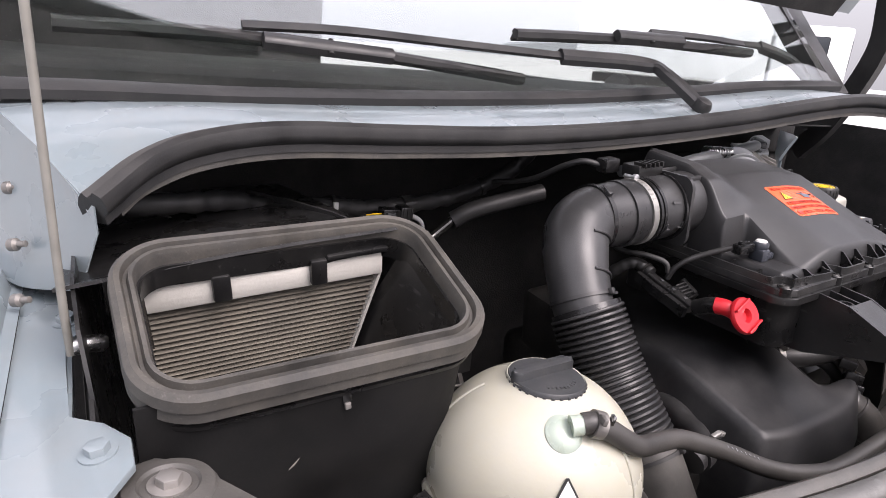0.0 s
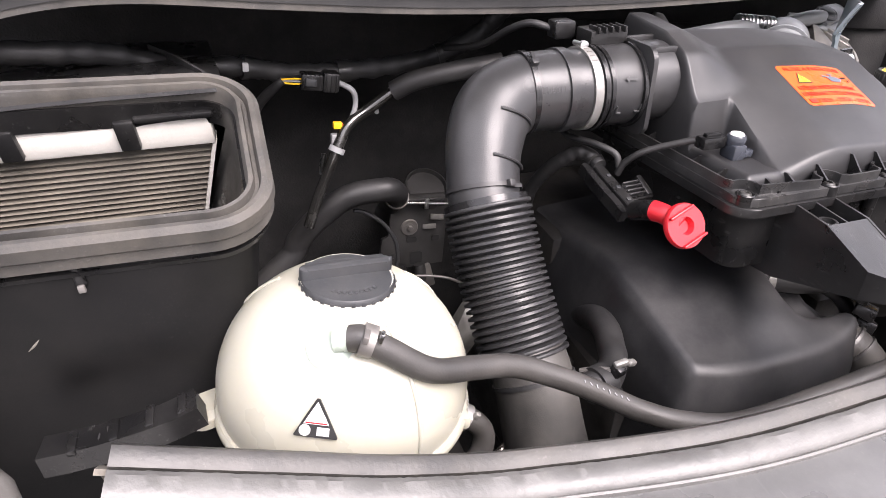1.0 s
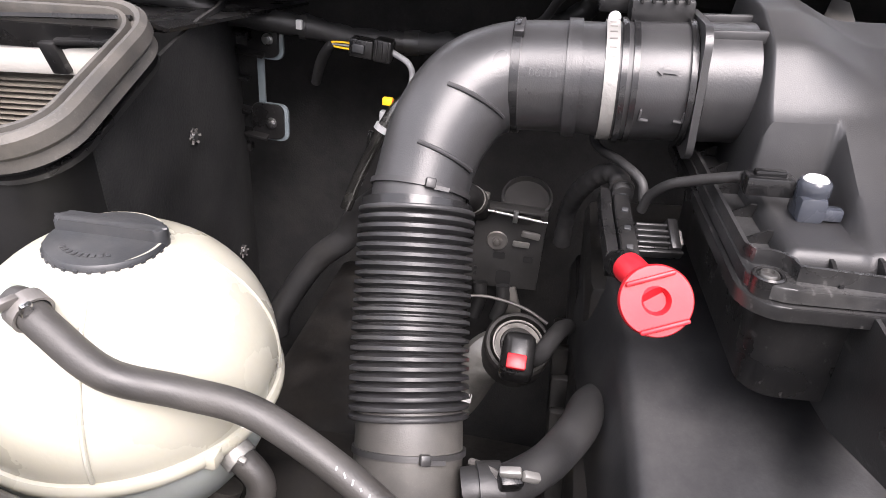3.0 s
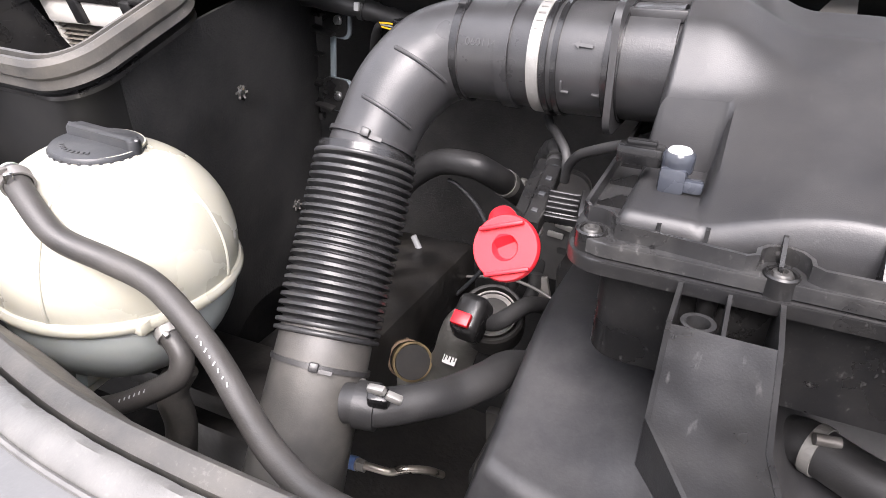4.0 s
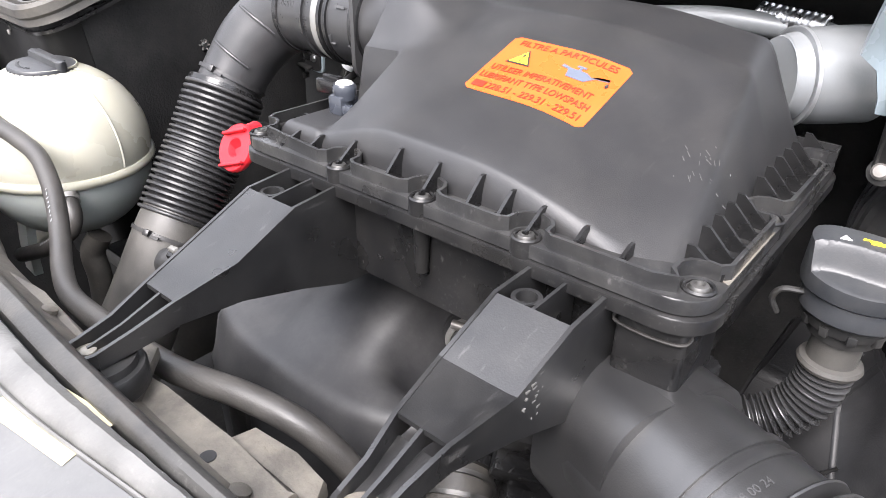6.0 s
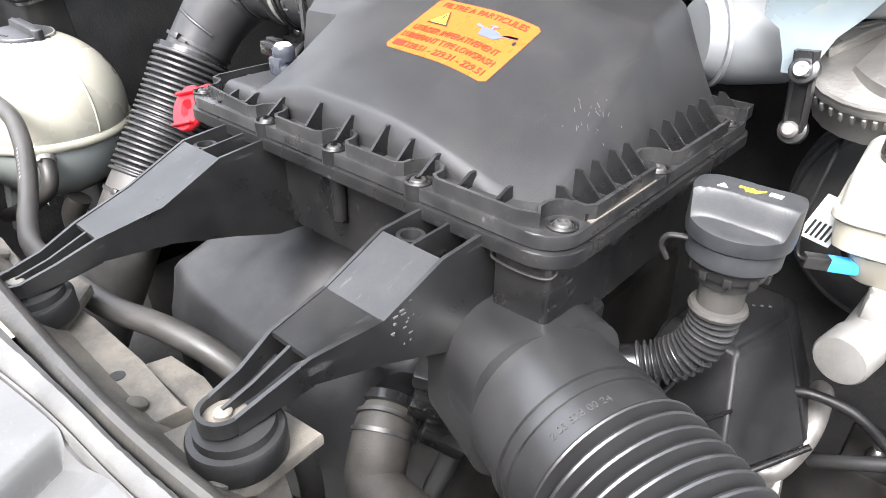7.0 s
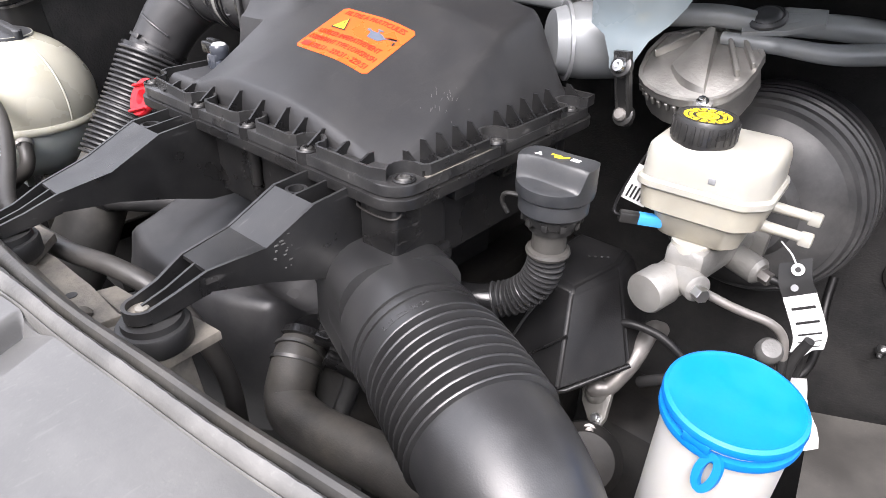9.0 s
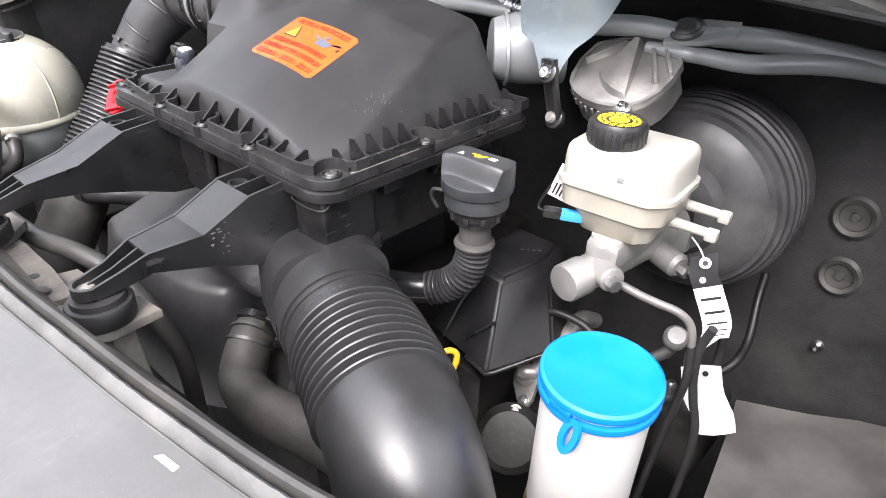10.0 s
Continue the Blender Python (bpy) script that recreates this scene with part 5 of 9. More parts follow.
part("front_rim", band(P(1.117, 0.3722, 1.033), P(1.2, 0.336, 1.033) - P(1.1, 0.38, 1.033), 0.0495, 0.006, 0.003), M_BELLOWS, snorkel)
part("front_rim", band(P(1.126, 0.3685, 1.033), P(1.2, 0.336, 1.033) - P(1.1, 0.38, 1.033), 0.0500, 0.003, 0.0022), M_BELLOWS, snorkel)
bm = prism(rounded(1.040, 0.380, 1.088, 0.444, 0.006), 1.062, 1.072, 0.002, CANT)
part("neck_flange", bm, M_HOSE, snorkel)
part("stamp", wrapped("2 03 528 00 24", 0.006, P(1.136, 0.3645, 1.0335), P(1.2, 0.336, 1.033) - P(1.1, 0.38, 1.033), 0.0507, P(1.22, 0.20, 1.30), (1, 0, 0), True), M_STAMP, snorkel, "faint moulded part figures")

CANT = LEVEL
# ---- expansion tank ----
TC = P(0.360, 0.3565, 1.0305)
TR = 0.0950
tank = thing("coolant_expansion_tank", TC + Vector((0, 0, -0.1)), "round milky white plastic coolant tank with dark grey screw cap", "expansion tank")
TM = Matrix.Translation(TC)
prof = [(TR * math.cos(radians(a)), 0.95 * TR * math.sin(radians(a))) for a in range(-10, 70, 4)]
prof += [(0.034, prof[-1][1] + 0.003), (0.033, prof[-1][1] + 0.006), (0, prof[-1][1] + 0.006)]
part("upper_shell", lathe(prof, 64, TM), M_TANK, tank)
part("seam", lathe([(TR - 0.006, -0.024), (TR + 0.001, -0.024), (TR + 0.003, -0.021), (TR + 0.003, -0.017), (TR + 0.001, -0.014), (TR - 0.004, -0.013)], 64, TM), M_TANK, tank)
low = [(TR * 0.975 * math.cos(radians(a)), -0.022 - TR * 0.95 * math.sin(radians(a))) for a in range(0, 91, 6)]
part("lower_shell", lathe(low[:-1] + [(0, low[-1][1])], 64, TM), M_TANKLOW, tank, "grimy grey-white lower shell")
for a in (18, 150, 290):
    part("shell_rib", tube([TC + Vector((TR * math.cos(radians(a)) * math.cos(radians(b)), TR * math.sin(radians(a)) * math.cos(radians(b)), 0.95 * TR * math.sin(radians(b)))) for b in range(-8, 62, 6)], 0.0016, 8), M_TANK, tank)
# lugs and legs
part("seam_lug", block((0.080, -0.049, -0.020), (0.012, 0.014, 0.012), 0.003, TM), M_TANK, tank)
for x, y, tx in ((-0.055, 0.005, -0.070), (-0.01, -0.05, -0.012)):
    part("leg", section([TC + Vector((x, y, -0.05)), TC + Vector((tx, y - 0.01, -0.12)), TC + Vector((tx, y - 0.012, -0.16))], [(-0.014, -0.005), (-0.014, 0.005), (0.014, 0.005), (0.014, -0.005)], (0, 1, 0), 4), M_TANKLOW, tank)
part("ear", prism(rounded(-0.026, -0.016, 0.02, 0.016, 0.012), -0.006, 0.002, 0.002, TM @ pose(-0.093, 0.010, -0.018, 0, 0, 20)), M_TANK, tank)
part("foot", section([Vector(q) for q in ((0.285, 0.345, 0.965), (0.288, 0.332, 0.930), (0.300, 0.322, 0.908), (0.330, 0.316, 0.900), (0.352, 0.312, 0.905))], [(-0.003, -0.020), (-0.003, 0.020), (0.003, 0.020), (0.003, -0.020)], (0, 1, 0.2), 5), M_TANK, tank, "white moulded foot")
# screw cap
cap_z = 0.0845
KM = TM @ pose(-0.001, -0.001, 0, 0, 1, 0) @ Matrix.Scale(0.96, 4)
cap = part("cap", lathe([(0.033, cap_z - 0.006), (0.0355, cap_z - 0.003), (0.0355, cap_z + 0.006), (0.034, cap_z + 0.008), (0.026, cap_z + 0.0090), (0.0, cap_z + 0.0092)], 48, KM), M_CAP, tank, "dark grey screw cap")
bm = prism(rounded(-0.0355, -0.0065, 0.0355, 0.0065, 0.006), cap_z - 0.002, cap_z + 0.0165, 0.003, KM @ pose(0, 0.006, 0, 0, 0, 5))
part("grip", bm, M_CAP, cap)
for k in range(30):
    part("knurl", block((0.0355, 0, cap_z + 0.001), (0.0014, 0.003, 0.009), 0.0003, KM @ pose(0, 0, 0, 0, 0, 12 * k)), M_CAP, cap)
for k in range(9):
    a = radians(-126 + 9 * k)
    part("lettering", block((0, 0, 0), (0.0024, 0.0034, 0.0010), 0.0002, KM @ pose(0.025 * math.cos(a), 0.025 * math.sin(a), cap_z + 0.0093, 0, 0, math.degrees(a) + 90)), M_CAP, cap)
# vent nozzle
part("nozzle_root", lathe([(0.0, -0.010), (0.0175, -0.010), (0.0165, -0.001), (0.0135, 0.002), (0.009, 0.005), (0, 0.006)], 32, axis(P(0.3385, 0.3020, 1.1000), (-0.10, -0.60, 0.79))), M_GREENISH, tank, "pale green translucent nozzle root")
part("nozzle", cone_between(P(0.3400, 0.2990, 1.1080), P(0.3560, 0.2920, 1.1110), 0.0085, 0.0075), M_GREENISH, tank)
# warning triangle sticker
lab_m = axis(TC + Vector((-0.0354, -0.0800, 0.0330)), (-0.37, -0.83, 0.38))
off = 0.0025
tm = lab_m @ pose(0, 0, off) @ Matrix.Scale(0.72, 4)
part("sticker", prism([(-0.019, -0.0145), (0.019, -0.0145), (0.0195, -0.013), (0.0015, 0.0205), (-0.0015, 0.0205), (-0.0195, -0.013)], -0.002, 0.0, 0, tm), M_INKBLACK, tank, "black and white triangular warning sticker")
part("sticker_field", prism([(-0.0115, -0.0025), (0.0115, -0.0025), (0, 0.0180)], 0.0, 0.0003, 0, tm), M_PAPER, tank)
part("sticker_disc", lathe([(0.0052, 0.0), (0.0052, 0.0004), (0, 0.0004)], 20, tm @ pose(-0.0098, -0.0085, 0)), M_PAPER, tank)
part("sticker_book", block((0.0065, -0.0085, 0.0002), (0.011, 0.0075, 0.0004), 0, tm), M_PRINT, tank)
part("sticker_bar", block((0.0, -0.0012, 0.0005), (0.019, 0.0012, 0.0004), 0, tm), M_RED, tank)

# vent hose from the tank to the engine
vent = thing("coolant_vent_hose", P(0.46, 0.29, 1.08), "dark grey rubber vent hose running down from the tank", "hose")
vent_pts = PP([(0.3485, 0.2955, 1.1100), (0.3570, 0.2915, 1.1110), (0.3720, 0.2865, 1.1030), (0.4020, 0.2830, 1.0840), (0.4370, 0.2910, 1.0735), (0.4690, 0.2960, 1.0655), (0.4980, 0.2930, 1.0550), (0.5380, 0.2825, 1.0390), (0.5750, 0.2680, 1.0230), (0.6100, 0.2540, 1.0160), (0.6550, 0.2430, 1.0160), (0.7280, 0.2390, 1.0310),
                (0.7870, 0.2390, 1.0430), (0.8360, 0.2430, 1.0510), (0.8900, 0.2590, 1.0550), (0.9300, 0.2750, 1.0430), (0.9560, 0.2900, 1.0080), (0.9670, 0.3030, 0.9540), (0.9670, 0.3080, 0.8800)])
part("hose", tube(vent_pts, 0.0088, 18, 8), M_GREYHOSE, vent)
hw = (vent_pts[2] - vent_pts[0]).normalized()
cl = part("spring_clamp", band(vent_pts[1].lerp(vent_pts[2], 0.15), hw, 0.0094, 0.009, 0.0016), M_DULL, vent, "dull steel spring clamp")
part("clamp_ear", block((0, 0, 0), (0.010, 0.006, 0.004), 0.001, axis(vent_pts[1] + Vector((-0.001, -0.009, 0.008)), hw)), M_DULL, cl)
part("clamp_ear", block((0, 0, 0), (0.006, 0.008, 0.003), 0.001, axis(vent_pts[1] + Vector((0.009, -0.009, 0.006)), hw)), M_STEEL, cl)
for k in range(8):
    q = P(0.523, 0.2868, 1.0450).lerp(P(0.557, 0.2750, 1.0305), k / 7) + Vector((0.28, -0.62, 0.73)) * 0.0092
    part("print_mark", block((0, 0, 0), (0.0010, 0.0030 if k % 3 else 0.0020, 0.0003), 0, axis(q, (0.28, -0.62, 0.73)) @ pose(0, 0, 0, 0, 0, 35 * (k % 2) - 20)), M_LEAD, vent)

lowh = thing("coolant_return_hose", P(0.4567, 0.3140, 0.9420), "dark rubber return hose under the tank with white clamp", "hose")
part("hose", tube(PP([(0.4201, 0.3340, 1.0088), (0.4481, 0.3220, 0.9995), (0.4645, 0.3170, 0.9855), (0.4640, 0.3110, 0.9699), (0.4493, 0.3040, 0.9564), (0.4202, 0.2980, 0.9345), (0.3945, 0.2920, 0.9200), (0.3600, 0.2840, 0.9026)]), 0.0090, 20, 8), M_GREYHOSE, lowh)
part("ear_clamp", band(P(0.4492, 0.3215, 0.9986), P(0.4623, 0.3180, 0.9878) - P(0.4253, 0.3320, 1.0073), 0.0092, 0.008, 0.0014), M_ALU, lowh, "pale zinc hose clamp")
part("clamp_ear", block((0, 0, 0), (0.005, 0.004, 0.006), 0.001, pose(0.4560, 0.3130, 1.0050, 20, 30, 0)), M_ALU, lowh)
for k in range(6):
    part("print_mark", block((0, 0, 0), (0.0009, 0.0026, 0.0003), 0, axis(P(0.4440 - 0.005 * k, 0.2955 - 0.001 * k, 0.9580 - 0.0036 * k), (0.1, -0.75, 0.65))), M_LEAD, lowh)

solo("lower_coolant_hose", tube(PP([(0.4178, 0.3540, 0.9282), (0.4120, 0.3440, 0.9056), (0.4171, 0.3440, 0.8729), (0.4099, 0.3440, 0.8230), (0.4033, 0.3440, 0.7661)]), 0.0140, 20), M_DUSTHOSE, "brown-black rubber coolant hose deep below the tank", "hose")


CANT = SEAT_HOUSING
# ---- cabin filter housing ----
HC = Vector((0.180, 0.4455, 1.2434))
hx = Vector((1, 0.035, -0.0945)).normalized()
hv = Vector((-0.033, 0.947, 0.321))
hv = (hv - hx * hv.dot(hx)).normalized()
hn = hx.cross(hv)
HM = CANT @ Matrix.Translation(HC) @ Matrix((hx, hv, hn)).transposed().to_4x4()
housing = thing("cabin_filter_housing", P(0.15, 0.6, 0.9), "open black cabin air filter housing with dusty rubber gasket", "filter housing")


def loop_sweep(outline2d, section2d, m):
    bm = bmesh.new()
    n = len(outline2d)
    rings = []
    for i in range(n):
        p, a, b = Vector(outline2d[i]), Vector(outline2d[i - 1]), Vector(outline2d[(i + 1) % n])
        t = (b - a).normalized()
        s = Vector((t.y, -t.x))
        rings.append([bm.verts.new(m @ Vector((p.x + s.x * u, p.y + s.y * u, w))) for u, w in section2d])
    k = len(section2d)
    for i in range(n):
        a, b = rings[i], rings[(i + 1) % n]
        for j in range(k):
            bm.faces.new((a[j], a[(j + 1) % k], b[(j + 1) % k], b[j]))
    return bm


GO = rounded(-0.128, -0.076, 0.128, 0.076, 0.034, 10)
gsec = [(-0.006, -0.022), (-0.006, -0.002), (-0.004, 0.003), (-0.001, 0.003), (0.0005, -0.003), (0.003, -0.003), (0.005, 0.003), (0.009, 0.004), (0.013, 0.000), (0.014, -0.010), (0.011, -0.014), (0.013, -0.022)]
part("gasket", loop_sweep(GO, gsec, HM), M_GASKET, housing, "dusty black rubber gasket")
part("rim", loop_sweep(GO, [(-0.008, -0.012), (-0.006, -0.012), (-0.006, -0.030), (0.010, -0.030), (0.010, -0.034), (-0.008, -0.034)], HM), M_PLASTIC, housing)
# cavity walls
inn = rounded(-0.122, -0.070, 0.122, 0.070, 0.030, 8)
bm = bmesh.new()
top = [bm.verts.new(HM @ Vector((x, y, -0.020))) for x, y in inn]
deep = []
for x, y in inn:
    w = HM @ Vector((x, y, -0.020))
    low_z = 1.06 if y < 0 else 1.075
    q = CANT.inverted() @ w
    deep.append(bm.verts.new(P(min(0.238, max(0.042, q.x)), 0.42 if y < 0 else 0.60, low_z)))
for k in range(len(inn)):
    if inn[k][1] > 0.055 and inn[(k + 1) % len(inn)][1] > 0.055:
        continue
    bm.faces.new((top[k], top[(k + 1) % len(inn)], deep[(k + 1) % len(inn)], deep[k]))
bm.faces.new(deep)
part("cavity", bm, M_PLASTIC, housing)
# outer walls
part("front_wall", sheet([PP([(0.04, 0.378, 1.222), (0.14, 0.378, 1.214), (0.262, 0.380, 1.196), (0.296, 0.395, 1.192), (0.306, 0.425, 1.198)]),
                          PP([(0.03, 0.386, 1.10), (0.14, 0.386, 1.10), (0.245, 0.388, 1.10), (0.278, 0.402, 1.10), (0.286, 0.435, 1.10)]),
                          PP([(0.03, 0.394, 0.99), (0.14, 0.392, 0.99), (0.235, 0.396, 0.99), (0.264, 0.414, 0.99), (0.270, 0.45, 0.99)]),
                          PP([(0.03, 0.40, 0.80), (0.14, 0.40, 0.80), (0.23, 0.405, 0.80), (0.255, 0.43, 0.80), (0.262, 0.46, 0.80)])], 0.003, 4), M_LINING, housing, "smooth black front lining")
part("side_wall", sheet([[P(0.306, 0.425, 1.198), Vector((0.288, 0.592, 1.19)), Vector((0.262, 0.694, 1.19)), Vector((0.223, 0.80, 1.185))],
                         [P(0.286, 0.435, 1.10), Vector((0.279, 0.592, 1.09)), Vector((0.265, 0.694, 1.09)), Vector((0.229, 0.80, 1.09))],
                         [P(0.270, 0.45, 0.99), Vector((0.276, 0.592, 0.98)), Vector((0.267, 0.694, 0.98)), Vector((0.2335, 0.80, 0.98))],
                         [P(0.262, 0.46, 0.80), Vector((0.274, 0.592, 0.80)), Vector((0.269, 0.694, 0.80)), Vector((0.237, 0.80, 0.80))]], 0.003, 4), M_FELT, housing, "black felt side lining")
part("top_deck", sheet([PP([(0.0, 0.512, 1.262), (0.15, 0.512, 1.262), (0.30, 0.512, 1.255)]), PP([(0.0, 0.56, 1.245), (0.15, 0.56, 1.245), (0.295, 0.56, 1.235)]), PP([(0.0, 0.90, 1.21), (0.15, 0.90, 1.21), (0.27, 0.90, 1.20)])], 0.003, 3), M_PLASTIC, housing)
part("left_wall", sheet([PP([(0.012, 0.43, 1.18), (0.012, 0.52, 1.26), (0.012, 0.88, 1.21)]), PP([(0.02, 0.43, 0.8), (0.02, 0.52, 0.8), (0.02, 0.88, 0.8)])], 0.003, 3), M_PLASTIC, housing)
solo("dry_stalk", tube(PP([(0.1334, 0.3815, 1.1275), (0.138, 0.3812, 1.1310), (0.1430, 0.3808, 1.1360)]), [0.0006, 0.0011, 0.0005], 8), M_BEADTAN, "small dry straw stalk stuck to the black lining", "debris")
# clip under the gasket, scratches
part("front_clip", block((0.184, 0.378, 1.184), (0.008, 0.006, 0.018), 0.002, CANT), M_PLASTIC, housing)
part("clip_tip", block((0.1835, 0.3745, 1.174), (0.005, 0.003, 0.006), 0.001, CANT), M_DULL, housing)
part("straw_scrap", block((0, 0, 0), (0.003, 0.0012, 0.016), 0.0004, CANT @ pose(0.132, 0.3838, 1.110, 0, 30, 0)), M_PALELABEL, housing, "scrap of dry straw")
for x, y, z in ((0.2815, 0.592, 1.091), (0.2700, 0.694, 0.910)):
    m = axis(Vector((x, y, z)), (0.96, -0.20, 0.05))
    clip = part("star_clip", lathe([(0.008, 0.0), (0.008, 0.0012), (0.004, 0.0016), (0.003, 0.006), (0, 0.0065)], 18, m), M_STEEL, housing, "star-shaped steel push clip")
    for k in range(6):
        part("tooth", block((0.0065, 0, 0.0022), (0.005, 0.0022, 0.001), 0, m @ pose(0, 0, 0, 0, -18, 60 * k)), M_DULL, clip)

filt = thing("cabin_air_filter", P(0.165, 0.55, 1.09), "dirty pleated cabin air filter with white fleece edge", "air filter")
FO, fx = Vector((0.1665, 0.536, 1.2225)), Vector((1, -0.006, -0.055)).normalized()
fdown = Vector((0.0, 0.22, -0.975)).normalized()
FM = CANT @ Matrix.Translation(FO) @ Matrix((fx, -fdown, fx.cross(-fdown))).transposed().to_4x4()
part("fleece_edge", block((0, 0.002, 0.003), (0.226, 0.030, 0.016), 0.004, FM), M_FILTERWHITE, filt)
bm = bmesh.new()
n_pl = 21
prev = None
for k in range(2 * n_pl + 1):
    y = -0.011 - 0.006 * k * 0.5 * 1.0
    z = 0.004 if k % 2 == 0 else -0.010
    xr_ = 0.111 - 0.040 * k / (2 * n_pl)
    row = [bm.verts.new(FM @ Vector((-0.111 + (xr_ + 0.111) * j / 10, y, z))) for j in range(11)]
    if prev:
        for j in range(10):
            bm.faces.new((prev[j], prev[j + 1], row[j + 1], row[j]))
    prev = row
part("pleats", bm, M_FILTER, filt, "grey pleated paper", 10)
part("side_edge", block((-0.1125, -0.065, 0.0), (0.003, 0.115, 0.014), 0.0005, FM), M_FILTERWHITE, filt)
part("side_edge", section([FM @ Vector((0.1120, -0.010, 0)), FM @ Vector((0.0785, -0.120, 0))], [(-0.0015, -0.007), (-0.0015, 0.007), (0.0015, 0.007), (0.0015, -0.007)], FM.to_3x3() @ Vector((0, 0, 1)), 2), M_FILTERWHITE, filt)
for x in (-0.042, 0.046):
    part("retaining_clip", block((x, 0.006, 0.013), (0.016, 0.028, 0.008), 0.002, FM), M_PLASTIC, filt, "black plastic clip")
part("retaining_lip", block((0.085, 0.020, 0.010), (0.062, 0.006, 0.012), 0.002, FM), M_PLASTIC, filt)

CANT = SEAT_BOX
# ---- dipstick with red handle ----
dip = thing("dipstick_handle", P(0.67, 0.42, 1.10), "bright red round plastic filler handle on a black tube", "dipstick")
km = axis(P(0.6805, 0.402, 1.110), (-0.02, -0.86, 0.50))
bm = lathe([(0.0205, -0.004), (0.0215, -0.002), (0.0215, 0.001), (0.0205, 0.003), (0.0085, 0.003), (0.0075, 0.001), (0.0065, -0.003), (0, -0.003)], 44, km)
kn = part("knob", bm, M_RED, dip)
for y in (-0.0155, 0.0135):
    part("wing", block((0, y, 0.005), (0.029, 0.0028, 0.005), 0.0012, km @ pose(0, 0, 0, 0, 0, 25)), M_RED, kn)
part("neck", tube(PP([(0.6795, 0.406, 1.109), (0.672, 0.420, 1.114), (0.667, 0.432, 1.1135)]), [0.010, 0.0095, 0.010], 20), M_RED, dip)
part("tube", tube(PP([(0.668, 0.430, 1.1135), (0.6665, 0.440, 1.110), (0.665, 0.455, 1.102)]), [0.0105, 0.010, 0.0095], 18), M_PLASTIC, dip, "black plastic tube")

CANT = LEVEL
duct_w = thing("cable_channel", P(0.672, 0.50, 1.09), "black square cable channel with catches and a taped loom", "wiring channel")
ch = PP([(0.6750, 0.455, 1.1035), (0.6738, 0.470, 1.1081), (0.6713, 0.490, 1.1140), (0.6690, 0.510, 1.1200), (0.6680, 0.531, 1.1265)])
part("channel", section(ch, [(-0.0062, -0.012), (-0.0062, 0.0), (-0.0052, 0.001), (0.0052, 0.001), (0.0062, 0.0), (0.0062, -0.012)], (0, -0.35, 0.94), 5), M_PLASTIC, duct_w)
part("channel_flank", section([q + Vector((-0.011, 0, -0.006)) for q in ch], [(-0.004, -0.010), (-0.004, 0.003), (0.004, 0.003), (0.004, -0.010)], (0, -0.35, 0.94), 5), M_PLASTIC, duct_w)
for k in range(4):
    q = ch[0].lerp(ch[4], 0.16 + 0.24 * k)
    part("catch", block((0, 0, 0.0012), (0.0048, 0.0042, 0.0022), 0.0005, axis(q, (0, -0.35, 0.94))), M_CAP, duct_w)
part("loom", tube(PP([(0.6690, 0.520, 1.1235), (0.6681, 0.53, 1.1265), (0.6640, 0.541, 1.1300), (0.6575, 0.550, 1.1275), (0.6495, 0.562, 1.1165), (0.6409, 0.58, 1.0954), (0.6365, 0.60, 1.0651), (0.637, 0.61, 1.03)]), lambda d, total: 0.0078 + 0.0004 * math.sin(d * 500), 18), M_RUBBER, duct_w, "black taped loom")
part("loom_tie", band(P(0.6684, 0.528, 1.1258), (0, 0.9, 0.3), 0.0082, 0.003, 0.001), M_BLACKCAP, duct_w)
conn = thing("ribbed_connector", P(0.690, 0.482, 1.09), "black ribbed plastic connector beside the box flange", "connector")
cn = axis(P(0.6896, 0.4835, 1.1120), (0.10, -0.50, 0.86))
part("body", block((0, 0, -0.009), (0.024, 0.019, 0.014), 0.0015, cn), M_PLASTIC, conn)
for k in range(4):
    part("fin", block((0, -0.0072 + 0.0048 * k, 0.0), (0.0225, 0.0018, 0.006), 0.0005, cn), M_DUCT, conn)
part("end_frame", block((0.0155, 0.001, -0.004), (0.0075, 0.025, 0.014), 0.0015, cn), M_PLASTIC, conn)
part("end_clip", block((0.0205, -0.001, -0.003), (0.0025, 0.012, 0.008), 0.0008, cn), M_DULL, conn)
part("sill", block((0.003, -0.0125, -0.004), (0.036, 0.003, 0.008), 0.0008, cn), M_PLASTIC, conn)
solo("signal_lead", tube(PP([(0.640, 0.58, 1.160), (0.6465, 0.56, 1.1456), (0.6639, 0.53, 1.1455), (0.6778, 0.51, 1.1408), (0.682, 0.505, 1.128)]), 0.0035, 12), M_RUBBER, "black lead hanging down to the cable channel", "cable")

CANT = SEAT_COVER
# ---- moulded foam cover over the engine ----
cover = thing("engine_foam_cover", P(0.80, 0.45, 0.85), "black moulded foam engine cover, dusty on top", "engine cover")


def cover_top(x, y):
    z = 0.962 + 0.25 * max(0.0, y - 0.33) - 0.05 * smooth01(0.48, 0.66, y)
    z += 0.012 * math.sin((x - 0.66) * 8.0) * smooth01(0.36, 0.46, y)
    z += 0.007 * math.exp(-(((x - 0.800) / 0.048) ** 4 + ((y - 0.410) / 0.046) ** 4))
    z -= 0.056 * math.exp(-(((x - 0.908) / 0.046) ** 4 + ((y - 0.440) / 0.050) ** 4))
    return z


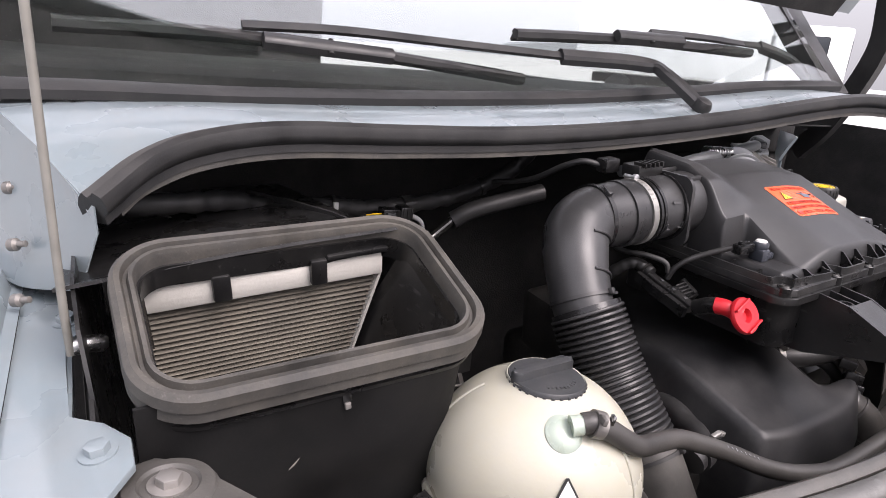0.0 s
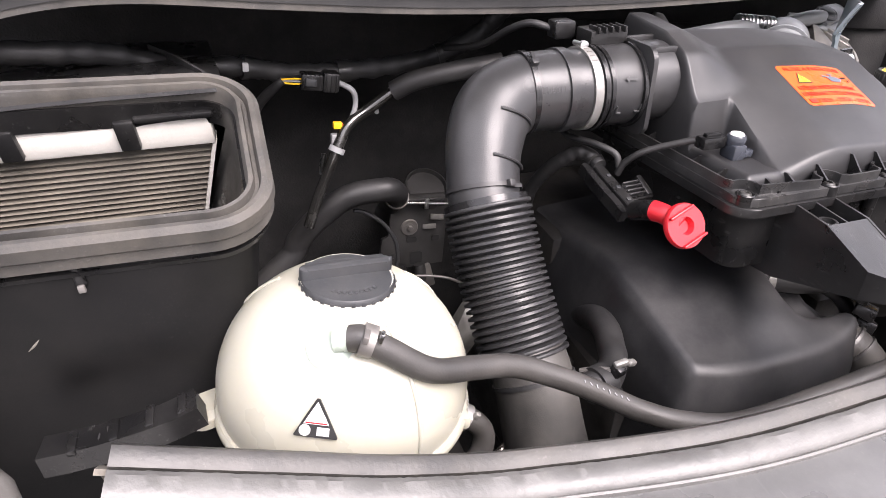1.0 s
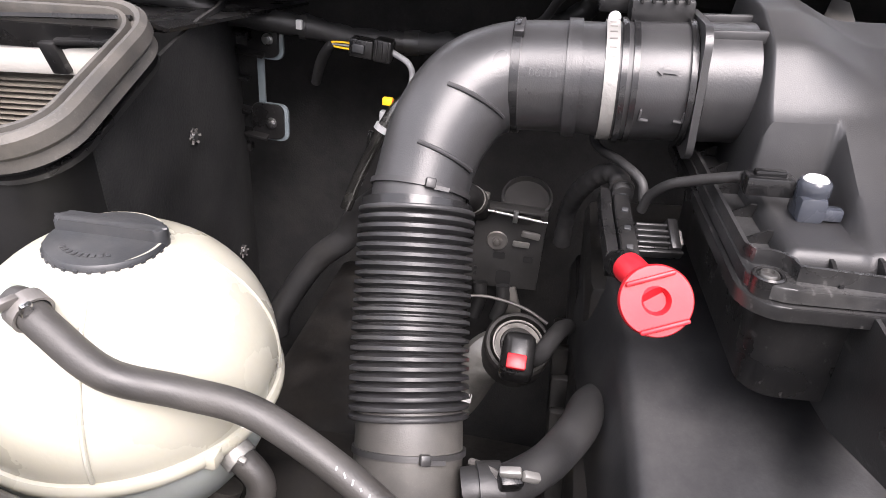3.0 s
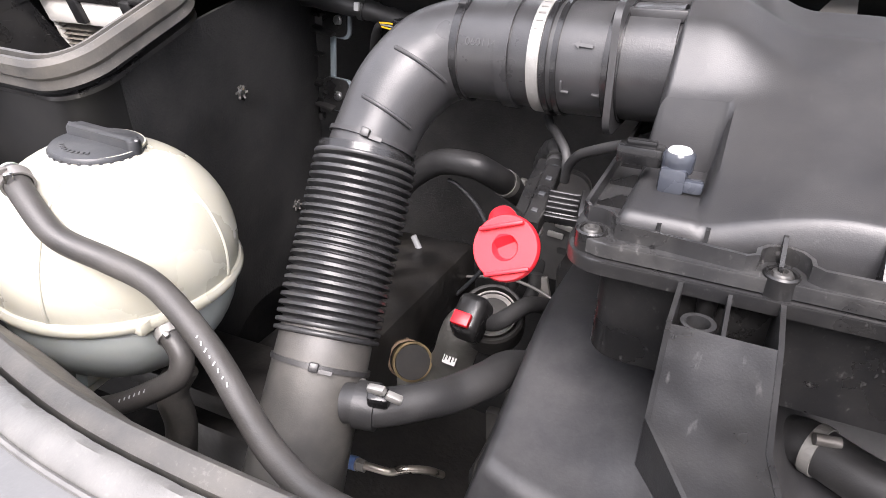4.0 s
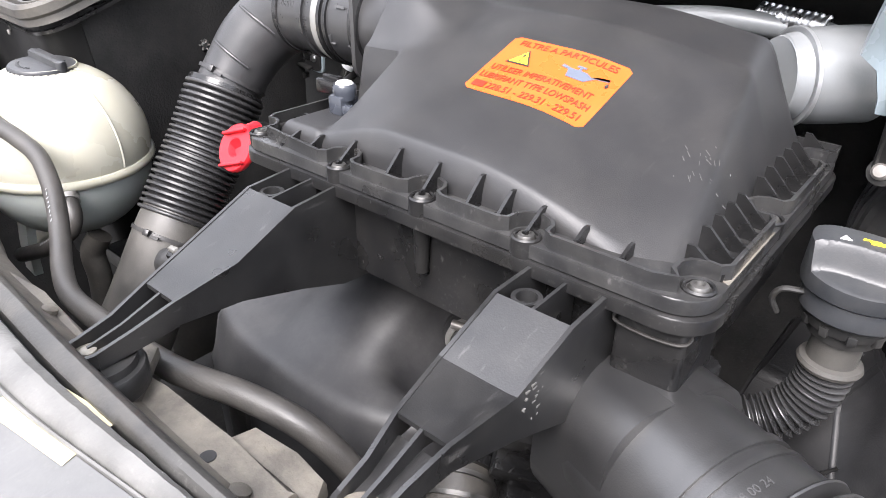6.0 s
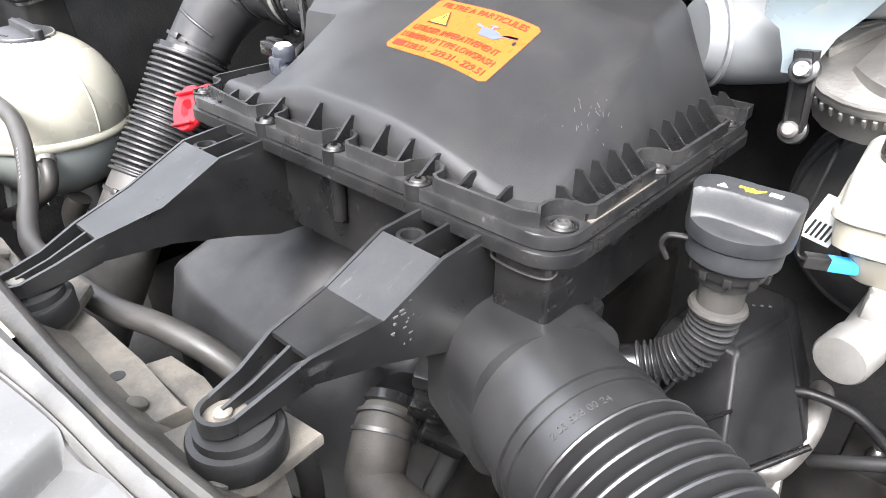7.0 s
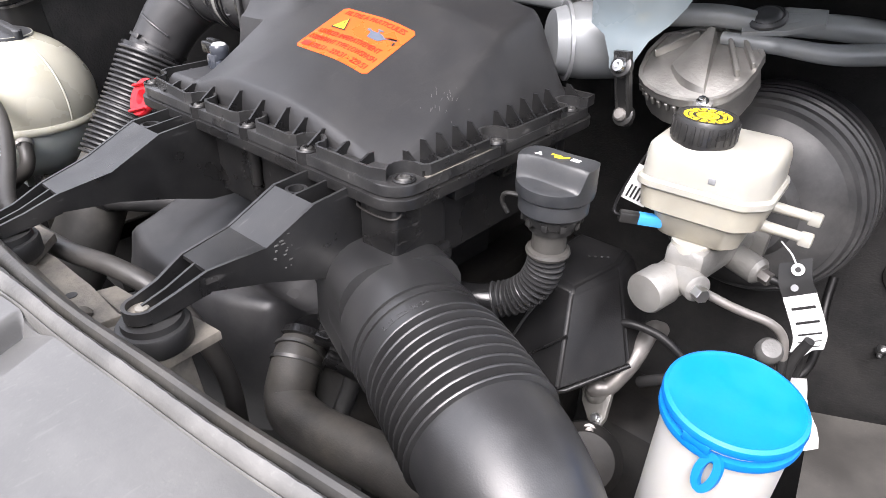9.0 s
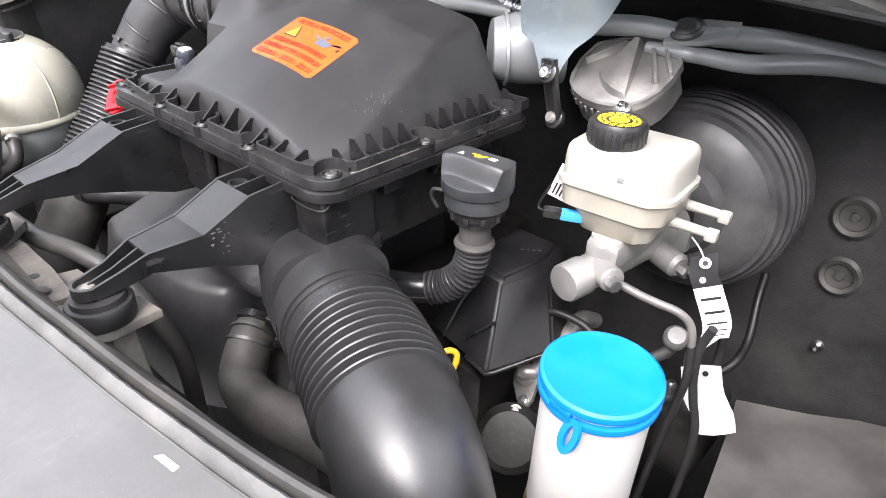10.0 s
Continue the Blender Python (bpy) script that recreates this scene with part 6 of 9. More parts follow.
bm = bmesh.new()
nu, nv = 56, 48
out_c = []
for i in range(nu + 1):
    u = i / nu
    row = []
    for j in range(nv + 1):
        v = j / nv
        xl = 0.668 - 0.012 * v
        xr = 0.945 + 0.02 * v
        yf = 0.322 + 0.03 * (2 * abs(u - 0.45)) ** 3
        x = xl + (xr - xl) * u
        y = yf + (0.66 - yf) * v
        d = min(u * (xr - xl), (1 - u) * (xr - xl), v * (0.66 - yf))
        fall = 0.055 * (1 - smooth01(0.0, 0.022, d)) ** 2
        row.append(bm.verts.new(P(x, y, cover_top(x, y) - fall)))
    out_c.append(row)
for i in range(nu):
    for j in range(nv):
        bm.faces.new((out_c[i][j], out_c[i + 1][j], out_c[i + 1][j + 1], out_c[i][j + 1]))
rim = [r[0] for r in out_c] + [c for c in out_c[-1][1:]]
rim = [out_c[0][j] for j in range(nv, 0, -1)] + rim
lowr = [bm.verts.new(v.co + Vector((0, 0.004, -0.10))) for v in rim]
for k in range(len(rim) - 1):
    bm.faces.new((rim[k], rim[k + 1], lowr[k + 1], lowr[k]))
part("shell", bm, M_COVER, cover, "", 70)
part("front_notch", block((0.745, 0.324, 0.885), (0.03, 0.012, 0.05), 0.004, CANT), M_DARK, cover)

CANT = LEVEL
bm = bmesh.new()
lobe = [P(0.862, 0.352, 0.957), P(0.893, 0.347, 0.957), P(0.903, 0.351, 0.925), P(0.928, 0.371, 0.915), P(0.9555, 0.4105, 0.947), P(0.9225, 0.431, 0.957), P(0.880, 0.432, 0.966)]
top_l = [bm.verts.new(q) for q in lobe]
low_l = [bm.verts.new(q + Vector((-0.004, 0.006, -0.070))) for q in lobe]
hub = bm.verts.new(P(0.906, 0.392, 0.957))
for k in range(7):
    bm.faces.new((top_l[k], top_l[(k + 1) % 7], hub))
    bm.faces.new((top_l[(k + 1) % 7], top_l[k], low_l[k], low_l[(k + 1) % 7]))
bmesh.ops.bevel(bm, geom=bm.edges[:], offset=0.003, segments=2, affect="EDGES", clamp_overlap=True)
part("side_lobe", bm, M_COVER, cover, "", 60)
part("boot_neck", lathe([(0.062, -0.030), (0.047, -0.020), (0.040, -0.012), (0.0375, -0.004), (0.033, 0.000), (0.026, 0.000), (0.024, 0.004)], 40, axis(P(0.866, 0.476, 0.984), (0.87, -0.48, 0.12))), M_COVER, cover)
breather = thing("breather_hose", P(0.92, 0.43, 0.93), "brown-black rubber breather hose with steel clamp", "hose")
bp_ = PP([(0.874, 0.472, 0.9875), (0.8855, 0.466, 0.992), (0.894, 0.461, 0.995), (0.927, 0.4425, 0.997), (0.960, 0.430, 1.003), (0.982, 0.4225, 1.010), (1.02, 0.42, 1.015)])
part("boot", tube(PP([(0.862, 0.478, 0.982), (0.880, 0.469, 0.990)]), [0.0265, 0.0225], 28), M_COVER, breather, "dark boot on the cover")
part("hose", tube(bp_, 0.0170, 22, 8), M_RUBBER, breather)
part("worm_clamp", band(bp_[2].lerp(bp_[3], 0.1), bp_[3] - bp_[1], 0.0173, 0.008, 0.0012), M_ALU, breather, "bright worm-drive clamp")
part("clamp_screw", lathe([(0.004, -0.008), (0.004, 0.008), (0, 0.009)], 12, axis(bp_[2].lerp(bp_[3], 0.1) + Vector((0.0, -0.010, 0.0175)), (1, 0.3, 0))), M_DULL, breather)

solo("thermostat_outlet", tube(PP([(0.962, 0.381, 0.944), (0.955, 0.392, 0.944), (0.948, 0.41, 0.935), (0.94, 0.44, 0.915)]), [0.0225, 0.0235, 0.0235, 0.023], 28), M_BOXBLACK, "dull black outlet elbow feeding the radiator hose", "outlet")
radh = thing("radiator_hose", P(1.03, 0.345, 0.88), "thick brown-black radiator hose with dull clamp ring", "hose")
rp = PP([(0.9590, 0.3890, 0.9440), (0.9670, 0.3760, 0.9390), (0.9755, 0.3630, 0.9290), (0.984, 0.352, 0.9145), (1.003, 0.3455, 0.9110), (1.036, 0.3446, 0.9150), (1.075, 0.348, 0.925), (1.115, 0.352, 0.935), (1.166, 0.353, 0.952), (1.22, 0.352, 0.965)])
part("hose", tube(rp, 0.0240, 30, 8), M_DUSTHOSE, radh)
part("quick_connector", band(rp[0], rp[1] - rp[0], 0.0238, 0.008, 0.0050), M_HOSE, radh, "black quick connector")
part("clamp_ring", band(rp[1].lerp(rp[0], 0.25), rp[1] - rp[0], 0.0240, 0.0035, 0.0030), M_SCREW, radh, "dull steel clamp ring")
part("clamp_ring", band(rp[1].lerp(rp[2], 0.30), rp[2] - rp[1], 0.0240, 0.0035, 0.0022), M_SCREW, radh, "dull steel clamp ring")

CANT = SEAT_OIL
# ---- oil filler ----
oil = thing("oil_filler", P(1.135, 0.506, 0.95), "dark grey oil filler cap on a ribbed black neck", "oil filler")
OM = CANT @ pose(1.1345, 0.5065, 0)


def cap_top(x, y):
    """Height of the cap's top: a waved grip standing over a lower ledge."""
    c, s = math.cos(radians(13)), math.sin(radians(13))
    u, v = x * c + y * s, -x * s + y * c
    wave = 0.0030 * math.sin(u / 0.031 * 2.6)
    grip = smooth01(-0.0175, -0.0105, v + wave) * (1 - smooth01(0.0105, 0.0175, v + wave))
    r = math.hypot(x, y) / 0.0308
    return 1.1255 + 0.0150 * grip - 0.0022 * r ** 8 - 0.0022 * (1 - grip) * max(0.0, -v) / 0.03


bm = bmesh.new()
rings = [[bm.verts.new(OM @ Vector((r * math.cos(2 * math.pi * k / 120), r * math.sin(2 * math.pi * k / 120), z))) for k in range(120)] for r, z in ((0.0280, 1.110), (0.0305, 1.112), (0.0311, 1.116))]
for r in [0.0308, 0.0304] + [0.0298 - 0.0009 * k for k in range(33)]:
    rings.append([bm.verts.new(OM @ Vector((r * math.cos(2 * math.pi * k / 120), r * math.sin(2 * math.pi * k / 120), cap_top(r * math.cos(2 * math.pi * k / 120), r * math.sin(2 * math.pi * k / 120))))) for k in range(120)])
for a, b in zip(rings, rings[1:]):
    for k in range(120):
        bm.faces.new((a[k], a[(k + 1) % 120], b[(k + 1) % 120], b[k]))
bm.faces.new(rings[-1])
bm.faces.new(rings[0][::-1])
ocap = part("cap", bm, M_CAP, oil, "dark grey cap with printed oil symbol")
part("oil_symbol", prism([(-0.006, 0.002), (-0.003, 0.002), (-0.002, -0.002), (0.004, -0.002), (0.009, 0.002), (0.009, 0.003), (0.004, 0.001), (0.002, 0.003), (-0.002, 0.003), (-0.005, 0.004)], 1.1404, 1.1409, 0, OM @ pose(0.0, -0.002, 0, 0, 0, 12)), M_INKYELLOW, ocap)
part("warning_symbol", prism([(-0.003, -0.0025), (0.003, -0.0025), (0, 0.003)], 1.1404, 1.1409, 0, OM @ pose(-0.014, -0.005, 0, 0, 0, 12)), M_PAPER, ocap)
part("book_symbol", block((0.014, 0.001, 1.1404), (0.007, 0.0045, 0.0010), 0, OM), M_PAPER, ocap)
part("cap_band", lathe([(0.0265, 1.0965), (0.0278, 1.098), (0.0278, 1.1095), (0.0270, 1.111)], 40, OM), M_CAP, ocap)
part("collar", lathe([(0.0150, 1.078), (0.0185, 1.080), (0.0192, 1.086), (0.0225, 1.088), (0.0235, 1.092), (0.0235, 1.0975)], 36, OM), M_BLACKCAP, oil, "glossy black bayonet collar")
for k in range(10):
    part("collar_lug", block((0.0230, 0, 1.0895), (0.003, 0.005, 0.006), 0.0006, OM @ pose(0, 0, 0, 0, 0, 36 * k)), M_BLACKCAP, oil)
part("neck", tube(PP([(1.1345, 0.5065, 1.082), (1.1345, 0.5065, 1.054)]), 0.0145, 32), M_DUSTYDUCT, oil)
part("neck_ring", lathe([(0.0145, 1.0550), (0.0176, 1.0560), (0.0186, 1.0585), (0.0176, 1.0610), (0.0145, 1.0620)], 36, OM), M_DUSTYDUCT, oil)
part("bellows", ribbed(PP([(1.1345, 0.5065, 1.058), (1.1335, 0.5055, 1.042), (1.128, 0.501, 1.024), (1.115, 0.494, 1.010), (1.099, 0.485, 1.003)]), 0.0166, 0.0122, 0.0050, 32, 0.15), M_DUCT, oil, "ribbed black bend")
part("side_pipe", tube(PP([(1.100, 0.4855, 1.003), (1.08, 0.474, 1.001), (1.04, 0.46, 0.998)]), 0.0150, 28), M_HOSE, oil)
part("wire_hook", tube(PP([(1.112, 0.494, 1.105), (1.100, 0.490, 1.104), (1.096, 0.492, 1.095), (1.10, 0.495, 1.085)]), 0.002, 8), M_BLACKCAP, oil)

CANT = LEVEL
# black box below the filler
bx = thing("black_sensor_box", P(1.16, 0.57, 0.93), "black plastic box with slanted lid below the oil filler", "plastic box")
bm = bmesh.new()
levels = ([(1.085, 0.520), (1.1805, 0.500), (1.216, 0.556), (1.190, 0.640), (1.085, 0.640)], (0.955, 0.965, 0.985, 0.985, 0.960)), ([(1.095, 0.548), (1.154, 0.541), (1.171, 0.594), (1.160, 0.640), (1.095, 0.640)], (1.030, 1.036, 1.044, 1.040, 1.036)), ([(1.098, 0.560), (1.150, 0.550), (1.163, 0.600), (1.153, 0.634), (1.100, 0.636)], (1.036, 1.041, 1.050, 1.046, 1.040))
rings = [[bm.verts.new(P(x, y, z)) for (x, y), z in zip(pts, zs)] for pts, zs in levels]
for a, b in zip(rings, rings[1:]):
    for k in range(5):
        bm.faces.new((a[k], a[(k + 1) % 5], b[(k + 1) % 5], b[k]))
bm.faces.new(rings[-1])
bm.faces.new(rings[0][::-1])
bmesh.ops.bevel(bm, geom=bm.edges[:], offset=0.004, segments=3, affect="EDGES", clamp_overlap=True)
part("body", bm, M_BOXBLACK, bx)
part("tray_lip", tube(PP([(1.150, 0.5065, 0.963), (1.1815, 0.4990, 0.966), (1.186, 0.504, 0.968), (1.217, 0.555, 0.987)]), 0.0024, 10, smooth=False), M_PLASTIC, bx)
for k in range(4):
    part("print_mark", block((0, 0, 0), (0.0022, 0.0018, 0.0005), 0, axis(P(1.135 + 0.005 * k, 0.5965 + 0.003 * k, 1.0455 + 0.0008 * k), (-0.15, -0.2, 0.95))), M_STAMP, bx)
part("seam_ridge", tube([P(1.1385, 0.5145, 0.9740), P(1.1545, 0.5175, 0.9930), P(1.1680, 0.5215, 1.0095)], 0.0013, 8), M_PLASTIC, bx)
solo("wire_stay", tube([P(1.1060, 0.519, 0.955), P(1.1180, 0.518, 0.9885), P(1.1270, 0.5175, 1.0125), P(1.1350, 0.520, 1.0305)], 0.0015, 8), M_CAP, "thin dark wire stay beside the plastic box", "wire stay")

# coolant pipe with flange
pipe = thing("steel_coolant_pipe", P(1.20, 0.555, 0.92), "bright bent steel pipe with a bolted flange", "pipe")
fl_m = axis(P(1.1955, 0.547, 0.9475), (-0.30, -0.65, 0.62)) @ pose(0, 0, 0, 0, 0, 55) @ Matrix.Scale(0.82, 4)
part("tube", tube([fl_m @ Vector((0, 0, -0.012)), fl_m @ Vector((0.002, 0, 0.004)), P(1.2035, 0.5515, 0.9535), P(1.2080, 0.561, 0.9640), P(1.2105, 0.575, 0.9745), P(1.2095, 0.592, 0.9840), P(1.205, 0.62, 0.985), P(1.20, 0.66, 0.96)], 0.0086, 24), M_DULL, pipe)
part("flange_ring", lathe([(0.008, 0.004), (0.011, 0.004), (0.0135, 0.002), (0.0165, -0.002), (0.0165, -0.004)], 28, fl_m), M_CAST, pipe)
part("flange", prism([(-0.019, 0.006), (-0.012, 0.018), (0.006, 0.020), (0.018, 0.010), (0.018, -0.008), (0.008, -0.034), (0.0, -0.042), (-0.009, -0.040), (-0.014, -0.030), (-0.020, -0.008)], -0.007, -0.002, 0.001, fl_m), M_CAST, pipe)
part("bolt", hex_head(fl_m @ pose(-0.003, -0.033, -0.002), 0.005, 0.004, 0.007), M_STEEL, pipe)

CANT = SEAT_BRAKE
# ---- brake master cylinder, reservoir and booster ----
booster = thing("brake_booster", P(1.215, 0.77, 0.92), "round black pressed-steel brake booster on the bulkhead", "brake booster")
bmx = axis(P(1.207, 0.90, 1.026), P(0, -1, 0.02) - P(0, 0, 0))
part("shell", lathe([(0.10, 0.0), (0.112, 0.02), (0.117, 0.04), (0.117, 0.062), (0.1135, 0.066), (0.117, 0.070), (0.117, 0.078), (0.1130, 0.081), (0.1165, 0.084), (0.1165, 0.090), (0.1115, 0.0925), (0.1145, 0.0955), (0.1140, 0.101), (0.1085, 0.1030), (0.1110, 0.1065), (0.1095, 0.112), (0.1040, 0.1135), (0.1060, 0.117), (0.1030, 0.122), (0.0960, 0.1235), (0.0970, 0.1265), (0.0900, 0.131), (0.078, 0.137), (0.058, 0.141), (0.050, 0.153), (0.03, 0.158), (0, 0.158)], 72, bmx), M_BOOSTER, booster)
part("neck", lathe([(0.030, 0.15), (0.030, 0.19), (0, 0.19)], 32, bmx), M_DARK, booster)

brake = thing("brake_master_cylinder", P(1.215, 0.62, 0.99), "cast aluminium brake master cylinder below its reservoir", "brake cylinder")
part("barrel", tube(PP([(1.208, 0.570, 1.026), (1.212, 0.60, 1.027), (1.218, 0.66, 1.030), (1.222, 0.72, 1.032)]), [0.0165, 0.018, 0.021, 0.024], 32), M_ALU, brake)
part("end_cap", lathe([(0.0185, 0.0), (0.0185, 0.022), (0.0170, 0.0245), (0.010, 0.0255), (0, 0.0258)], 36, axis(P(1.208, 0.575, 1.026), (P(1.20, 0.555, 1.024) - P(1.21, 0.60, 1.027)))), M_ALU, brake, "cast round end cap")
part("outlet_boss", lathe([(0.012, -0.014), (0.012, 0.012), (0.009, 0.014), (0, 0.014)], 24, axis(P(1.228, 0.580, 1.034), (0.8, -0.5, 0.1))), M_ALU, brake)
part("outlet_boss", lathe([(0.013, -0.014), (0.013, 0.014), (0.009, 0.018), (0, 0.018)], 24, axis(P(1.248, 0.665, 1.022), (0.9, -0.3, 0.0))), M_ALU, brake)
part("lower_body", block((1.218, 0.625, 1.045), (0.034, 0.085, 0.03), 0.006, CANT), M_ALU, brake)
part("flange", prism([(-0.035, -0.012), (0.0, -0.028), (0.035, -0.012), (0.035, 0.012), (0, 0.028), (-0.035, 0.012)], -0.004, 0.004, 0.001, axis(P(1.22, 0.70, 1.031), (0, -1, 0.0))), M_ALU, brake)
part("union_nut", hex_head(axis(P(1.236, 0.572, 1.034), (0.8, -0.5, 0.1)), 0.0065, 0.011, 0.007), M_STEEL, brake)
part("union_nut", hex_head(axis(P(1.262, 0.66, 1.020), (0.9, -0.3, 0.0)), 0.0065, 0.011, 0.007), M_DULL, brake)
part("brake_pipe", tube([P(1.240, 0.571, 1.035), Vector((1.2513, 0.592, 1.0660)), Vector((1.268, 0.600, 1.0600)), Vector((1.2808, 0.607, 1.0560)), Vector((1.298, 0.615, 1.0520)), Vector((1.3097, 0.620, 1.0425)), Vector((1.3160, 0.6205, 1.0260)), Vector((1.319, 0.621, 1.000))], 0.0040, 12), M_DULL, brake, "bent steel brake pipe")
part("brake_pipe", tube(PP([(1.270, 0.658, 1.020), (1.29, 0.66, 1.015), (1.31, 0.67, 0.99), (1.315, 0.68, 0.94), (1.31, 0.68, 0.86)]), 0.0042, 12), M_RUBBER, brake)

res = thing("brake_fluid_reservoir", P(1.215, 0.62, 1.05), "cream plastic brake fluid reservoir with ledge and grime below", "fluid reservoir")
rm = CANT @ pose(1.2150, 0.6185, 0, 0, 0, 4)
upper = [(-0.0485, -0.030), (-0.0465, -0.0345), (-0.040, -0.0385), (-0.034, -0.0395), (0.028, -0.0395), (0.034, -0.0380), (0.0455, -0.0265), (0.0485, -0.020), (0.0485, 0.030), (0.0465, 0.0385), (0.040, 0.044), (-0.040, 0.044), (-0.0465, 0.0385), (-0.0485, 0.030)]


def loft(levels, m, cap=True):
    bm = bmesh.new()
    rings = [[bm.verts.new(m @ Vector((x * s[0] + o[0], y * s[1] + o[1], z))) for x, y in base] for base, z, s, o in levels]
    for a, b in zip(rings, rings[1:]):
        for k in range(len(a)):
            bm.faces.new((a[k], a[(k + 1) % len(a)], b[(k + 1) % len(b)], b[k]))
    if cap:
        bm.faces.new(rings[0][::-1])
        bm.faces.new(rings[-1])
    return bm


part("upper_half", loft([(upper, 1.112, (1, 1), (0, 0)), (upper, 1.134, (0.985, 0.985), (0, 0)), (upper, 1.1395, (0.965, 0.965), (0, 0)), (upper, 1.1430, (0.92, 0.92), (0, 0)), (upper, 1.1445, (0.85, 0.85), (0, 0)), (upper, 1.1450, (0.5, 0.5), (0, 0))], rm), M_CREAM, res)
part("ledge", loft([(upper, 1.106, (1.03, 1.03), (0, 0)), (upper, 1.1075, (1.06, 1.06), (0, 0)), (upper, 1.1125, (1.06, 1.06), (0, 0)), (upper, 1.1145, (1.02, 1.02), (0, 0))], rm), M_CREAM, res)
part("lower_half", loft([(upper, 1.084, (0.86, 0.86), (0.002, 0.0)), (upper, 1.0865, (0.95, 0.95), (0, 0)), (upper, 1.107, (1.0, 1.0), (0, 0))], rm), M_YELLOWED, res, "yellowed lower half")
part("sump", loft([(upper, 1.060, (0.58, 0.66), (0.002, 0.004)), (upper, 1.063, (0.66, 0.74), (0.002, 0.003)), (upper, 1.085, (0.76, 0.84), (0.001, 0.0))], rm), M_YELLOWED, res)
part("cap_neck", lathe([(0.022, 1.138), (0.022, 1.147)], 36, CANT @ pose(1.203, 0.606, 0)), M_CREAM, res)
part("foot", lathe([(0.016, 1.035), (0.016, 1.062)], 24, rm @ pose(0.0, -0.02, 0)), M_CREAM, res)
part("foot", lathe([(0.016, 1.035), (0.016, 1.062)], 24, rm @ pose(0.004, 0.025, 0)), M_CREAM, res)
part("moulded_mark", block((0.008, -0.0392, 1.124), (0.0055, 0.0012, 0.005), 0.0006, rm), M_LEAD, res)
for y, z in ((0.040, 1.084), (0.008, 1.079)):
    nip = part("nipple", tube([rm @ Vector((0.038, y, z)), rm @ Vector((0.066, y + 0.002, z - 0.001)), rm @ Vector((0.078, y + 0.004, z - 0.003))], [0.0055, 0.0045, 0.0045], 16, 4), M_CREAM, res, "cream hose nipple")
    part("plug", block((0.077, y + 0.004, z - 0.003), (0.0105, 0.0105, 0.0105), 0.002, rm), M_CREAM, nip)
cz = 1.1455
cm = CANT @ pose(1.2030, 0.606, 0)
rcap = part("screw_cap", lathe([(0.0215, cz - 0.004), (0.0240, cz - 0.002), (0.0245, cz + 0.004), (0.0245, cz + 0.016), (0.0225, cz + 0.0195), (0.0195, cz + 0.0195), (0.019, cz + 0.0185), (0, cz + 0.0185)], 48, cm), M_BLACKCAP, res, "black screw cap with yellow print")
for k in range(24):
    part("knurl", block((0.0245, 0, cz + 0.009), (0.0016, 0.003, 0.014), 0.0005, cm @ pose(0, 0, 0, 0, 0, 15 * k)), M_BLACKCAP, rcap)


def arc_band(r0, r1, a0, a1, z, m, n=8):
    return prism([(r1 * math.cos(radians(a0 + (a1 - a0) * k / n)), r1 * math.sin(radians(a0 + (a1 - a0) * k / n))) for k in range(n + 1)] +
                 [(r0 * math.cos(radians(a1 - (a1 - a0) * k / n)), r0 * math.sin(radians(a1 - (a1 - a0) * k / n))) for k in range(n + 1)], z, z + 0.0004, 0, m)


for r0, r1, n, gap in ((0.0150, 0.0180, 16, 7), (0.0112, 0.0138, 12, 9)):
    for k in range(n):
        part("printed_arc", arc_band(r0, r1, 360 / n * k, 360 / n * (k + 1) - gap, cz + 0.0186, cm, 3), M_INKYELLOW, rcap)
part("printed_ring", lathe([(0.0085, cz + 0.0186), (0.0085, cz + 0.0191), (0.0052, cz + 0.0191), (0.0052, cz + 0.0186)], 28, cm), M_INKYELLOW, rcap)
part("printed_dot", lathe([(0.0028, cz + 0.0186), (0.0028, cz + 0.0191), (0, cz + 0.0191)], 20, cm), M_INKYELLOW, rcap)

lev = thing("fluid_level_plug", P(1.165, 0.575, 1.07), "blue and black level sensor plug in the reservoir side", "plug")
way = (P(1.158, 0.569, 1.076) - P(1.190, 0.592, 1.072)).normalized()
lm = axis(P(1.190, 0.592, 1.072), way)
part("blue_clip", block((0, 0, 0.010), (0.0095, 0.010, 0.022), 0.002, lm), M_BLUECLIP, lev, "blue locking clip")
part("socket", block((0, 0, 0.028), (0.009, 0.010, 0.018), 0.002, lm), M_BLACKCAP, lev)
part("lead", tube([lm @ Vector((0, 0, 0.03)), lm @ Vector((0, 0.004, 0.042)), P(1.150, 0.60, 1.09), P(1.145, 0.66, 1.11), P(1.14, 0.72, 1.12)], 0.0014, 10), M_BOXBLACK, lev)
tagx = thing("barcode_tag", P(1.165, 0.60, 1.08), "small white paper tag with dark bars beside the reservoir", "paper tag")
part("paper", block((0, 0, 0), (0.022, 0.0008, 0.034), 0, CANT @ pose(1.164, 0.600, 1.094, 0, 18, 20)), M_PAPER, tagx)
for k in range(5):
    part("bar", block((-0.007 + 0.0035 * k, -0.0007, -0.008), (0.0016, 0.0006, 0.012), 0, CANT @ pose(1.164, 0.600, 1.094, 0, 18, 20)), M_INKBLACK, tagx)

CANT = LEVEL
tag = thing("hanging_paper_tag", P(1.31, 0.64, 1.0), "curled black and white paper tag tied to a nipple", "paper tag")
tp = PP([(1.2920, 0.654, 1.0940), (1.2985, 0.648, 1.0800), (1.3060, 0.646, 1.0700), (1.3250, 0.642, 1.0430), (1.3285, 0.640, 1.0270), (1.3170, 0.636, 1.0040)])


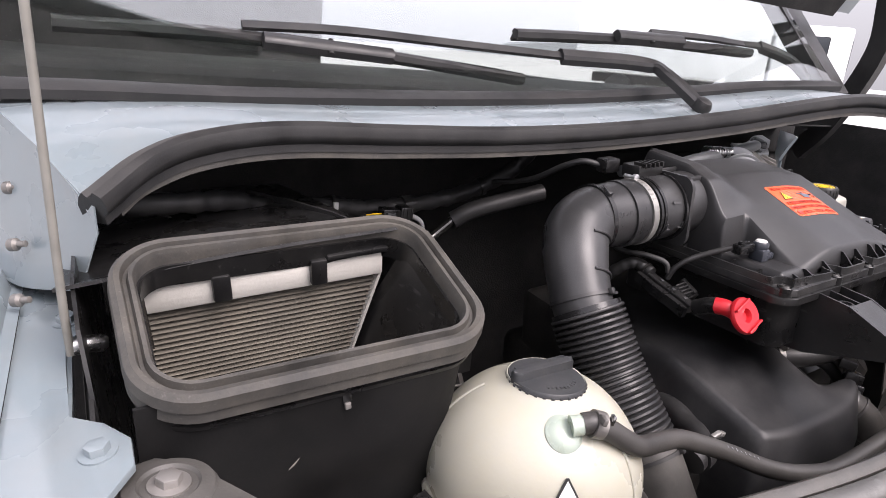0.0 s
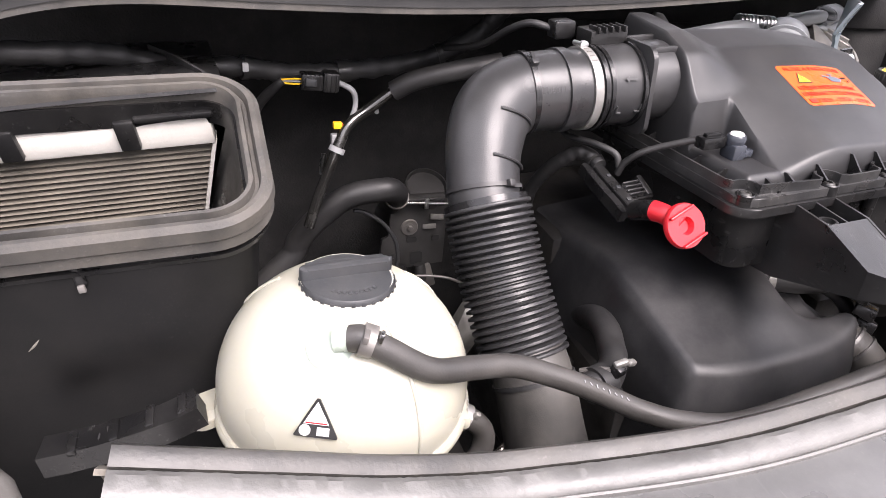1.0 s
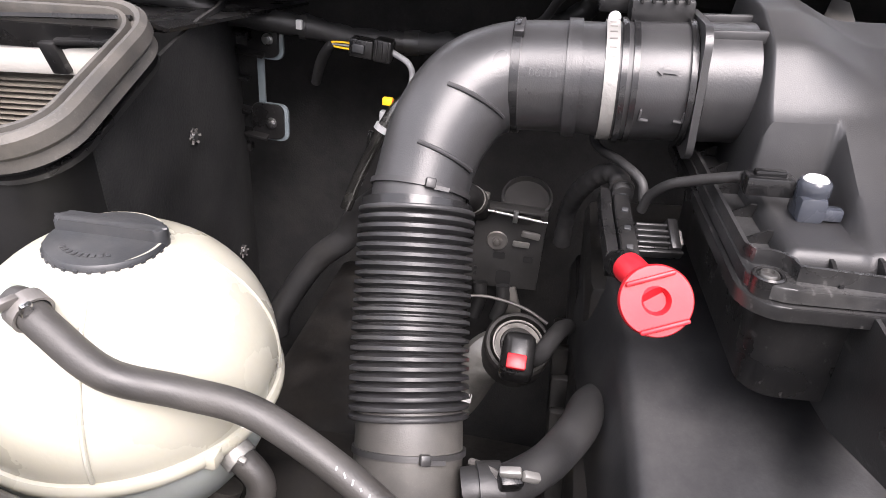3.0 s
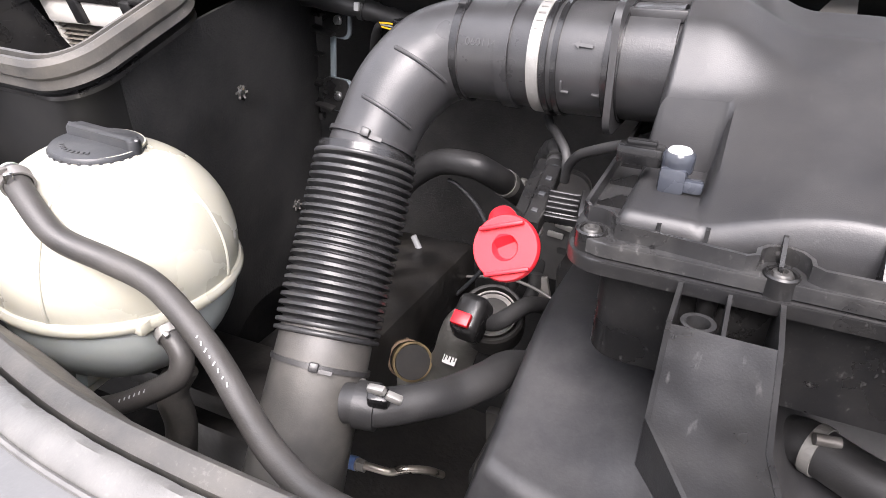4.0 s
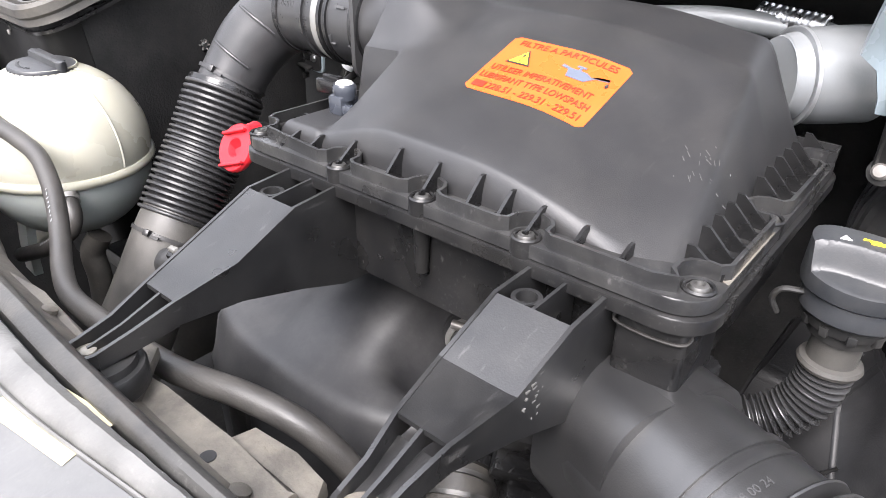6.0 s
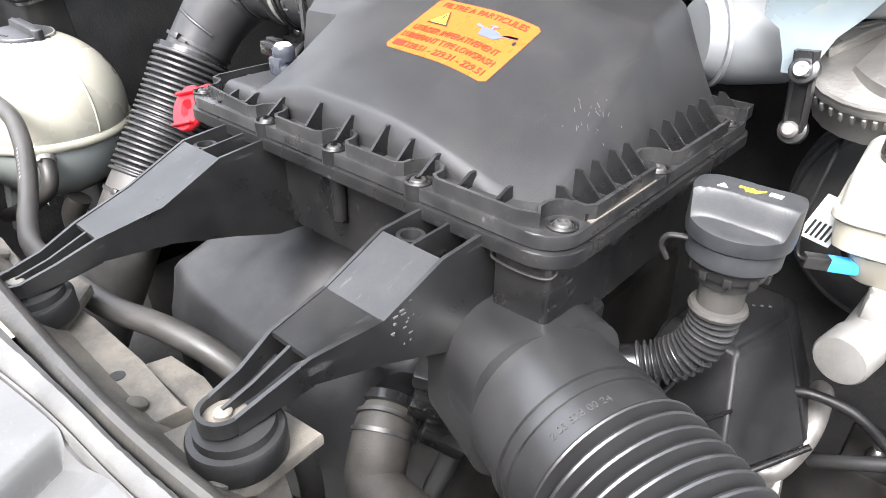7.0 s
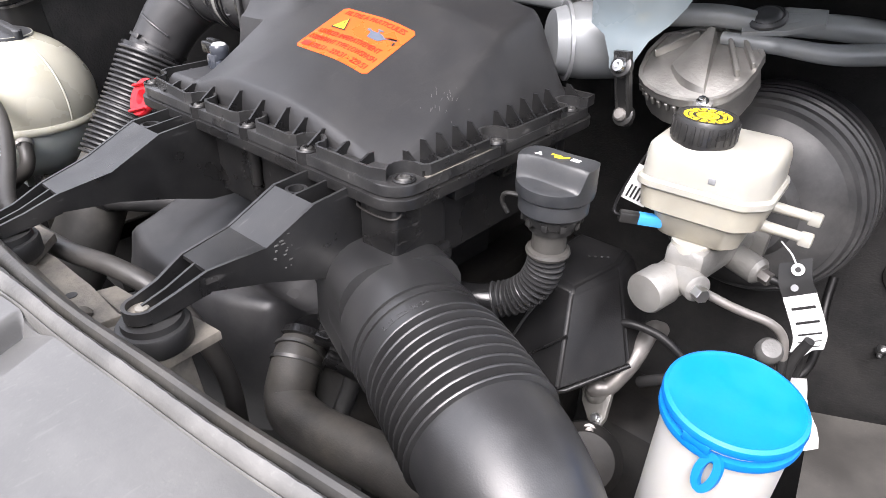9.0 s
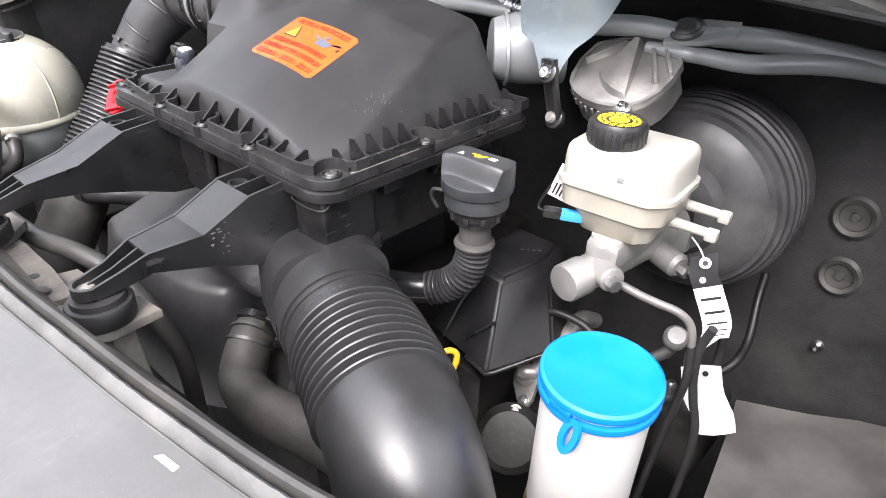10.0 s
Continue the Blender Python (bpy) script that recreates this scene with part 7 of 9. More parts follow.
def ribbon(points, half, side, thick=0.0008):
    path = spline(points, 6)
    return sheet([[p - Vector(side) * half, p, p + Vector(side) * half] for p in path], thick)


part("black_end", ribbon(tp[:3], 0.0135, (0.80, 0.1, 0.58)), M_INKBLACK, tag, "black printed end")
part("white_end", ribbon(tp[2:5], 0.0135, (0.80, 0.1, 0.58)), M_PAPER, tag)
part("tail", ribbon([tp[4], tp[4].lerp(tp[5], 0.5), tp[5]], 0.0050, (0.80, 0.1, 0.58)), M_PAPER, tag)
em_ = axis(P(1.2970, 0.6475, 1.0905), (0.3, -0.85, 0.35))
part("eyelet", lathe([(0.0052, 0.0), (0.0052, 0.001), (0, 0.001)], 20, em_), M_PAPER, tag)
part("eyelet_hole", lathe([(0.0024, 0.001), (0.0024, 0.0015), (0, 0.0015)], 16, em_), M_INKBLACK, tag)
part("printed_disc", lathe([(0.0030, 0.0), (0.0030, 0.0006), (0, 0.0006)], 20, axis(P(1.3005, 0.6445, 1.0750), (0.3, -0.85, 0.35))), M_LEAD, tag)
tag_path = spline(tp[2:5], 14)
for k in range(5):
    i0 = 4 + 5 * k
    seg = [p + Vector((0.25, -0.9, 0.35)) * 0.0011 for p in (tag_path[i0], tag_path[i0].lerp(tag_path[i0 + 1], 0.9))]
    part("printed_bar", sheet([[p - Vector((0.80, 0.1, 0.58)) * 0.0095, p + Vector((0.80, 0.1, 0.58)) * 0.0095] for p in seg], 0.0003), M_INKBLACK, tag)
part("string", tube(PP([(1.2970, 0.648, 1.0905), (1.288, 0.650, 1.100), (1.276, 0.655, 1.105)]), 0.0008, 6), M_PRINT, tag)
ltag = thing("long_paper_label", P(1.335, 0.67, 0.88), "long white printed paper label hanging in the bay", "paper tag")
lt_m = Matrix.Translation((1.3352, 0.672, 0.930)) @ Matrix((Vector((0.82, 0.24, 0.51)).normalized(), Vector((-0.42, -0.13, 0.90)).normalized(), Vector((0.28, -0.95, 0.0)).normalized())).transposed().to_4x4()
bm = bmesh.new()
rows = [[bm.verts.new(lt_m @ Vector((-0.020 + 0.010 * i + 0.002 * math.sin(j * 1.1), -0.040 + 0.012 * j, 0.003 * math.sin(i * 0.9 + j * 0.5)))) for i in range(5)] for j in range(8)]
for a, b in zip(rows, rows[1:]):
    for k in range(4):
        bm.faces.new((a[k], a[k + 1], b[k + 1], b[k]))
part("paper", bm, M_PAPER, ltag)
part("hole", lathe([(0.003, 0), (0.003, 0.001), (0, 0.001)], 12, lt_m @ pose(0.006, 0.037, 0.003)), M_INKBLACK, ltag)
for k in range(8):
    part("printed_bar", block((-0.010 + 0.002 * (k % 2), 0.020 - 0.0065 * k, 0.0042), (0.012, 0.0012, 0.0004), 0, lt_m), M_PRINT, ltag)
    part("printed_bar", block((0.008 - 0.002 * (k % 3), 0.014 - 0.0060 * k, 0.0042), (0.014 - 0.003 * (k % 2), 0.0012, 0.0004), 0, lt_m), M_PRINT, ltag)
wcap = thing("white_valve_cap", P(1.305, 0.60, 1.02), "small dusty grey valve cap on a black line", "valve cap")
part("cap", lathe([(0.010, -0.008), (0.0125, -0.004), (0.0125, 0.006), (0.009, 0.011), (0, 0.012)], 28, axis(P(1.3080, 0.600, 1.036), (0.2, -0.5, 0.75)) @ Matrix.Scale(0.85, 4)), M_SEALGREY, wcap)
part("line", tube(PP([(1.307, 0.603, 1.030), (1.3044, 0.598, 1.0195), (1.292, 0.59, 1.006), (1.27, 0.585, 0.99), (1.24, 0.58, 0.97), (1.22, 0.585, 0.95)]), 0.0055, 12), M_RUBBER, wcap)
solo("brake_line", tube(PP([(1.316, 0.621, 1.0250), (1.3200, 0.620, 1.0050), (1.3225, 0.620, 0.9801), (1.3165, 0.630, 0.9054), (1.31, 0.64, 0.82), (1.305, 0.65, 0.70)]), 0.0042, 12), M_RUBBER, "thin black coated brake line", "pipe", "brake lines")
solo("brake_line", tube(PP([(1.3294, 0.622, 1.0483), (1.3240, 0.624, 1.0200), (1.3260, 0.628, 0.985), (1.3319, 0.63, 0.960), (1.3432, 0.635, 0.9129), (1.345, 0.64, 0.82), (1.34, 0.65, 0.70)]), 0.0042, 12), M_RUBBER, "thin black coated brake line behind the tag", "pipe", "brake lines")
solo("vacuum_hose", tube(PP([(1.300, 0.865, 0.985), (1.3056, 0.85, 0.9576), (1.3184, 0.82, 0.9212), (1.3208, 0.79, 0.9053), (1.31, 0.77, 0.89)]), 0.0050, 12), M_BOXBLACK, "thin black rubber vacuum hose", "hose")
solo("fuel_line", tube(PP([(1.160, 0.56, 0.985), (1.1747, 0.57, 0.9979), (1.1968, 0.575, 1.0124), (1.2204, 0.58, 1.0133), (1.238, 0.582, 1.008), (1.262, 0.585, 0.992)]), 0.0040, 12), M_BOXBLACK, "thin black fuel line", "hose")

CANT = SEAT_WASHER
# ---- washer tank filler ----
wash = thing("washer_tank", P(1.31, 0.42, 0.85), "white washer fluid tank neck with bright blue lid", "washer tank")
WM = CANT @ pose(1.3135, 0.4205, 1.07, 3, 2, 0) @ Matrix.Translation((0, 0, -1.07))
part("neck", lathe([(0.036, 0.60), (0.037, 0.80), (0.0352, 0.98), (0.0352, 1.066), (0.030, 1.0675), (0.0, 1.0675)], 48, WM), M_WHITE, wash)
part("residue", lathe([(0.0375, 0.86), (0.0372, 0.93), (0.0358, 0.945)], 48, WM), M_BRASS, wash, "brown fluid stain low on the neck")
wl = part("lid", lathe([(0.0345, 1.0675), (0.0385, 1.0680), (0.0391, 1.0700), (0.0384, 1.0730), (0.0362, 1.0742), (0.0330, 1.0732), (0.0, 1.0730)], 64, WM), M_BLUE, wash, "bright blue snap lid")
part("lid_ring", lathe([(0.0350, 1.0580), (0.0386, 1.0585), (0.0390, 1.0605), (0.0386, 1.0632), (0.0350, 1.0638), (0.0350, 1.0580)], 64, WM), M_BLUE, wl)
for a in (150, 262, 30):
    part("lid_web", block((0.0372, 0, 1.0656), (0.0026, 0.016, 0.006), 0.0006, WM @ pose(0, 0, 0, 0, 0, a)), M_BLUE, wl)
bm = loop_sweep([(0.0048 * math.cos(radians(a)), 0.0105 * math.sin(radians(a))) for a in range(0, 360, 20)], [(-0.0022, -0.0015), (-0.0022, 0.0015), (0.0022, 0.0015), (0.0022, -0.0015)], WM @ Matrix.Translation((0.0055, -0.0410, 1.0535)) @ pose(0, 0, 0, 70, 0, -20))
part("pull_tab", bm, M_BLUE, wl)

CANT = SEAT_LINK
# ---- wiper linkage below the cowl ----
link = thing("wiper_linkage", P(1.1, 0.66, 1.2), "silver wiper linkage with rods, motor and cast bearing", "wiper linkage")
rearward = Vector((-0.010, 0.030, -0.006))
rod_l = [q + rearward for q in PP([(0.80, 0.665, 1.212), (0.884, 0.657, 1.2125), (0.98, 0.655, 1.222)])]
part("drive_rod", tube(rod_l + [Vector((1.060, 0.724, 1.238)), Vector((1.0958, 0.730, 1.2449)), Vector((1.1435, 0.735, 1.2530)), Vector((1.182, 0.752, 1.2505))], [0.009, 0.009, 0.009, 0.0095, 0.0100, 0.0105, 0.0095], 18), M_MOTOR, link)
part("rod_head", lathe([(0.014, -0.008), (0.016, -0.004), (0.016, 0.004), (0.014, 0.008)], 28, axis(P(0.884, 0.657, 1.2145) + rearward, (0, -0.45, 0.9))), M_STEEL, link)
part("crank_rod", tube([Vector(q) for q in ((1.178, 0.748, 1.2490), (1.2006, 0.760, 1.2535), (1.2454, 0.790, 1.2545), (1.3076, 0.840, 1.2464), (1.40, 0.90, 1.235))], [0.0095, 0.0115, 0.0115, 0.0115, 0.011], 18), M_MOTOR, link)
part("crank_rod", tube([Vector(q) for q in ((1.150, 0.735, 1.2350), (1.188, 0.738, 1.2370), (1.2004, 0.747, 1.2365), (1.2395, 0.772, 1.2344), (1.2965, 0.822, 1.2400), (1.37, 0.89, 1.232))], [0.006, 0.008, 0.0095, 0.0105, 0.0105, 0.010], 18), M_MOTOR, link)
pv = axis(Vector((1.1800, 0.749, 1.2545)), (-0.05, -0.45, 0.89))
part("crank_plate", prism([(-0.020, -0.016), (0.016, -0.018), (0.046, -0.010), (0.048, 0.010), (0.016, 0.018), (-0.020, 0.016)], -0.004, 0.001, 0.001, pv @ pose(0, 0, 0, 0, 0, 28)), M_MOTOR, link)
part("crank_plate", prism([(-0.060, 0.000), (0.010, -0.016), (0.018, -0.006), (0.012, 0.012), (-0.055, 0.012)], -0.011, -0.007, 0.001, pv), M_ROD, link)
part("pivot", lathe([(0.0165, 0.0), (0.0170, 0.004), (0.0145, 0.0065), (0.0125, 0.0055), (0.0105, 0.008), (0.0065, 0.009), (0, 0.0085)], 32, pv), M_CAP, link, "dark grey pivot cap")
part("left_bracket", prism([(-0.05, -0.010), (0.0, -0.014), (0.03, -0.006), (0.03, 0.008), (0.0, 0.014), (-0.05, 0.006)], -0.002, 0.002, 0.0005, axis(P(0.855, 0.672, 1.222), (0.1, -0.5, 0.85)) @ pose(0, 0, 0, 0, 0, 70)), M_DULL, link)
part("flex_pipe", ribbed(PP([(0.995, 0.70, 1.222), (1.02, 0.695, 1.220), (1.05, 0.69, 1.218)]), 0.010, 0.008, 0.006, 20), M_STEEL, link)

motor = thing("wiper_motor", P(1.08, 0.68, 1.14), "silver-grey wiper motor barrel hung under the cowl", "motor")
part("barrel", tube(PP([(1.0300, 0.648, 1.186), (1.0310, 0.649, 1.186), (1.0340, 0.6515, 1.1862), (1.0380, 0.655, 1.1865), (1.065, 0.680, 1.188), (1.082, 0.696, 1.189)]), [0.030, 0.034, 0.0365, 0.0370, 0.0370, 0.0370], 44, 4), M_MOTOR, motor)
part("end_ring", band(P(1.0400, 0.657, 1.1866), P(1.065, 0.680, 1.188) - P(1.038, 0.655, 1.1865), 0.0364, 0.003, 0.0014), M_ROD, motor)
part("plug", block((1.043, 0.668, 1.208), (0.018, 0.022, 0.024), 0.003, CANT), M_PLASTIC, motor)
bracket = thing("cowl_bracket", P(1.11, 0.64, 1.14), "pale blue-grey painted cowl bracket with black strut", "bracket")
part("plate", sheet([[Vector((1.0760, 0.617, 1.288)), Vector((1.108, 0.640, 1.288)), Vector((1.1400, 0.687, 1.290))], [Vector((1.0720, 0.628, 1.262)), Vector((1.100, 0.646, 1.262)), Vector((1.1310, 0.681, 1.265))], [Vector((1.0705, 0.634, 1.246)), Vector((1.096, 0.648, 1.246)), Vector((1.1220, 0.675, 1.248))], [Vector((1.0820, 0.640, 1.237)), Vector((1.096, 0.647, 1.235)), Vector((1.1130, 0.662, 1.234))], [Vector((1.0890, 0.644, 1.218)), Vector((1.098, 0.647, 1.218)), Vector((1.1090, 0.654, 1.219))], [Vector((1.0905, 0.645, 1.208)), Vector((1.098, 0.648, 1.208)), Vector((1.1060, 0.652, 1.208))]], 0.004, 4), M_PAINT, bracket)
strut = part("strut", section(PP([(1.1165, 0.621, 1.196), (1.1175, 0.622, 1.185), (1.118, 0.630, 1.160), (1.1175, 0.640, 1.137), (1.117, 0.645, 1.129)]), [(-0.0080, -0.004), (-0.0080, 0.001), (-0.0060, 0.0028), (-0.0045, 0.0010), (0.0045, 0.0010), (0.0060, 0.0028), (0.0080, 0.001), (0.0080, -0.004)], (-0.1, -1, 0.2), 5), M_BLACKCAP, bracket, "black strut with raised edges")
part("strut_end", lathe([(0.0105, -0.004), (0.0105, 0.001), (0.009, 0.002), (0, 0.002)], 20, axis(P(1.1175, 0.640, 1.137), (-0.1, -0.9, 0.3))), M_BLACKCAP, strut)
part("strut_end", lathe([(0.0100, -0.004), (0.0100, 0.001), (0.0085, 0.002), (0, 0.002)], 20, axis(P(1.1185, 0.619, 1.1845), (-0.1, -0.9, 0.4))), M_BLACKCAP, strut)
part("bolt", lathe([(0.0065, 0), (0.0065, 0.003), (0.005, 0.0055), (0.0025, 0.006), (0, 0.0045)], 20, axis(P(1.1185, 0.6175, 1.184), (-0.1, -0.9, 0.4))), M_STEEL, strut, "bright steel bolt")
part("bolt", lathe([(0.0065, 0), (0.0065, 0.004), (0.0045, 0.0065), (0, 0.007)], 20, axis(P(1.117, 0.6385, 1.1375), (-0.1, -0.9, 0.3))), M_DULL, strut)

bear = thing("cast_bearing_cover", (1.150, 0.690, 1.16), "cast aluminium bearing cover with a raised wedge and ribs", "bearing cover")
cm2 = axis(Vector((1.150, 0.690, 1.2055)), (-0.08, -0.48, 0.87))
rim_b = [(-0.051, -0.010), (-0.044, -0.020), (-0.030, -0.0285), (-0.013, -0.0325), (0.004, -0.032), (0.018, -0.0285), (0.028, -0.023), (0.0365, -0.016), (0.042, -0.008), (0.0455, 0.008), (0.044, 0.027), (0.038, 0.050), (0.020, 0.066), (-0.010, 0.070), (-0.040, 0.060), (-0.062, 0.040), (-0.060, 0.012)]
part("plate", prism(rim_b, -0.006, 0.0, 0.0012, cm2), M_SANDCAST, bear)
part("wall", prism([(x * 0.94 - 0.0005, y * 0.94 + 0.001) for x, y in rim_b], -0.034, -0.005, 0, cm2), M_SANDCAST, bear)
part("raised_rim", ring_wall(rim_b, [(x * 0.93 - 0.0004, y * 0.93 + 0.0013) for x, y in rim_b], -0.0005, 0.0022, cm2), M_SANDCAST, bear)
for k in range(10):
    x, y = rim_b[k // 2 + 1][0] * (1 - 0.5 * (k % 2)) + rim_b[k // 2 + 2][0] * 0.5 * (k % 2), rim_b[k // 2 + 1][1] * (1 - 0.5 * (k % 2)) + rim_b[k // 2 + 2][1] * 0.5 * (k % 2)
    part("tooth", block((x * 0.97, y * 0.97, -0.011), (0.0034, 0.0042, 0.008), 0.001, cm2), M_SANDCAST, bear)
bm = bmesh.new()
fan_rows = []
for i in range(7):
    r = i / 6
    row = []
    for k in range(9):
        a = k / 8
        ex, ey = -0.0255 + 0.0455 * a, 0.005 - 0.0156 * a - 0.007 * math.sin(math.pi * a)
        z = 0.0035 + 0.0120 * (1 - r) + 0.0040 * r * math.sin(math.pi * a)
        row.append(bm.verts.new(cm2 @ Vector((-0.0165 + (ex + 0.0165) * (0.12 + 0.88 * r), 0.054 + (ey - 0.054) * (0.06 + 0.94 * r), z))))
    fan_rows.append(row)
edge_f = [r[0] for r in fan_rows] + fan_rows[-1][1:] + [r[-1] for r in fan_rows[-2::-1]]
n_c = cm2.to_3x3() @ Vector((0, 0, 1))
foot = [bm.verts.new(v.co - n_c * ((v.co - cm2.translation).dot(n_c) + 0.001) + (v.co - cm2 @ Vector((-0.012, 0.02, 0))) * 0.10) for v in edge_f]
for a, b in zip(fan_rows, fan_rows[1:]):
    for k in range(8):
        bm.faces.new((a[k], b[k], b[k + 1], a[k + 1]))
for k in range(len(edge_f) - 1):
    bm.faces.new((edge_f[k + 1], edge_f[k], foot[k], foot[k + 1]))
part("wedge", bm, M_SANDCAST, bear, "broad fan-shaped cast wedge", 30)
for (x0, y0), (x1, y1) in (((0.002, 0.052), (0.034, 0.017)), ((0.014, 0.056), (0.041, 0.030)), ((-0.030, 0.050), (-0.050, 0.010))):
    d = Vector((x1 - x0, y1 - y0, 0))
    part("rib", block((0, 0, 0), (d.length, 0.0042, 0.010), 0.0015, cm2 @ pose((x0 + x1) / 2, (y0 + y1) / 2, 0.003, 0, 0, math.degrees(math.atan2(d.y, d.x)))), M_SANDCAST, bear)
part("front_lug", lathe([(0.0085, -0.012), (0.0085, 0.001), (0.0060, 0.003), (0, 0.003)], 20, cm2 @ pose(0.029, -0.024, 0)), M_SANDCAST, bear)
part("lug_screw", hex_head(cm2 @ pose(0.029, -0.024, 0.002), 0.0035, 0.004, 0.0055), M_STEEL, bear)
part("boss", lathe([(0.009, -0.004), (0.009, 0.003), (0.006, 0.0045), (0, 0.0045)], 20, cm2 @ pose(-0.046, 0.036, 0)), M_SANDCAST, bear)

CANT = SEAT_COWL
# ---- wipers on the screen ----
def wiper(name_pts, label, arm_pts):
    w = thing("windscreen_wiper", arm_pts[-1], label, "wiper", "windscreen wipers")
    up = (0, -0.75, 0.66)
    part("rubber", section(name_pts, [(-0.0025, -0.014), (-0.004, -0.004), (0.004, -0.004), (0.0025, -0.014)], up, 6), M_RUBBER, w)
    part("blade", section(name_pts, [(-0.009, -0.004), (-0.008, 0.004), (-0.002, 0.009), (0.003, 0.009), (0.009, 0.003), (0.009, -0.004)], up, 6), M_WIPER, w)
    lift = Vector((0, -0.01, 0.012))
    carrier = [name_pts[0].lerp(name_pts[-1], f) + lift for f in (0.36, 0.42, 0.58, 0.64)]
    part("blade_carrier", section(carrier, [(-0.011, -0.007), (-0.009, 0.004), (-0.005, 0.007), (0.005, 0.007), (0.009, 0.004), (0.011, -0.007)], up, 4), M_WIPER, w)
    part("carrier_pin", lathe([(0.004, -0.013), (0.004, 0.013), (0, 0.014)], 14, axis(name_pts[0].lerp(name_pts[-1], 0.5) + lift, (0.2, 0.7, 0.7))), M_BLACKCAP, w)
    n_a = len(arm_pts) - 1
    half = n_a // 2
    part("arm_strip", section(arm_pts[:half + 1], [(-0.006, -0.003), (-0.006, 0.003), (0.006, 0.003), (0.006, -0.003)], up, 6), M_WIPER, w)
    part("arm", section(arm_pts[half:], [(-0.013, -0.006), (-0.011, 0.005), (-0.006, 0.009), (0.006, 0.009), (0.011, 0.005), (0.013, -0.006)], up, 6), M_WIPER, w)
    part("pivot_cap", lathe([(0.015, -0.006), (0.016, 0.004), (0.012, 0.012), (0, 0.014)], 24, axis(arm_pts[-1], (0, -0.5, 0.85))), M_WIPER, w)


wiper([P(0.03, 0.905, 1.440), P(0.25, 0.910, 1.412), P(0.47, 0.905, 1.370), P(0.70, 0.895, 1.318)], "black windscreen wiper with long flat blade and cranked arm",
      [P(0.25, 0.905, 1.428), P(0.395, 0.90, 1.413), P(0.575, 0.885, 1.385), P(0.76, 0.87, 1.357), P(0.925, 0.845, 1.335), P(0.945, 0.80, 1.315), P(0.965, 0.74, 1.27)])
wiper([P(0.70, 0.92, 1.393), P(0.85, 0.925, 1.380), P(1.02, 0.925, 1.362), P(1.30, 0.92, 1.322)], "black windscreen wiper resting low across the screen",
      [P(1.01, 0.92, 1.380), P(1.16, 0.92, 1.362), P(1.32, 0.915, 1.335), P(1.40, 0.89, 1.300), P(1.44, 0.86, 1.25)])

CANT = LEVEL
# ---- bulkhead clutter behind the duct ----
def facing(x, y, z):
    """A frame on a wall across the bay: x along it, y upwards, z towards the front."""
    return axis(Vector((x, y, z)), (0, -1, 0))


harness = thing("wiring_harness", P(0.35, 0.79, 1.16), "black taped wiring harness along the bulkhead", "wiring harness")
loom_pts = PP([(0.020, 0.68, 1.200), (0.120, 0.70, 1.195), (0.187, 0.73, 1.188), (0.242, 0.755, 1.172), (0.327, 0.77, 1.1655), (0.378, 0.78, 1.157), (0.447, 0.785, 1.158), (0.523, 0.79, 1.166), (0.578, 0.795, 1.179), (0.621, 0.78, 1.206), (0.641, 0.77, 1.2315), (0.66, 0.76, 1.255)])
part("loom", tube(loom_pts, lambda d, total: 0.0118 + 0.0009 * math.sin(d * 210) + 0.0006 * math.sin(d * 610), 18, 10), M_RUBBER, harness)
for k, tr_ in ((4, 0.0126), (8, 0.0126), (6, 0.0122)):
    tie = part("tape_wrap", band(loom_pts[k], loom_pts[k + 1] - loom_pts[k - 1], tr_, 0.016 if k == 6 else 0.007, 0.0015), M_BLACKCAP, harness)
    if k == 4:
        part("tie_head", block((0, -0.0145, 0.004), (0.007, 0.005, 0.010), 0.001, pose(*loom_pts[k])), M_PRINT, tie, "pale tie head")
acp = thing("ac_pipe", P(0.42, 0.735, 1.02), "bright bent air-conditioning pipe with black sleeve", "pipe")
ac_pts = PP([(0.392, 0.72, 0.975), (0.405, 0.725, 1.014), (0.416, 0.728, 1.0405), (0.433, 0.735, 1.080), (0.447, 0.742, 1.103), (0.474, 0.748, 1.121), (0.509, 0.745, 1.148)])
part("pipe", tube(ac_pts, 0.0070, 18), M_ACPIPE, acp)
part("sleeve", tube(PP([(0.503, 0.746, 1.143), (0.527, 0.735, 1.159), (0.570, 0.72, 1.174), (0.63, 0.71, 1.188)]), 0.0125, 18), M_RUBBER, acp, "black rubber sleeve")
part("clip_ring", band(ac_pts[3] + Vector((-0.003, -0.001, -0.007)), ac_pts[4] - ac_pts[2], 0.0080, 0.007, 0.0022), M_LEAD, acp, "pale clip ring")
plugs = thing("harness_connector", P(0.411, 0.75, 1.145), "black wiring connector with grey and yellow leads by the bulkhead", "connector")
pm = facing(0.411, 0.748, 1.1548) @ pose(0, 0, 0, 0, 0, -4)
part("body", block((-0.010, 0, 0), (0.026, 0.019, 0.020), 0.002, pm), M_PLASTIC, plugs)
part("latch", block((-0.012, 0.0005, 0.011), (0.013, 0.009, 0.004), 0.001, pm), M_CAP, plugs)
part("cap", block((0.013, 0.001, -0.001), (0.020, 0.0235, 0.022), 0.003, pm), M_PLASTIC, plugs)
for k in range(3):
    part("grip_rib", block((0.007 + 0.006 * k, 0.001, 0.0105), (0.0018, 0.021, 0.0022), 0.0004, pm), M_PLASTIC, plugs)
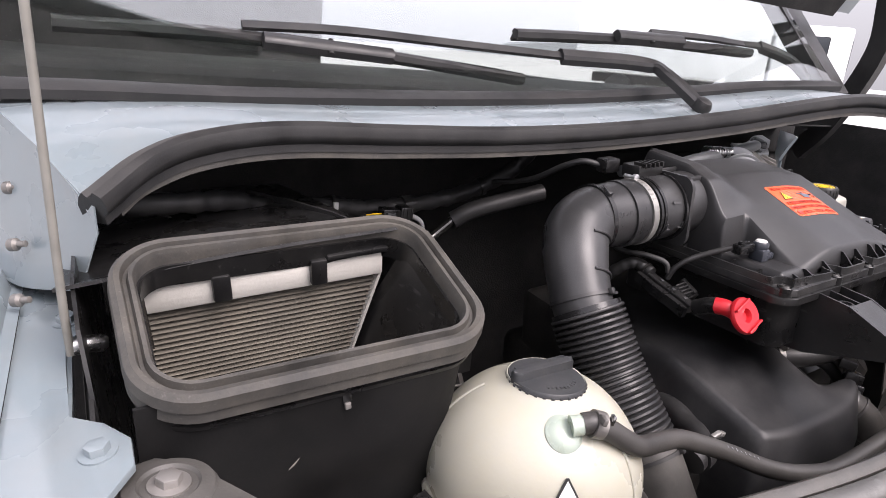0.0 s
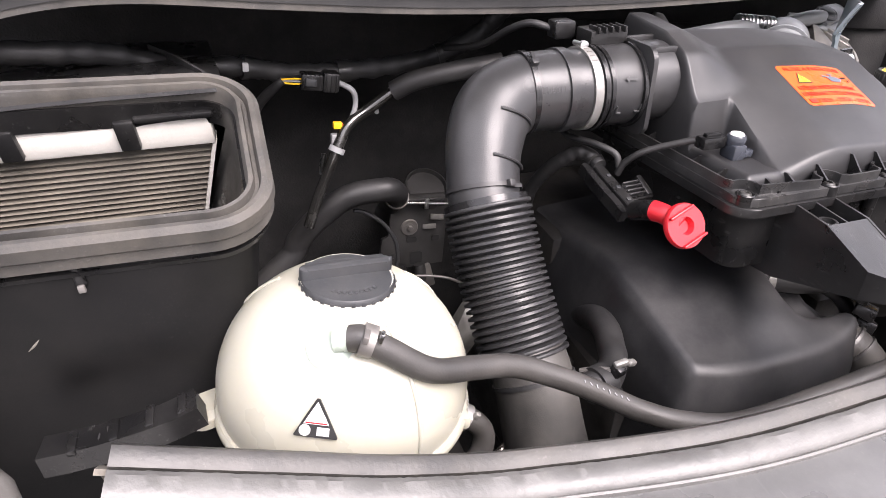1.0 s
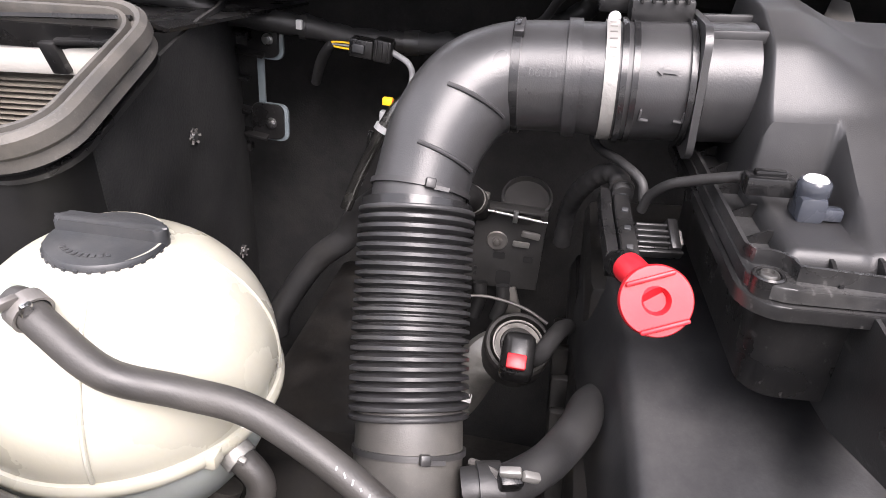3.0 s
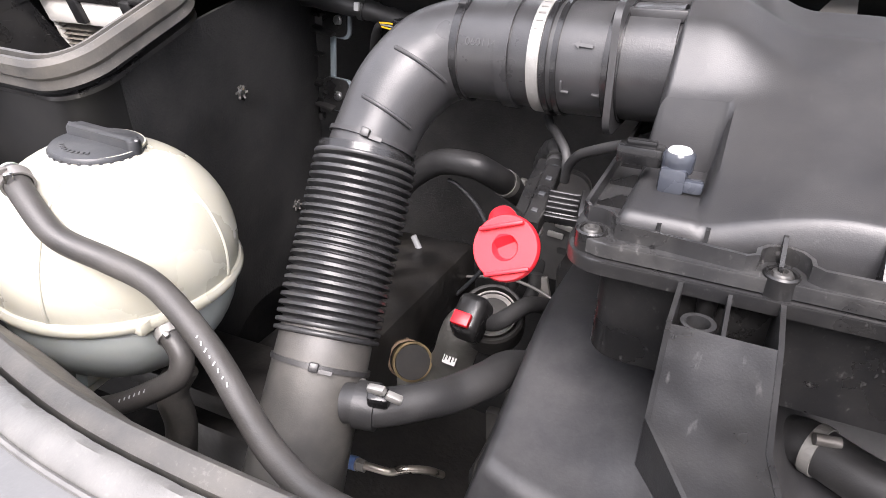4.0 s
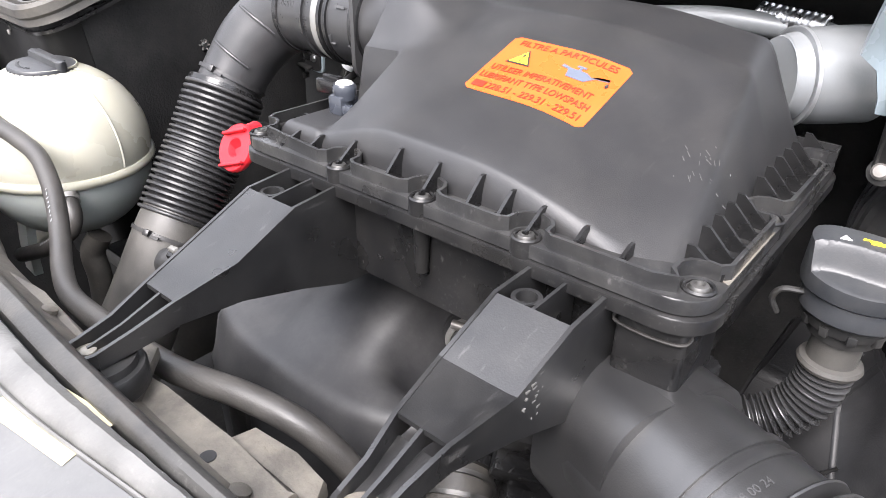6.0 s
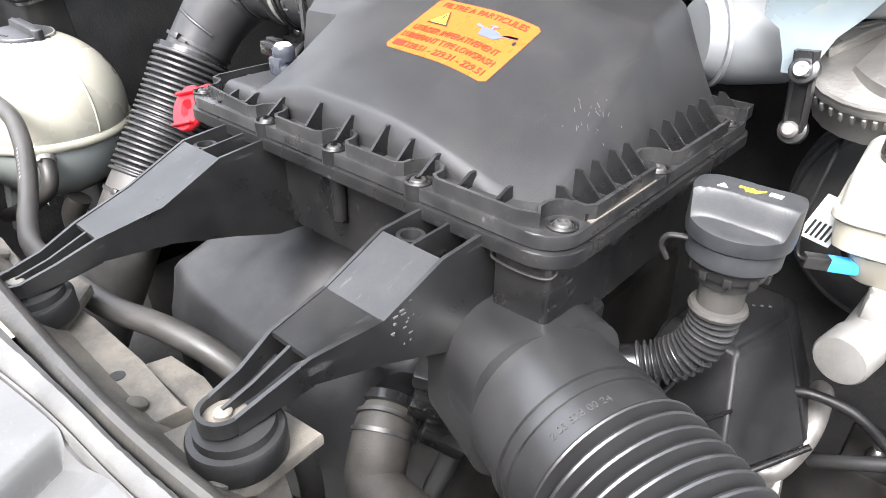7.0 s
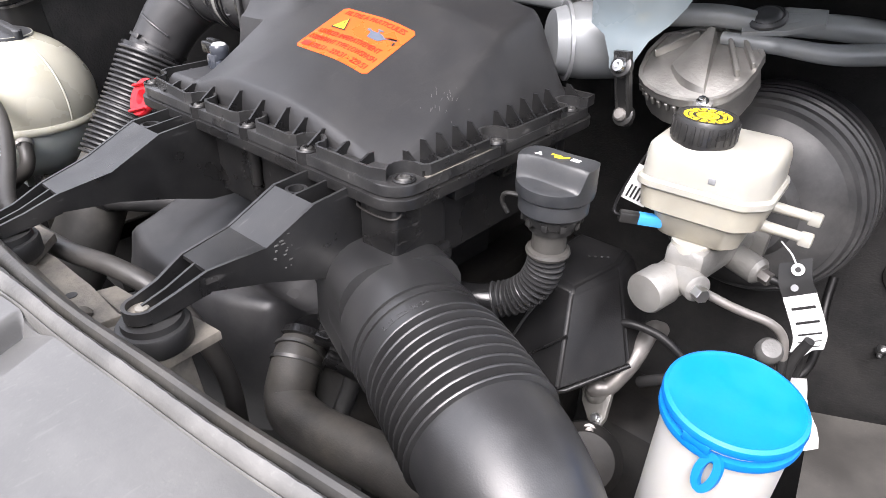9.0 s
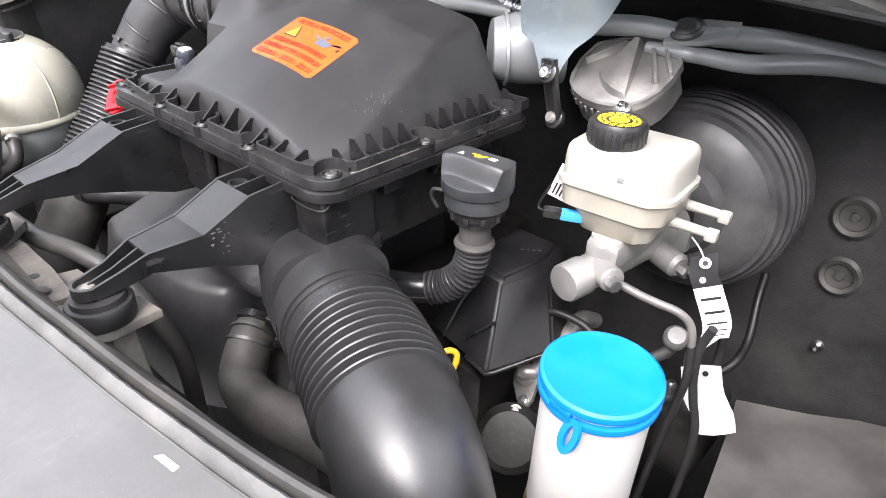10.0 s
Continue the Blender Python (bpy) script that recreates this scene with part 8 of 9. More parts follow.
part("grey_lead", tube(PP([(0.432, 0.75, 1.1540), (0.4517, 0.75, 1.143), (0.456, 0.75, 1.126), (0.449, 0.745, 1.106), (0.439, 0.745, 1.091)]), 0.0034, 10), M_LEAD, plugs, "grey-white lead")
part("yellow_sleeve", block((0, 0, 0), (0.011, 0.008, 0.008), 0.001, facing(0.432, 0.742, 1.102)), M_YELLOW, plugs, "yellow sleeve")
part("red_mark", block((0.0065, -0.001, 0), (0.003, 0.006, 0.007), 0.0006, facing(0.432, 0.742, 1.102)), M_RED, plugs, "red mark")
part("lead_plug", block((0, 0, 0), (0.012, 0.014, 0.010), 0.0015, facing(0.4298, 0.742, 1.084)), M_LEAD, plugs)
part("lead_end", tube(PP([(0.4153, 0.74, 1.0655), (0.4135, 0.74, 1.052), (0.412, 0.74, 1.039)]), [0.0035, 0.004, 0.003], 12), M_STEEL, plugs, "bright lead end")
for k in range(3):
    part("yellow_wire", tube(PP([(0.389, 0.745, 1.1585 - 0.003 * k), (0.379, 0.744, 1.1590 - 0.003 * k), (0.366, 0.746, 1.1575 - 0.002 * k)]), 0.0011, 6), M_YELLOW if k != 1 else M_LEAD, plugs)
part("black_lead", tube(PP([(0.368, 0.747, 1.1560), (0.361, 0.75, 1.1495), (0.345, 0.77, 1.126), (0.334, 0.785, 1.100)]), [0.0045, 0.006, 0.006, 0.0055], 12), M_RUBBER, plugs)
solo("bulkhead_stud", lathe([(0.008, 0), (0.006, 0.004), (0.003, 0.006), (0.003, 0.016), (0, 0.017)], 16, facing(0.495, 0.806, 1.103)), M_STEEL, "small bright stud on the bulkhead lining", "stud")
brk = thing("bolted_bracket", P(0.262, 0.80, 1.02), "black clad bracket with pale painted edges and two bright bolts", "bracket")
part("strap", block((0, 0, 0), (0.009, 0.062, 0.003), 0.0008, facing(0.2600, 0.800, 1.090)), M_PAINT, brk, "pale painted strap")
for z, top, low, right in ((1.141, 0.0155, -0.024, 0.0175), (1.040, 0.0235, -0.0235, 0.0205)):
    edge = rounded(-0.021, low, right, top, 0.010)
    lug = part("lug_plate", prism(edge, -0.004, 0.0, 0.0008, facing(0.2735, 0.795, z)), M_PAINT, brk, "pale painted edge")
    part("lug_cover", prism([(x * 0.99 - 0.0045, y * 0.94 + 0.0012) for x, y in edge], 0.0, 0.0035, 0.0015, facing(0.2735, 0.795, z)), M_PLASTIC, lug, "black cladding")
    part("bolt", hex_head(facing(0.2735, 0.7915, z), 0.0048, 0.004, 0.0068), M_STEEL, brk, "bright steel bolt")
    for dz, wide in ((top - 0.010, 0.020), (low + 0.008, 0.040)):
        part("fin", block((0, 0, 0), (wide, 0.004, 0.016), 0.001, facing(0.2300 + wide / 2, 0.790, z + dz) @ pose(0, 0, 0, 12, 0, -6)), M_PLASTIC, brk)
part("fin", block((0, 0, 0), (0.014, 0.004, 0.014), 0.001, facing(0.240, 0.792, 1.092)), M_PLASTIC, brk)
solo("harness_clip", block((0, 0, 0), (0.018, 0.010, 0.012), 0.002, facing(0.234, 0.80, 1.002)), M_PLASTIC, "small black clip on the bulkhead lining", "clip")
HEATER = [(0.285, 0.75, 0.755), (0.2926, 0.75, 0.790), (0.335, 0.765, 0.865), (0.3767, 0.77, 0.907), (0.386, 0.77, 0.930), (0.412, 0.765, 0.964), (0.453, 0.76, 0.9958), (0.500, 0.755, 1.0051), (0.518, 0.765, 0.997), (0.5321, 0.80, 0.9723), (0.5401, 0.86, 0.9308), (0.545, 0.90, 0.90)]
heat = thing("heater_hose", P(0.45, 0.755, 0.97), "thick black rubber heater hose with a dull clamp", "hose")
part("hose", tube(PP(HEATER), 0.0165, 22), M_RUBBER, heat)
part("spring_clamp", band(P(0.5321, 0.80, 0.9723), (0.02, 0.06, -0.042), 0.0168, 0.010, 0.0014), M_DULL, heat, "dull spring clamp")

CANT = SEAT_GAP
# ---- engine parts seen in the gap behind the duct ----
eng = thing("engine_block", P(0.80, 0.62, 0.5), "dark oily engine block deep in the bay", "engine")
part("block", block((0.82, 0.62, 0.68), (0.36, 0.44, 0.40), 0.02, CANT), M_DARK, eng)
part("head", block((0.80, 0.70, 0.90), (0.30, 0.20, 0.16), 0.015, CANT), M_DARK, eng)
for k in range(5):
    part("cast_rib", block((0.632, 0.50 + 0.05 * k, 0.76), (0.02, 0.012, 0.20), 0.004, CANT), M_DARK, eng)
CANT = LEVEL
turbo = thing("exhaust_elbow", P(0.585, 0.56, 0.80), "cast steel exhaust elbow with white data sticker", "exhaust elbow")
el = PP([(0.606, 0.600, 0.902), (0.590, 0.594, 0.897), (0.577, 0.592, 0.878), (0.560, 0.612, 0.822), (0.540, 0.62, 0.785), (0.517, 0.62, 0.767), (0.495, 0.62, 0.776)])
part("casting", section(el, [(-0.024, -0.014), (-0.024, 0.002), (-0.018, 0.009), (-0.008, 0.012), (0.008, 0.012), (0.018, 0.009), (0.024, 0.002), (0.024, -0.014)], (0.3, -0.80, 0.5), 8), M_CAST, turbo)
sm = axis(P(0.5655, 0.5985, 0.841), (0.3, -0.80, 0.5))
part("data_sticker", block((0, 0, 0.0045), (0.015, 0.030, 0.0008), 0, sm @ pose(0, 0.004, 0.003, 9, 0, -14)), M_PRINT, turbo, "white data sticker")
for k in range(4):
    part("sticker_bar", block((-0.006 + 0.0038 * k, -0.002, 0.0051), (0.0014, 0.020 - 0.004 * (k % 2), 0.0005), 0, sm @ pose(0, 0.004, 0.003, 9, 0, -14)), M_INKBLACK, turbo)
part("core", tube(PP([(0.520, 0.590, 0.815), (0.500, 0.61, 0.798), (0.482, 0.625, 0.786)]), 0.021, 28), M_DARK, turbo)
for k in range(3):
    part("heat_ring", band(P(0.5165, 0.594, 0.812).lerp(P(0.488, 0.62, 0.790), k / 2), (0.62, -0.62, 0.48), 0.0215, 0.006, 0.0028), M_BRASS if k == 0 else M_RUST, turbo, "heat-tinted ring")
dm = axis(P(0.612, 0.584, 0.922), (0.10, -0.52, 0.85)) @ Matrix.Scale(0.85, 4)
part("drum", lathe([(0.040, -0.030), (0.040, 0.006), (0.0375, 0.009), (0.034, 0.009), (0.0325, 0.004), (0.0325, 0.0)], 44, dm), M_DARK, turbo, "black drum rim")
part("drum_lid", lathe([(0.032, 0.001), (0.030, 0.006), (0.0275, 0.006), (0.0265, 0.003), (0.022, 0.003), (0.020, 0.007), (0.012, 0.008), (0, 0.008)], 44, dm), M_DARK, turbo)
part("drum_ring", lathe([(0.0300, 0.0045), (0.0300, 0.0072), (0.0282, 0.0072), (0.0282, 0.0045)], 44, dm), M_DULL, turbo, "dull turned ring")
tabc = thing("red_tab_connector", P(0.612, 0.51, 0.94), "black connector with red locking tab on the exhaust elbow", "connector")
tm2 = axis(P(0.6125, 0.513, 0.962), (0.0, -0.62, 0.78))
part("body", block((0, 0.004, -0.010), (0.032, 0.044, 0.034), 0.008, tm2, (0.86, 0.86), 3), M_PLASTIC, tabc)
part("red_tab", block((-0.001, -0.006, 0.0105), (0.017, 0.013, 0.008), 0.0015, tm2), M_RED, tabc, "red locking tab")
part("lead", tube(PP([(0.618, 0.525, 0.955), (0.632, 0.545, 0.945), (0.648, 0.58, 0.95), (0.66, 0.62, 0.93)]), 0.0085, 14), M_RUBBER, tabc)
lam = thing("oxygen_probe", P(0.49, 0.70, 0.79), "yellowed steel probe with grey sleeved lead", "sensor")
part("probe", tube(PP([(0.452, 0.778, 0.777), (0.465, 0.770, 0.762), (0.481, 0.760, 0.745)]), [0.0050, 0.0080, 0.0074], 14), M_BRASS, lam)
part("hexagon", prism([(0.0105 * math.cos(radians(60 * k)), 0.0105 * math.sin(radians(60 * k))) for k in range(6)], -0.005, 0.005, 0.0008, axis(P(0.478, 0.762, 0.748), (0.70, -0.40, -0.75))), M_BRASS, lam)
part("lead", tube(PP([(0.405, 0.79, 0.86), (0.425, 0.79, 0.825), (0.440, 0.785, 0.795), (0.452, 0.778, 0.777)]), 0.0046, 10), M_LEAD, lam, "grey sleeved lead")
plt = thing("engine_bracket_plate", P(0.572, 0.885, 0.80), "dark steel engine bracket with slots and dull bolts", "bracket")
pf = facing(0.580, 0.840, 0.8985) @ Matrix.Scale(0.94, 4)
part("plate", prism([(-0.046, 0.058), (-0.048, -0.012), (-0.060, -0.016), (-0.062, -0.062), (-0.020, -0.075), (0.052, -0.070), (0.052, 0.058)], -0.003, 0.003, 0.001, pf), M_MOTORDARK, plt)
part("stay", block((0.0, 0.0, -0.030), (0.050, 0.040, 0.056), 0.004, pf), M_DARK, plt)
part("shelf", block((0.002, 0.060, 0.009), (0.090, 0.004, 0.022), 0.001, pf), M_MOTORDARK, plt)
part("hook", tube([pf @ Vector(q) for q in ((-0.046, 0.074, 0.020), (-0.047, 0.064, 0.020), (-0.042, 0.058, 0.020), (-0.020, 0.056, 0.020), (0.010, 0.0535, 0.020), (0.052, 0.050, 0.020))], 0.0019, 10), M_STEEL, plt, "bright wire hook")
part("clip", block((0.008, 0.053, 0.020), (0.007, 0.018, 0.006), 0.001, pf), M_STEEL, plt, "bright clip")
part("clip", block((-0.036, 0.075, 0.014), (0.010, 0.010, 0.010), 0.002, pf), M_ALU, plt)
part("washer", lathe([(0.0150, 0.003), (0.0150, 0.0045), (0.0135, 0.0055), (0.010, 0.0045), (0.0, 0.0045)], 32, pf @ pose(-0.0135, 0.0035, 0)), M_DULL, plt)
part("bolt", hex_head(pf @ pose(-0.0135, 0.0035, 0.0045), 0.0052, 0.006, 0.0075), M_DULL, plt, "dull steel bolt")
# two pale blocks stand in for white highlights on bolts
part("bolt_highlight", block((0.030, 0.026, 0.010), (0.026, 0.010, 0.006), 0.002, pf @ pose(0, 0, 0, 0, 0, -6)), M_ALU, plt, "pale metal block in place of a bolt highlight")
part("bolt_highlight", block((0.021, 0.004, 0.006), (0.024, 0.009, 0.004), 0.0015, pf), M_ALU, plt, "pale metal block in place of a bolt highlight")
part("cup", lathe([(0.034, -0.006), (0.034, 0.012), (0.031, 0.014), (0.030, 0.006), (0, 0.006)], 36, axis(P(0.598, 0.862, 0.953), (0, -0.5, 0.86))), M_MOTORDARK, plt, "dark round cup")
for x, y, w, h in ((-0.008, -0.020, 0.018, 0.011), (0.002, -0.056, 0.022, 0.024), (-0.040, -0.046, 0.005, 0.005), (-0.040, -0.056, 0.005, 0.005), (0.034, -0.020, 0.014, 0.010)):
    part("slot", prism(rounded(x - w / 2, y - h / 2, x + w / 2, y + h / 2, min(w, h) * 0.25), 0.003, 0.0042, 0, pf), M_INKBLACK, plt)
for k, x in enumerate((-0.030, 0.004)):
    part("hose_stub", tube([pf @ Vector((x, -0.062, 0.016)), pf @ Vector((x + 0.003, -0.085, 0.022)), pf @ Vector((x - 0.004, -0.115, 0.026))], 0.0095, 16), M_RUBBER, plt)
part("sheath", block((-0.010, -0.088, 0.016), (0.026, 0.046, 0.008), 0.003, pf @ pose(0, 0, 0, 0, 0, 18)), M_DULL, plt)
solo("glow_plug_lead", tube(PP([(0.462, 0.77, 0.970), (0.479, 0.77, 0.965), (0.507, 0.77, 0.944), (0.527, 0.77, 0.909), (0.527, 0.77, 0.862), (0.502, 0.77, 0.817), (0.481, 0.77, 0.786), (0.484, 0.77, 0.753)]), 0.0030, 10), M_CAP, "thin black lead hanging behind the duct", "cable")
solo("arched_pipe", tube(PP([(0.437, 0.80, 0.798), (0.4736, 0.80, 0.809), (0.517, 0.80, 0.824), (0.5645, 0.80, 0.834), (0.616, 0.79, 0.832), (0.65, 0.78, 0.82)]), 0.0022, 10), M_DULL, "thin dull arched pipe behind the duct", "pipe")
tee = thing("crankcase_pipe", P(0.62, 0.37, 0.95), "black breather pipe clipped into the duct", "pipe")
part("pipe", tube(PP([(0.588, 0.354, 0.970), (0.597, 0.356, 0.972), (0.613, 0.36, 0.973), (0.637, 0.385, 0.9715), (0.651, 0.41, 0.967), (0.665, 0.44, 0.965), (0.673, 0.47, 0.959), (0.69, 0.52, 0.93)]), [0.0150, 0.0145, 0.0140, 0.0145, 0.0150, 0.0150, 0.0150, 0.0150], 28), M_RUBBER, tee)
part("collar", band(P(0.604, 0.3575, 0.9725), (0.9, 0.25, 0.03), 0.0148, 0.016, 0.0028), M_RUBBER, tee)
part("clip", block((0, 0, 0), (0.016, 0.012, 0.014), 0.003, pose(0.6166, 0.352, 0.990, 20, 0, 20)), M_PLASTIC, tee)
part("clip_tip", block((0, 0, 0), (0.014, 0.006, 0.006), 0.0015, pose(0.616, 0.350, 0.999, 10, -12, 0)), M_ALU, tee, "dull metal clip tip")
part("clip_tip", block((0, 0, 0), (0.012, 0.006, 0.006), 0.0015, pose(0.629, 0.352, 0.996, 10, 20, 20)), M_ALU, tee, "dull metal clip tip")
part("wire", tube(PP([(0.590, 0.372, 0.978), (0.600, 0.362, 0.986), (0.612, 0.352, 0.990)]), 0.0028, 8), M_DULL, tee)
pipe3 = thing("small_steel_pipe", P(0.62, 0.36, 0.89), "thin bright steel pipe with blue cap", "pipe")
part("pipe", tube(PP([(0.528, 0.46, 0.7732), (0.5453, 0.46, 0.7781), (0.5662, 0.465, 0.7778), (0.5797, 0.47, 0.7849), (0.5983, 0.485, 0.7796), (0.6095, 0.5, 0.7649)]), 0.0042, 12), M_PIPE, pipe3)
part("union", hex_head(axis(P(0.5290, 0.4600, 0.7732), (1, 0, 0.2)), 0.0066, 0.009, 0.0070), M_DULL, pipe3)
part("cap", lathe([(0.0058, -0.009), (0.0066, -0.007), (0.0066, 0.0), (0.005, 0.001), (0, 0.001)], 18, axis(P(0.5280, 0.4600, 0.7732), (1, 0, 0.2)) @ Matrix.Scale(1.15, 4)), M_BLUECAP, pipe3, "slate-blue cap")

CANT = SEAT_CHANNEL
# ---- front left: wiring channel and brackets near the tank ----
chan = thing("wiring_channel", P(0.22, 0.33, 1.03), "black plastic wiring channel beside the tank", "wiring channel")
part("channel", section(PP([(0.128, 0.346, 1.060), (0.150, 0.344, 1.061), (0.180, 0.342, 1.064), (0.212, 0.340, 1.070), (0.238, 0.342, 1.076)]), [(-0.011, -0.009), (-0.011, 0.009), (0.011, 0.009), (0.011, -0.009)], (0, 0, 1), 5), M_PLASTIC, chan)
for x, z in ((0.150, 1.070), (0.178, 1.0725), (0.203, 1.0775), (0.226, 1.082)):
    part("slot_bar", block((x, 0.342, z), (0.006, 0.020, 0.005), 0.001, CANT), M_PLASTIC, chan)
solo("bowden_cable", tube(PP([(0.10, 0.30, 1.06), (0.16, 0.285, 1.068), (0.20, 0.27, 1.07), (0.22, 0.26, 1.06)]), 0.003, 10), M_STEEL, "thin silver bonnet release cable", "cable")
shelf_ = thing("tank_shelf", P(0.36, 0.42, 0.88), "dark steel shelf with a turned-up lip below the tank", "bracket")
part("plate", block((0.36, 0.42, 0.88), (0.20, 0.10, 0.006), 0.002, CANT), M_DARK, shelf_)
part("lip", block((0.36, 0.371, 0.889), (0.20, 0.004, 0.024), 0.0015, CANT), M_DARK, shelf_)
part("bolt", hex_head(CANT @ pose(0.31, 0.40, 0.883), 0.006, 0.005, 0.010), M_DULL, shelf_)
# blue-grey painted leg; the dark material holds the shade it stands in
solo("chassis_leg", block((0.37, 0.60, 0.80), (0.14, 0.46, 0.10), 0.015, CANT), M_DARK, "painted chassis leg deep below the tank, its shade put into a dark colour", "chassis", kind="structure")

CANT = SEAT_RIGHT
# ---- right-hand depths ----
solo("inner_wing_shelf", sheet([PP([(1.335, 0.725, 0.850), (1.40, 0.757, 0.850), (1.47, 0.793, 0.852), (1.62, 0.81, 0.86)]), PP([(1.345, 0.68, 0.846), (1.41, 0.69, 0.850), (1.48, 0.70, 0.856), (1.62, 0.70, 0.87)]), PP([(1.375, 0.50, 0.835), (1.44, 0.50, 0.842), (1.52, 0.50, 0.85), (1.62, 0.50, 0.87)]), PP([(1.375, 0.48, 0.70), (1.44, 0.48, 0.70), (1.52, 0.48, 0.70), (1.62, 0.48, 0.70)])], 0.003, 3), M_BRACKET, "grey painted inner wing shelf beside the washer tank", "body panel", kind="structure")
CANT = LEVEL
for q, r in (((1.3508, 0.934, 1.0584), 0.022), ((1.3612, 0.934, 0.9819), 0.021)):
    g = thing("bulkhead_grommet", P(*q), "round black rubber grommet in the bulkhead lining", "grommet", "bulkhead grommets")
    m = axis(P(q[0], q[1] + 0.006, q[2]), (0, -1, 0.1))
    part("ring", lathe([(r + 0.004, 0), (r + 0.004, 0.004), (r, 0.008), (r - 0.005, 0.006), (r - 0.006, 0.002), (0, 0.002)], 32, m), M_SEALDARK, g)
    part("centre_pin", lathe([(0.006, 0.002), (0.005, 0.005), (0, 0.006)], 16, m), M_SEALDARK, g)
solo("stud", lathe([(0.008, 0), (0.006, 0.004), (0.003, 0.006), (0.003, 0.016), (0, 0.017)], 16, axis(P(1.3721, 0.938, 0.880), (0, -1, 0.1))), M_STEEL, "small bright stud on the bulkhead lining", "stud")
CANT = SEAT_RIGHT
abs_ = thing("brake_control_unit", P(1.27, 0.70, 0.78), "dark brake control unit with line unions", "control unit")
part("body", block((1.275, 0.71, 0.80), (0.10, 0.09, 0.08), 0.006, CANT), M_DARK, abs_)
for k in range(3):
    part("union", lathe([(0.007, 0), (0.007, 0.014), (0.004, 0.018), (0, 0.018)], 14, CANT @ pose(1.25 + 0.022 * k, 0.70, 0.838)), M_STEEL, abs_, "steel union")
part("side_stud", lathe([(0.005, 0), (0.005, 0.012), (0, 0.014)], 12, axis(P(1.326, 0.69, 0.83), (1, 0, 0))), M_STEEL, abs_)
ydip = thing("yellow_dipstick", (1.158, 0.468, 0.96), "yellow oil dipstick handle beside the snorkel", "dipstick")
ym = axis(Vector((1.1625, 0.468, 0.9825)), (0.75, -0.55, 0.30))
part("loop", tube([ym @ Vector(q) for q in ((-0.008, 0.008, 0), (-0.007, 0.013, 0), (0.0, 0.0155, 0), (0.006, 0.012, 0), (0.006, 0.004, 0), (0.003, -0.004, 0), (0.002, -0.014, 0))], 0.0030, 12), M_YELLOW, ydip)
part("stem", tube([ym @ Vector((0.002, -0.006, 0)), ym @ Vector((0.001, -0.016, 0)), ym @ Vector((-0.002, -0.030, -0.004))], [0.0046, 0.0060, 0.0050], 16), M_YELLOW, ydip)
belt = thing("power_steering_pump", P(1.17, 0.50, 0.86), "dark steering pump with cast housing below the filler", "pump")
part("body", lathe([(0.030, -0.03), (0.034, -0.01), (0.034, 0.02), (0.026, 0.03), (0, 0.032)], 32, axis(P(1.20, 0.50, 0.87), (0.3, -0.6, 0.6))), M_DARK, belt)
part("bolt", hex_head(axis(P(1.20, 0.50, 0.905), (0.3, -0.6, 0.6)), 0.004, 0.004, 0.006), M_DULL, belt)
for x, y, z, s in ((1.10, 0.55, 0.86, 0.10), (1.22, 0.62, 0.80, 0.12), (1.05, 0.50, 0.88, 0.09)):
    part("casting", block((x, y, z), (s, s * 0.8, s * 0.9), 0.012, CANT), M_DARK, belt)
elec = thing("wiring_connectors", P(0.975, 0.43, 0.98), "cluster of black connectors under the air box", "connector")
for k, (x, y, z) in enumerate(((0.975, 0.425, 0.990), (0.985, 0.41, 0.972), (0.990, 0.40, 0.952), (1.0, 0.40, 0.93))):
    part("plug", block((0, 0, 0), (0.036, 0.022, 0.014), 0.002, CANT @ pose(x, y, z, 10, 8 * k, 30)), M_PLASTIC, elec)
part("loom", tube(PP([(0.95, 0.44, 0.975), (0.985, 0.425, 0.95), (1.0, 0.41, 0.91), (0.99, 0.40, 0.86)]), 0.009, 12), M_RUBBER, elec)

CANT = SEAT_RADIATOR
# ---- rust-coloured bracket between box and radiator hose ----
rb = thing("rusty_bracket", P(1.10, 0.45, 0.84), "rust-orange steel bracket deep behind the radiator hose", "bracket")
part("strap", section(PP([(1.065, 0.440, 0.852), (1.09, 0.452, 0.856), (1.12, 0.462, 0.848), (1.14, 0.47, 0.83)]), [(-0.016, -0.002), (-0.016, 0.002), (0.016, 0.002), (0.016, -0.002)], (0, -0.4, 0.9), 4), M_RUST, rb)

CANT = SEAT_FRONT
# ---- grille panel details ----
yl = thing("pale_sticker", P(0.885, 0.12, 1.08), "pale yellow paper sticker on the front panel", "sticker")
corners = ((0.8535, 0.1490), (0.8435, 0.1753), (0.9080, 0.1862), (0.9160, 0.1590))
bm = bmesh.new()
g = []
for i in range(7):
    row = []
    for j in range(6):
        a = Vector(corners[0]).lerp(Vector(corners[3]), i / 6)
        b = Vector(corners[1]).lerp(Vector(corners[2]), i / 6)
        q = a.lerp(b, j / 5)
        row.append(bm.verts.new(P(q.x, q.y, panel_z(q.x, q.y) + 0.0025)))
    g.append(row)
for a, b in zip(g, g[1:]):
    for j in range(5):
        bm.faces.new((a[j], b[j], b[j + 1], a[j + 1]))
part("paper", bm, M_PALELABEL, yl)
for k in range(3):
    x = 0.862 + 0.010 * k
    part("printed_bar", block((0, 0, 0), (0.003, 0.012, 0.0005), 0, CANT @ pose(x, 0.167, panel_z(x, 0.167) + 0.0030, 4, 0, 8)), M_FILTERWHITE, yl)

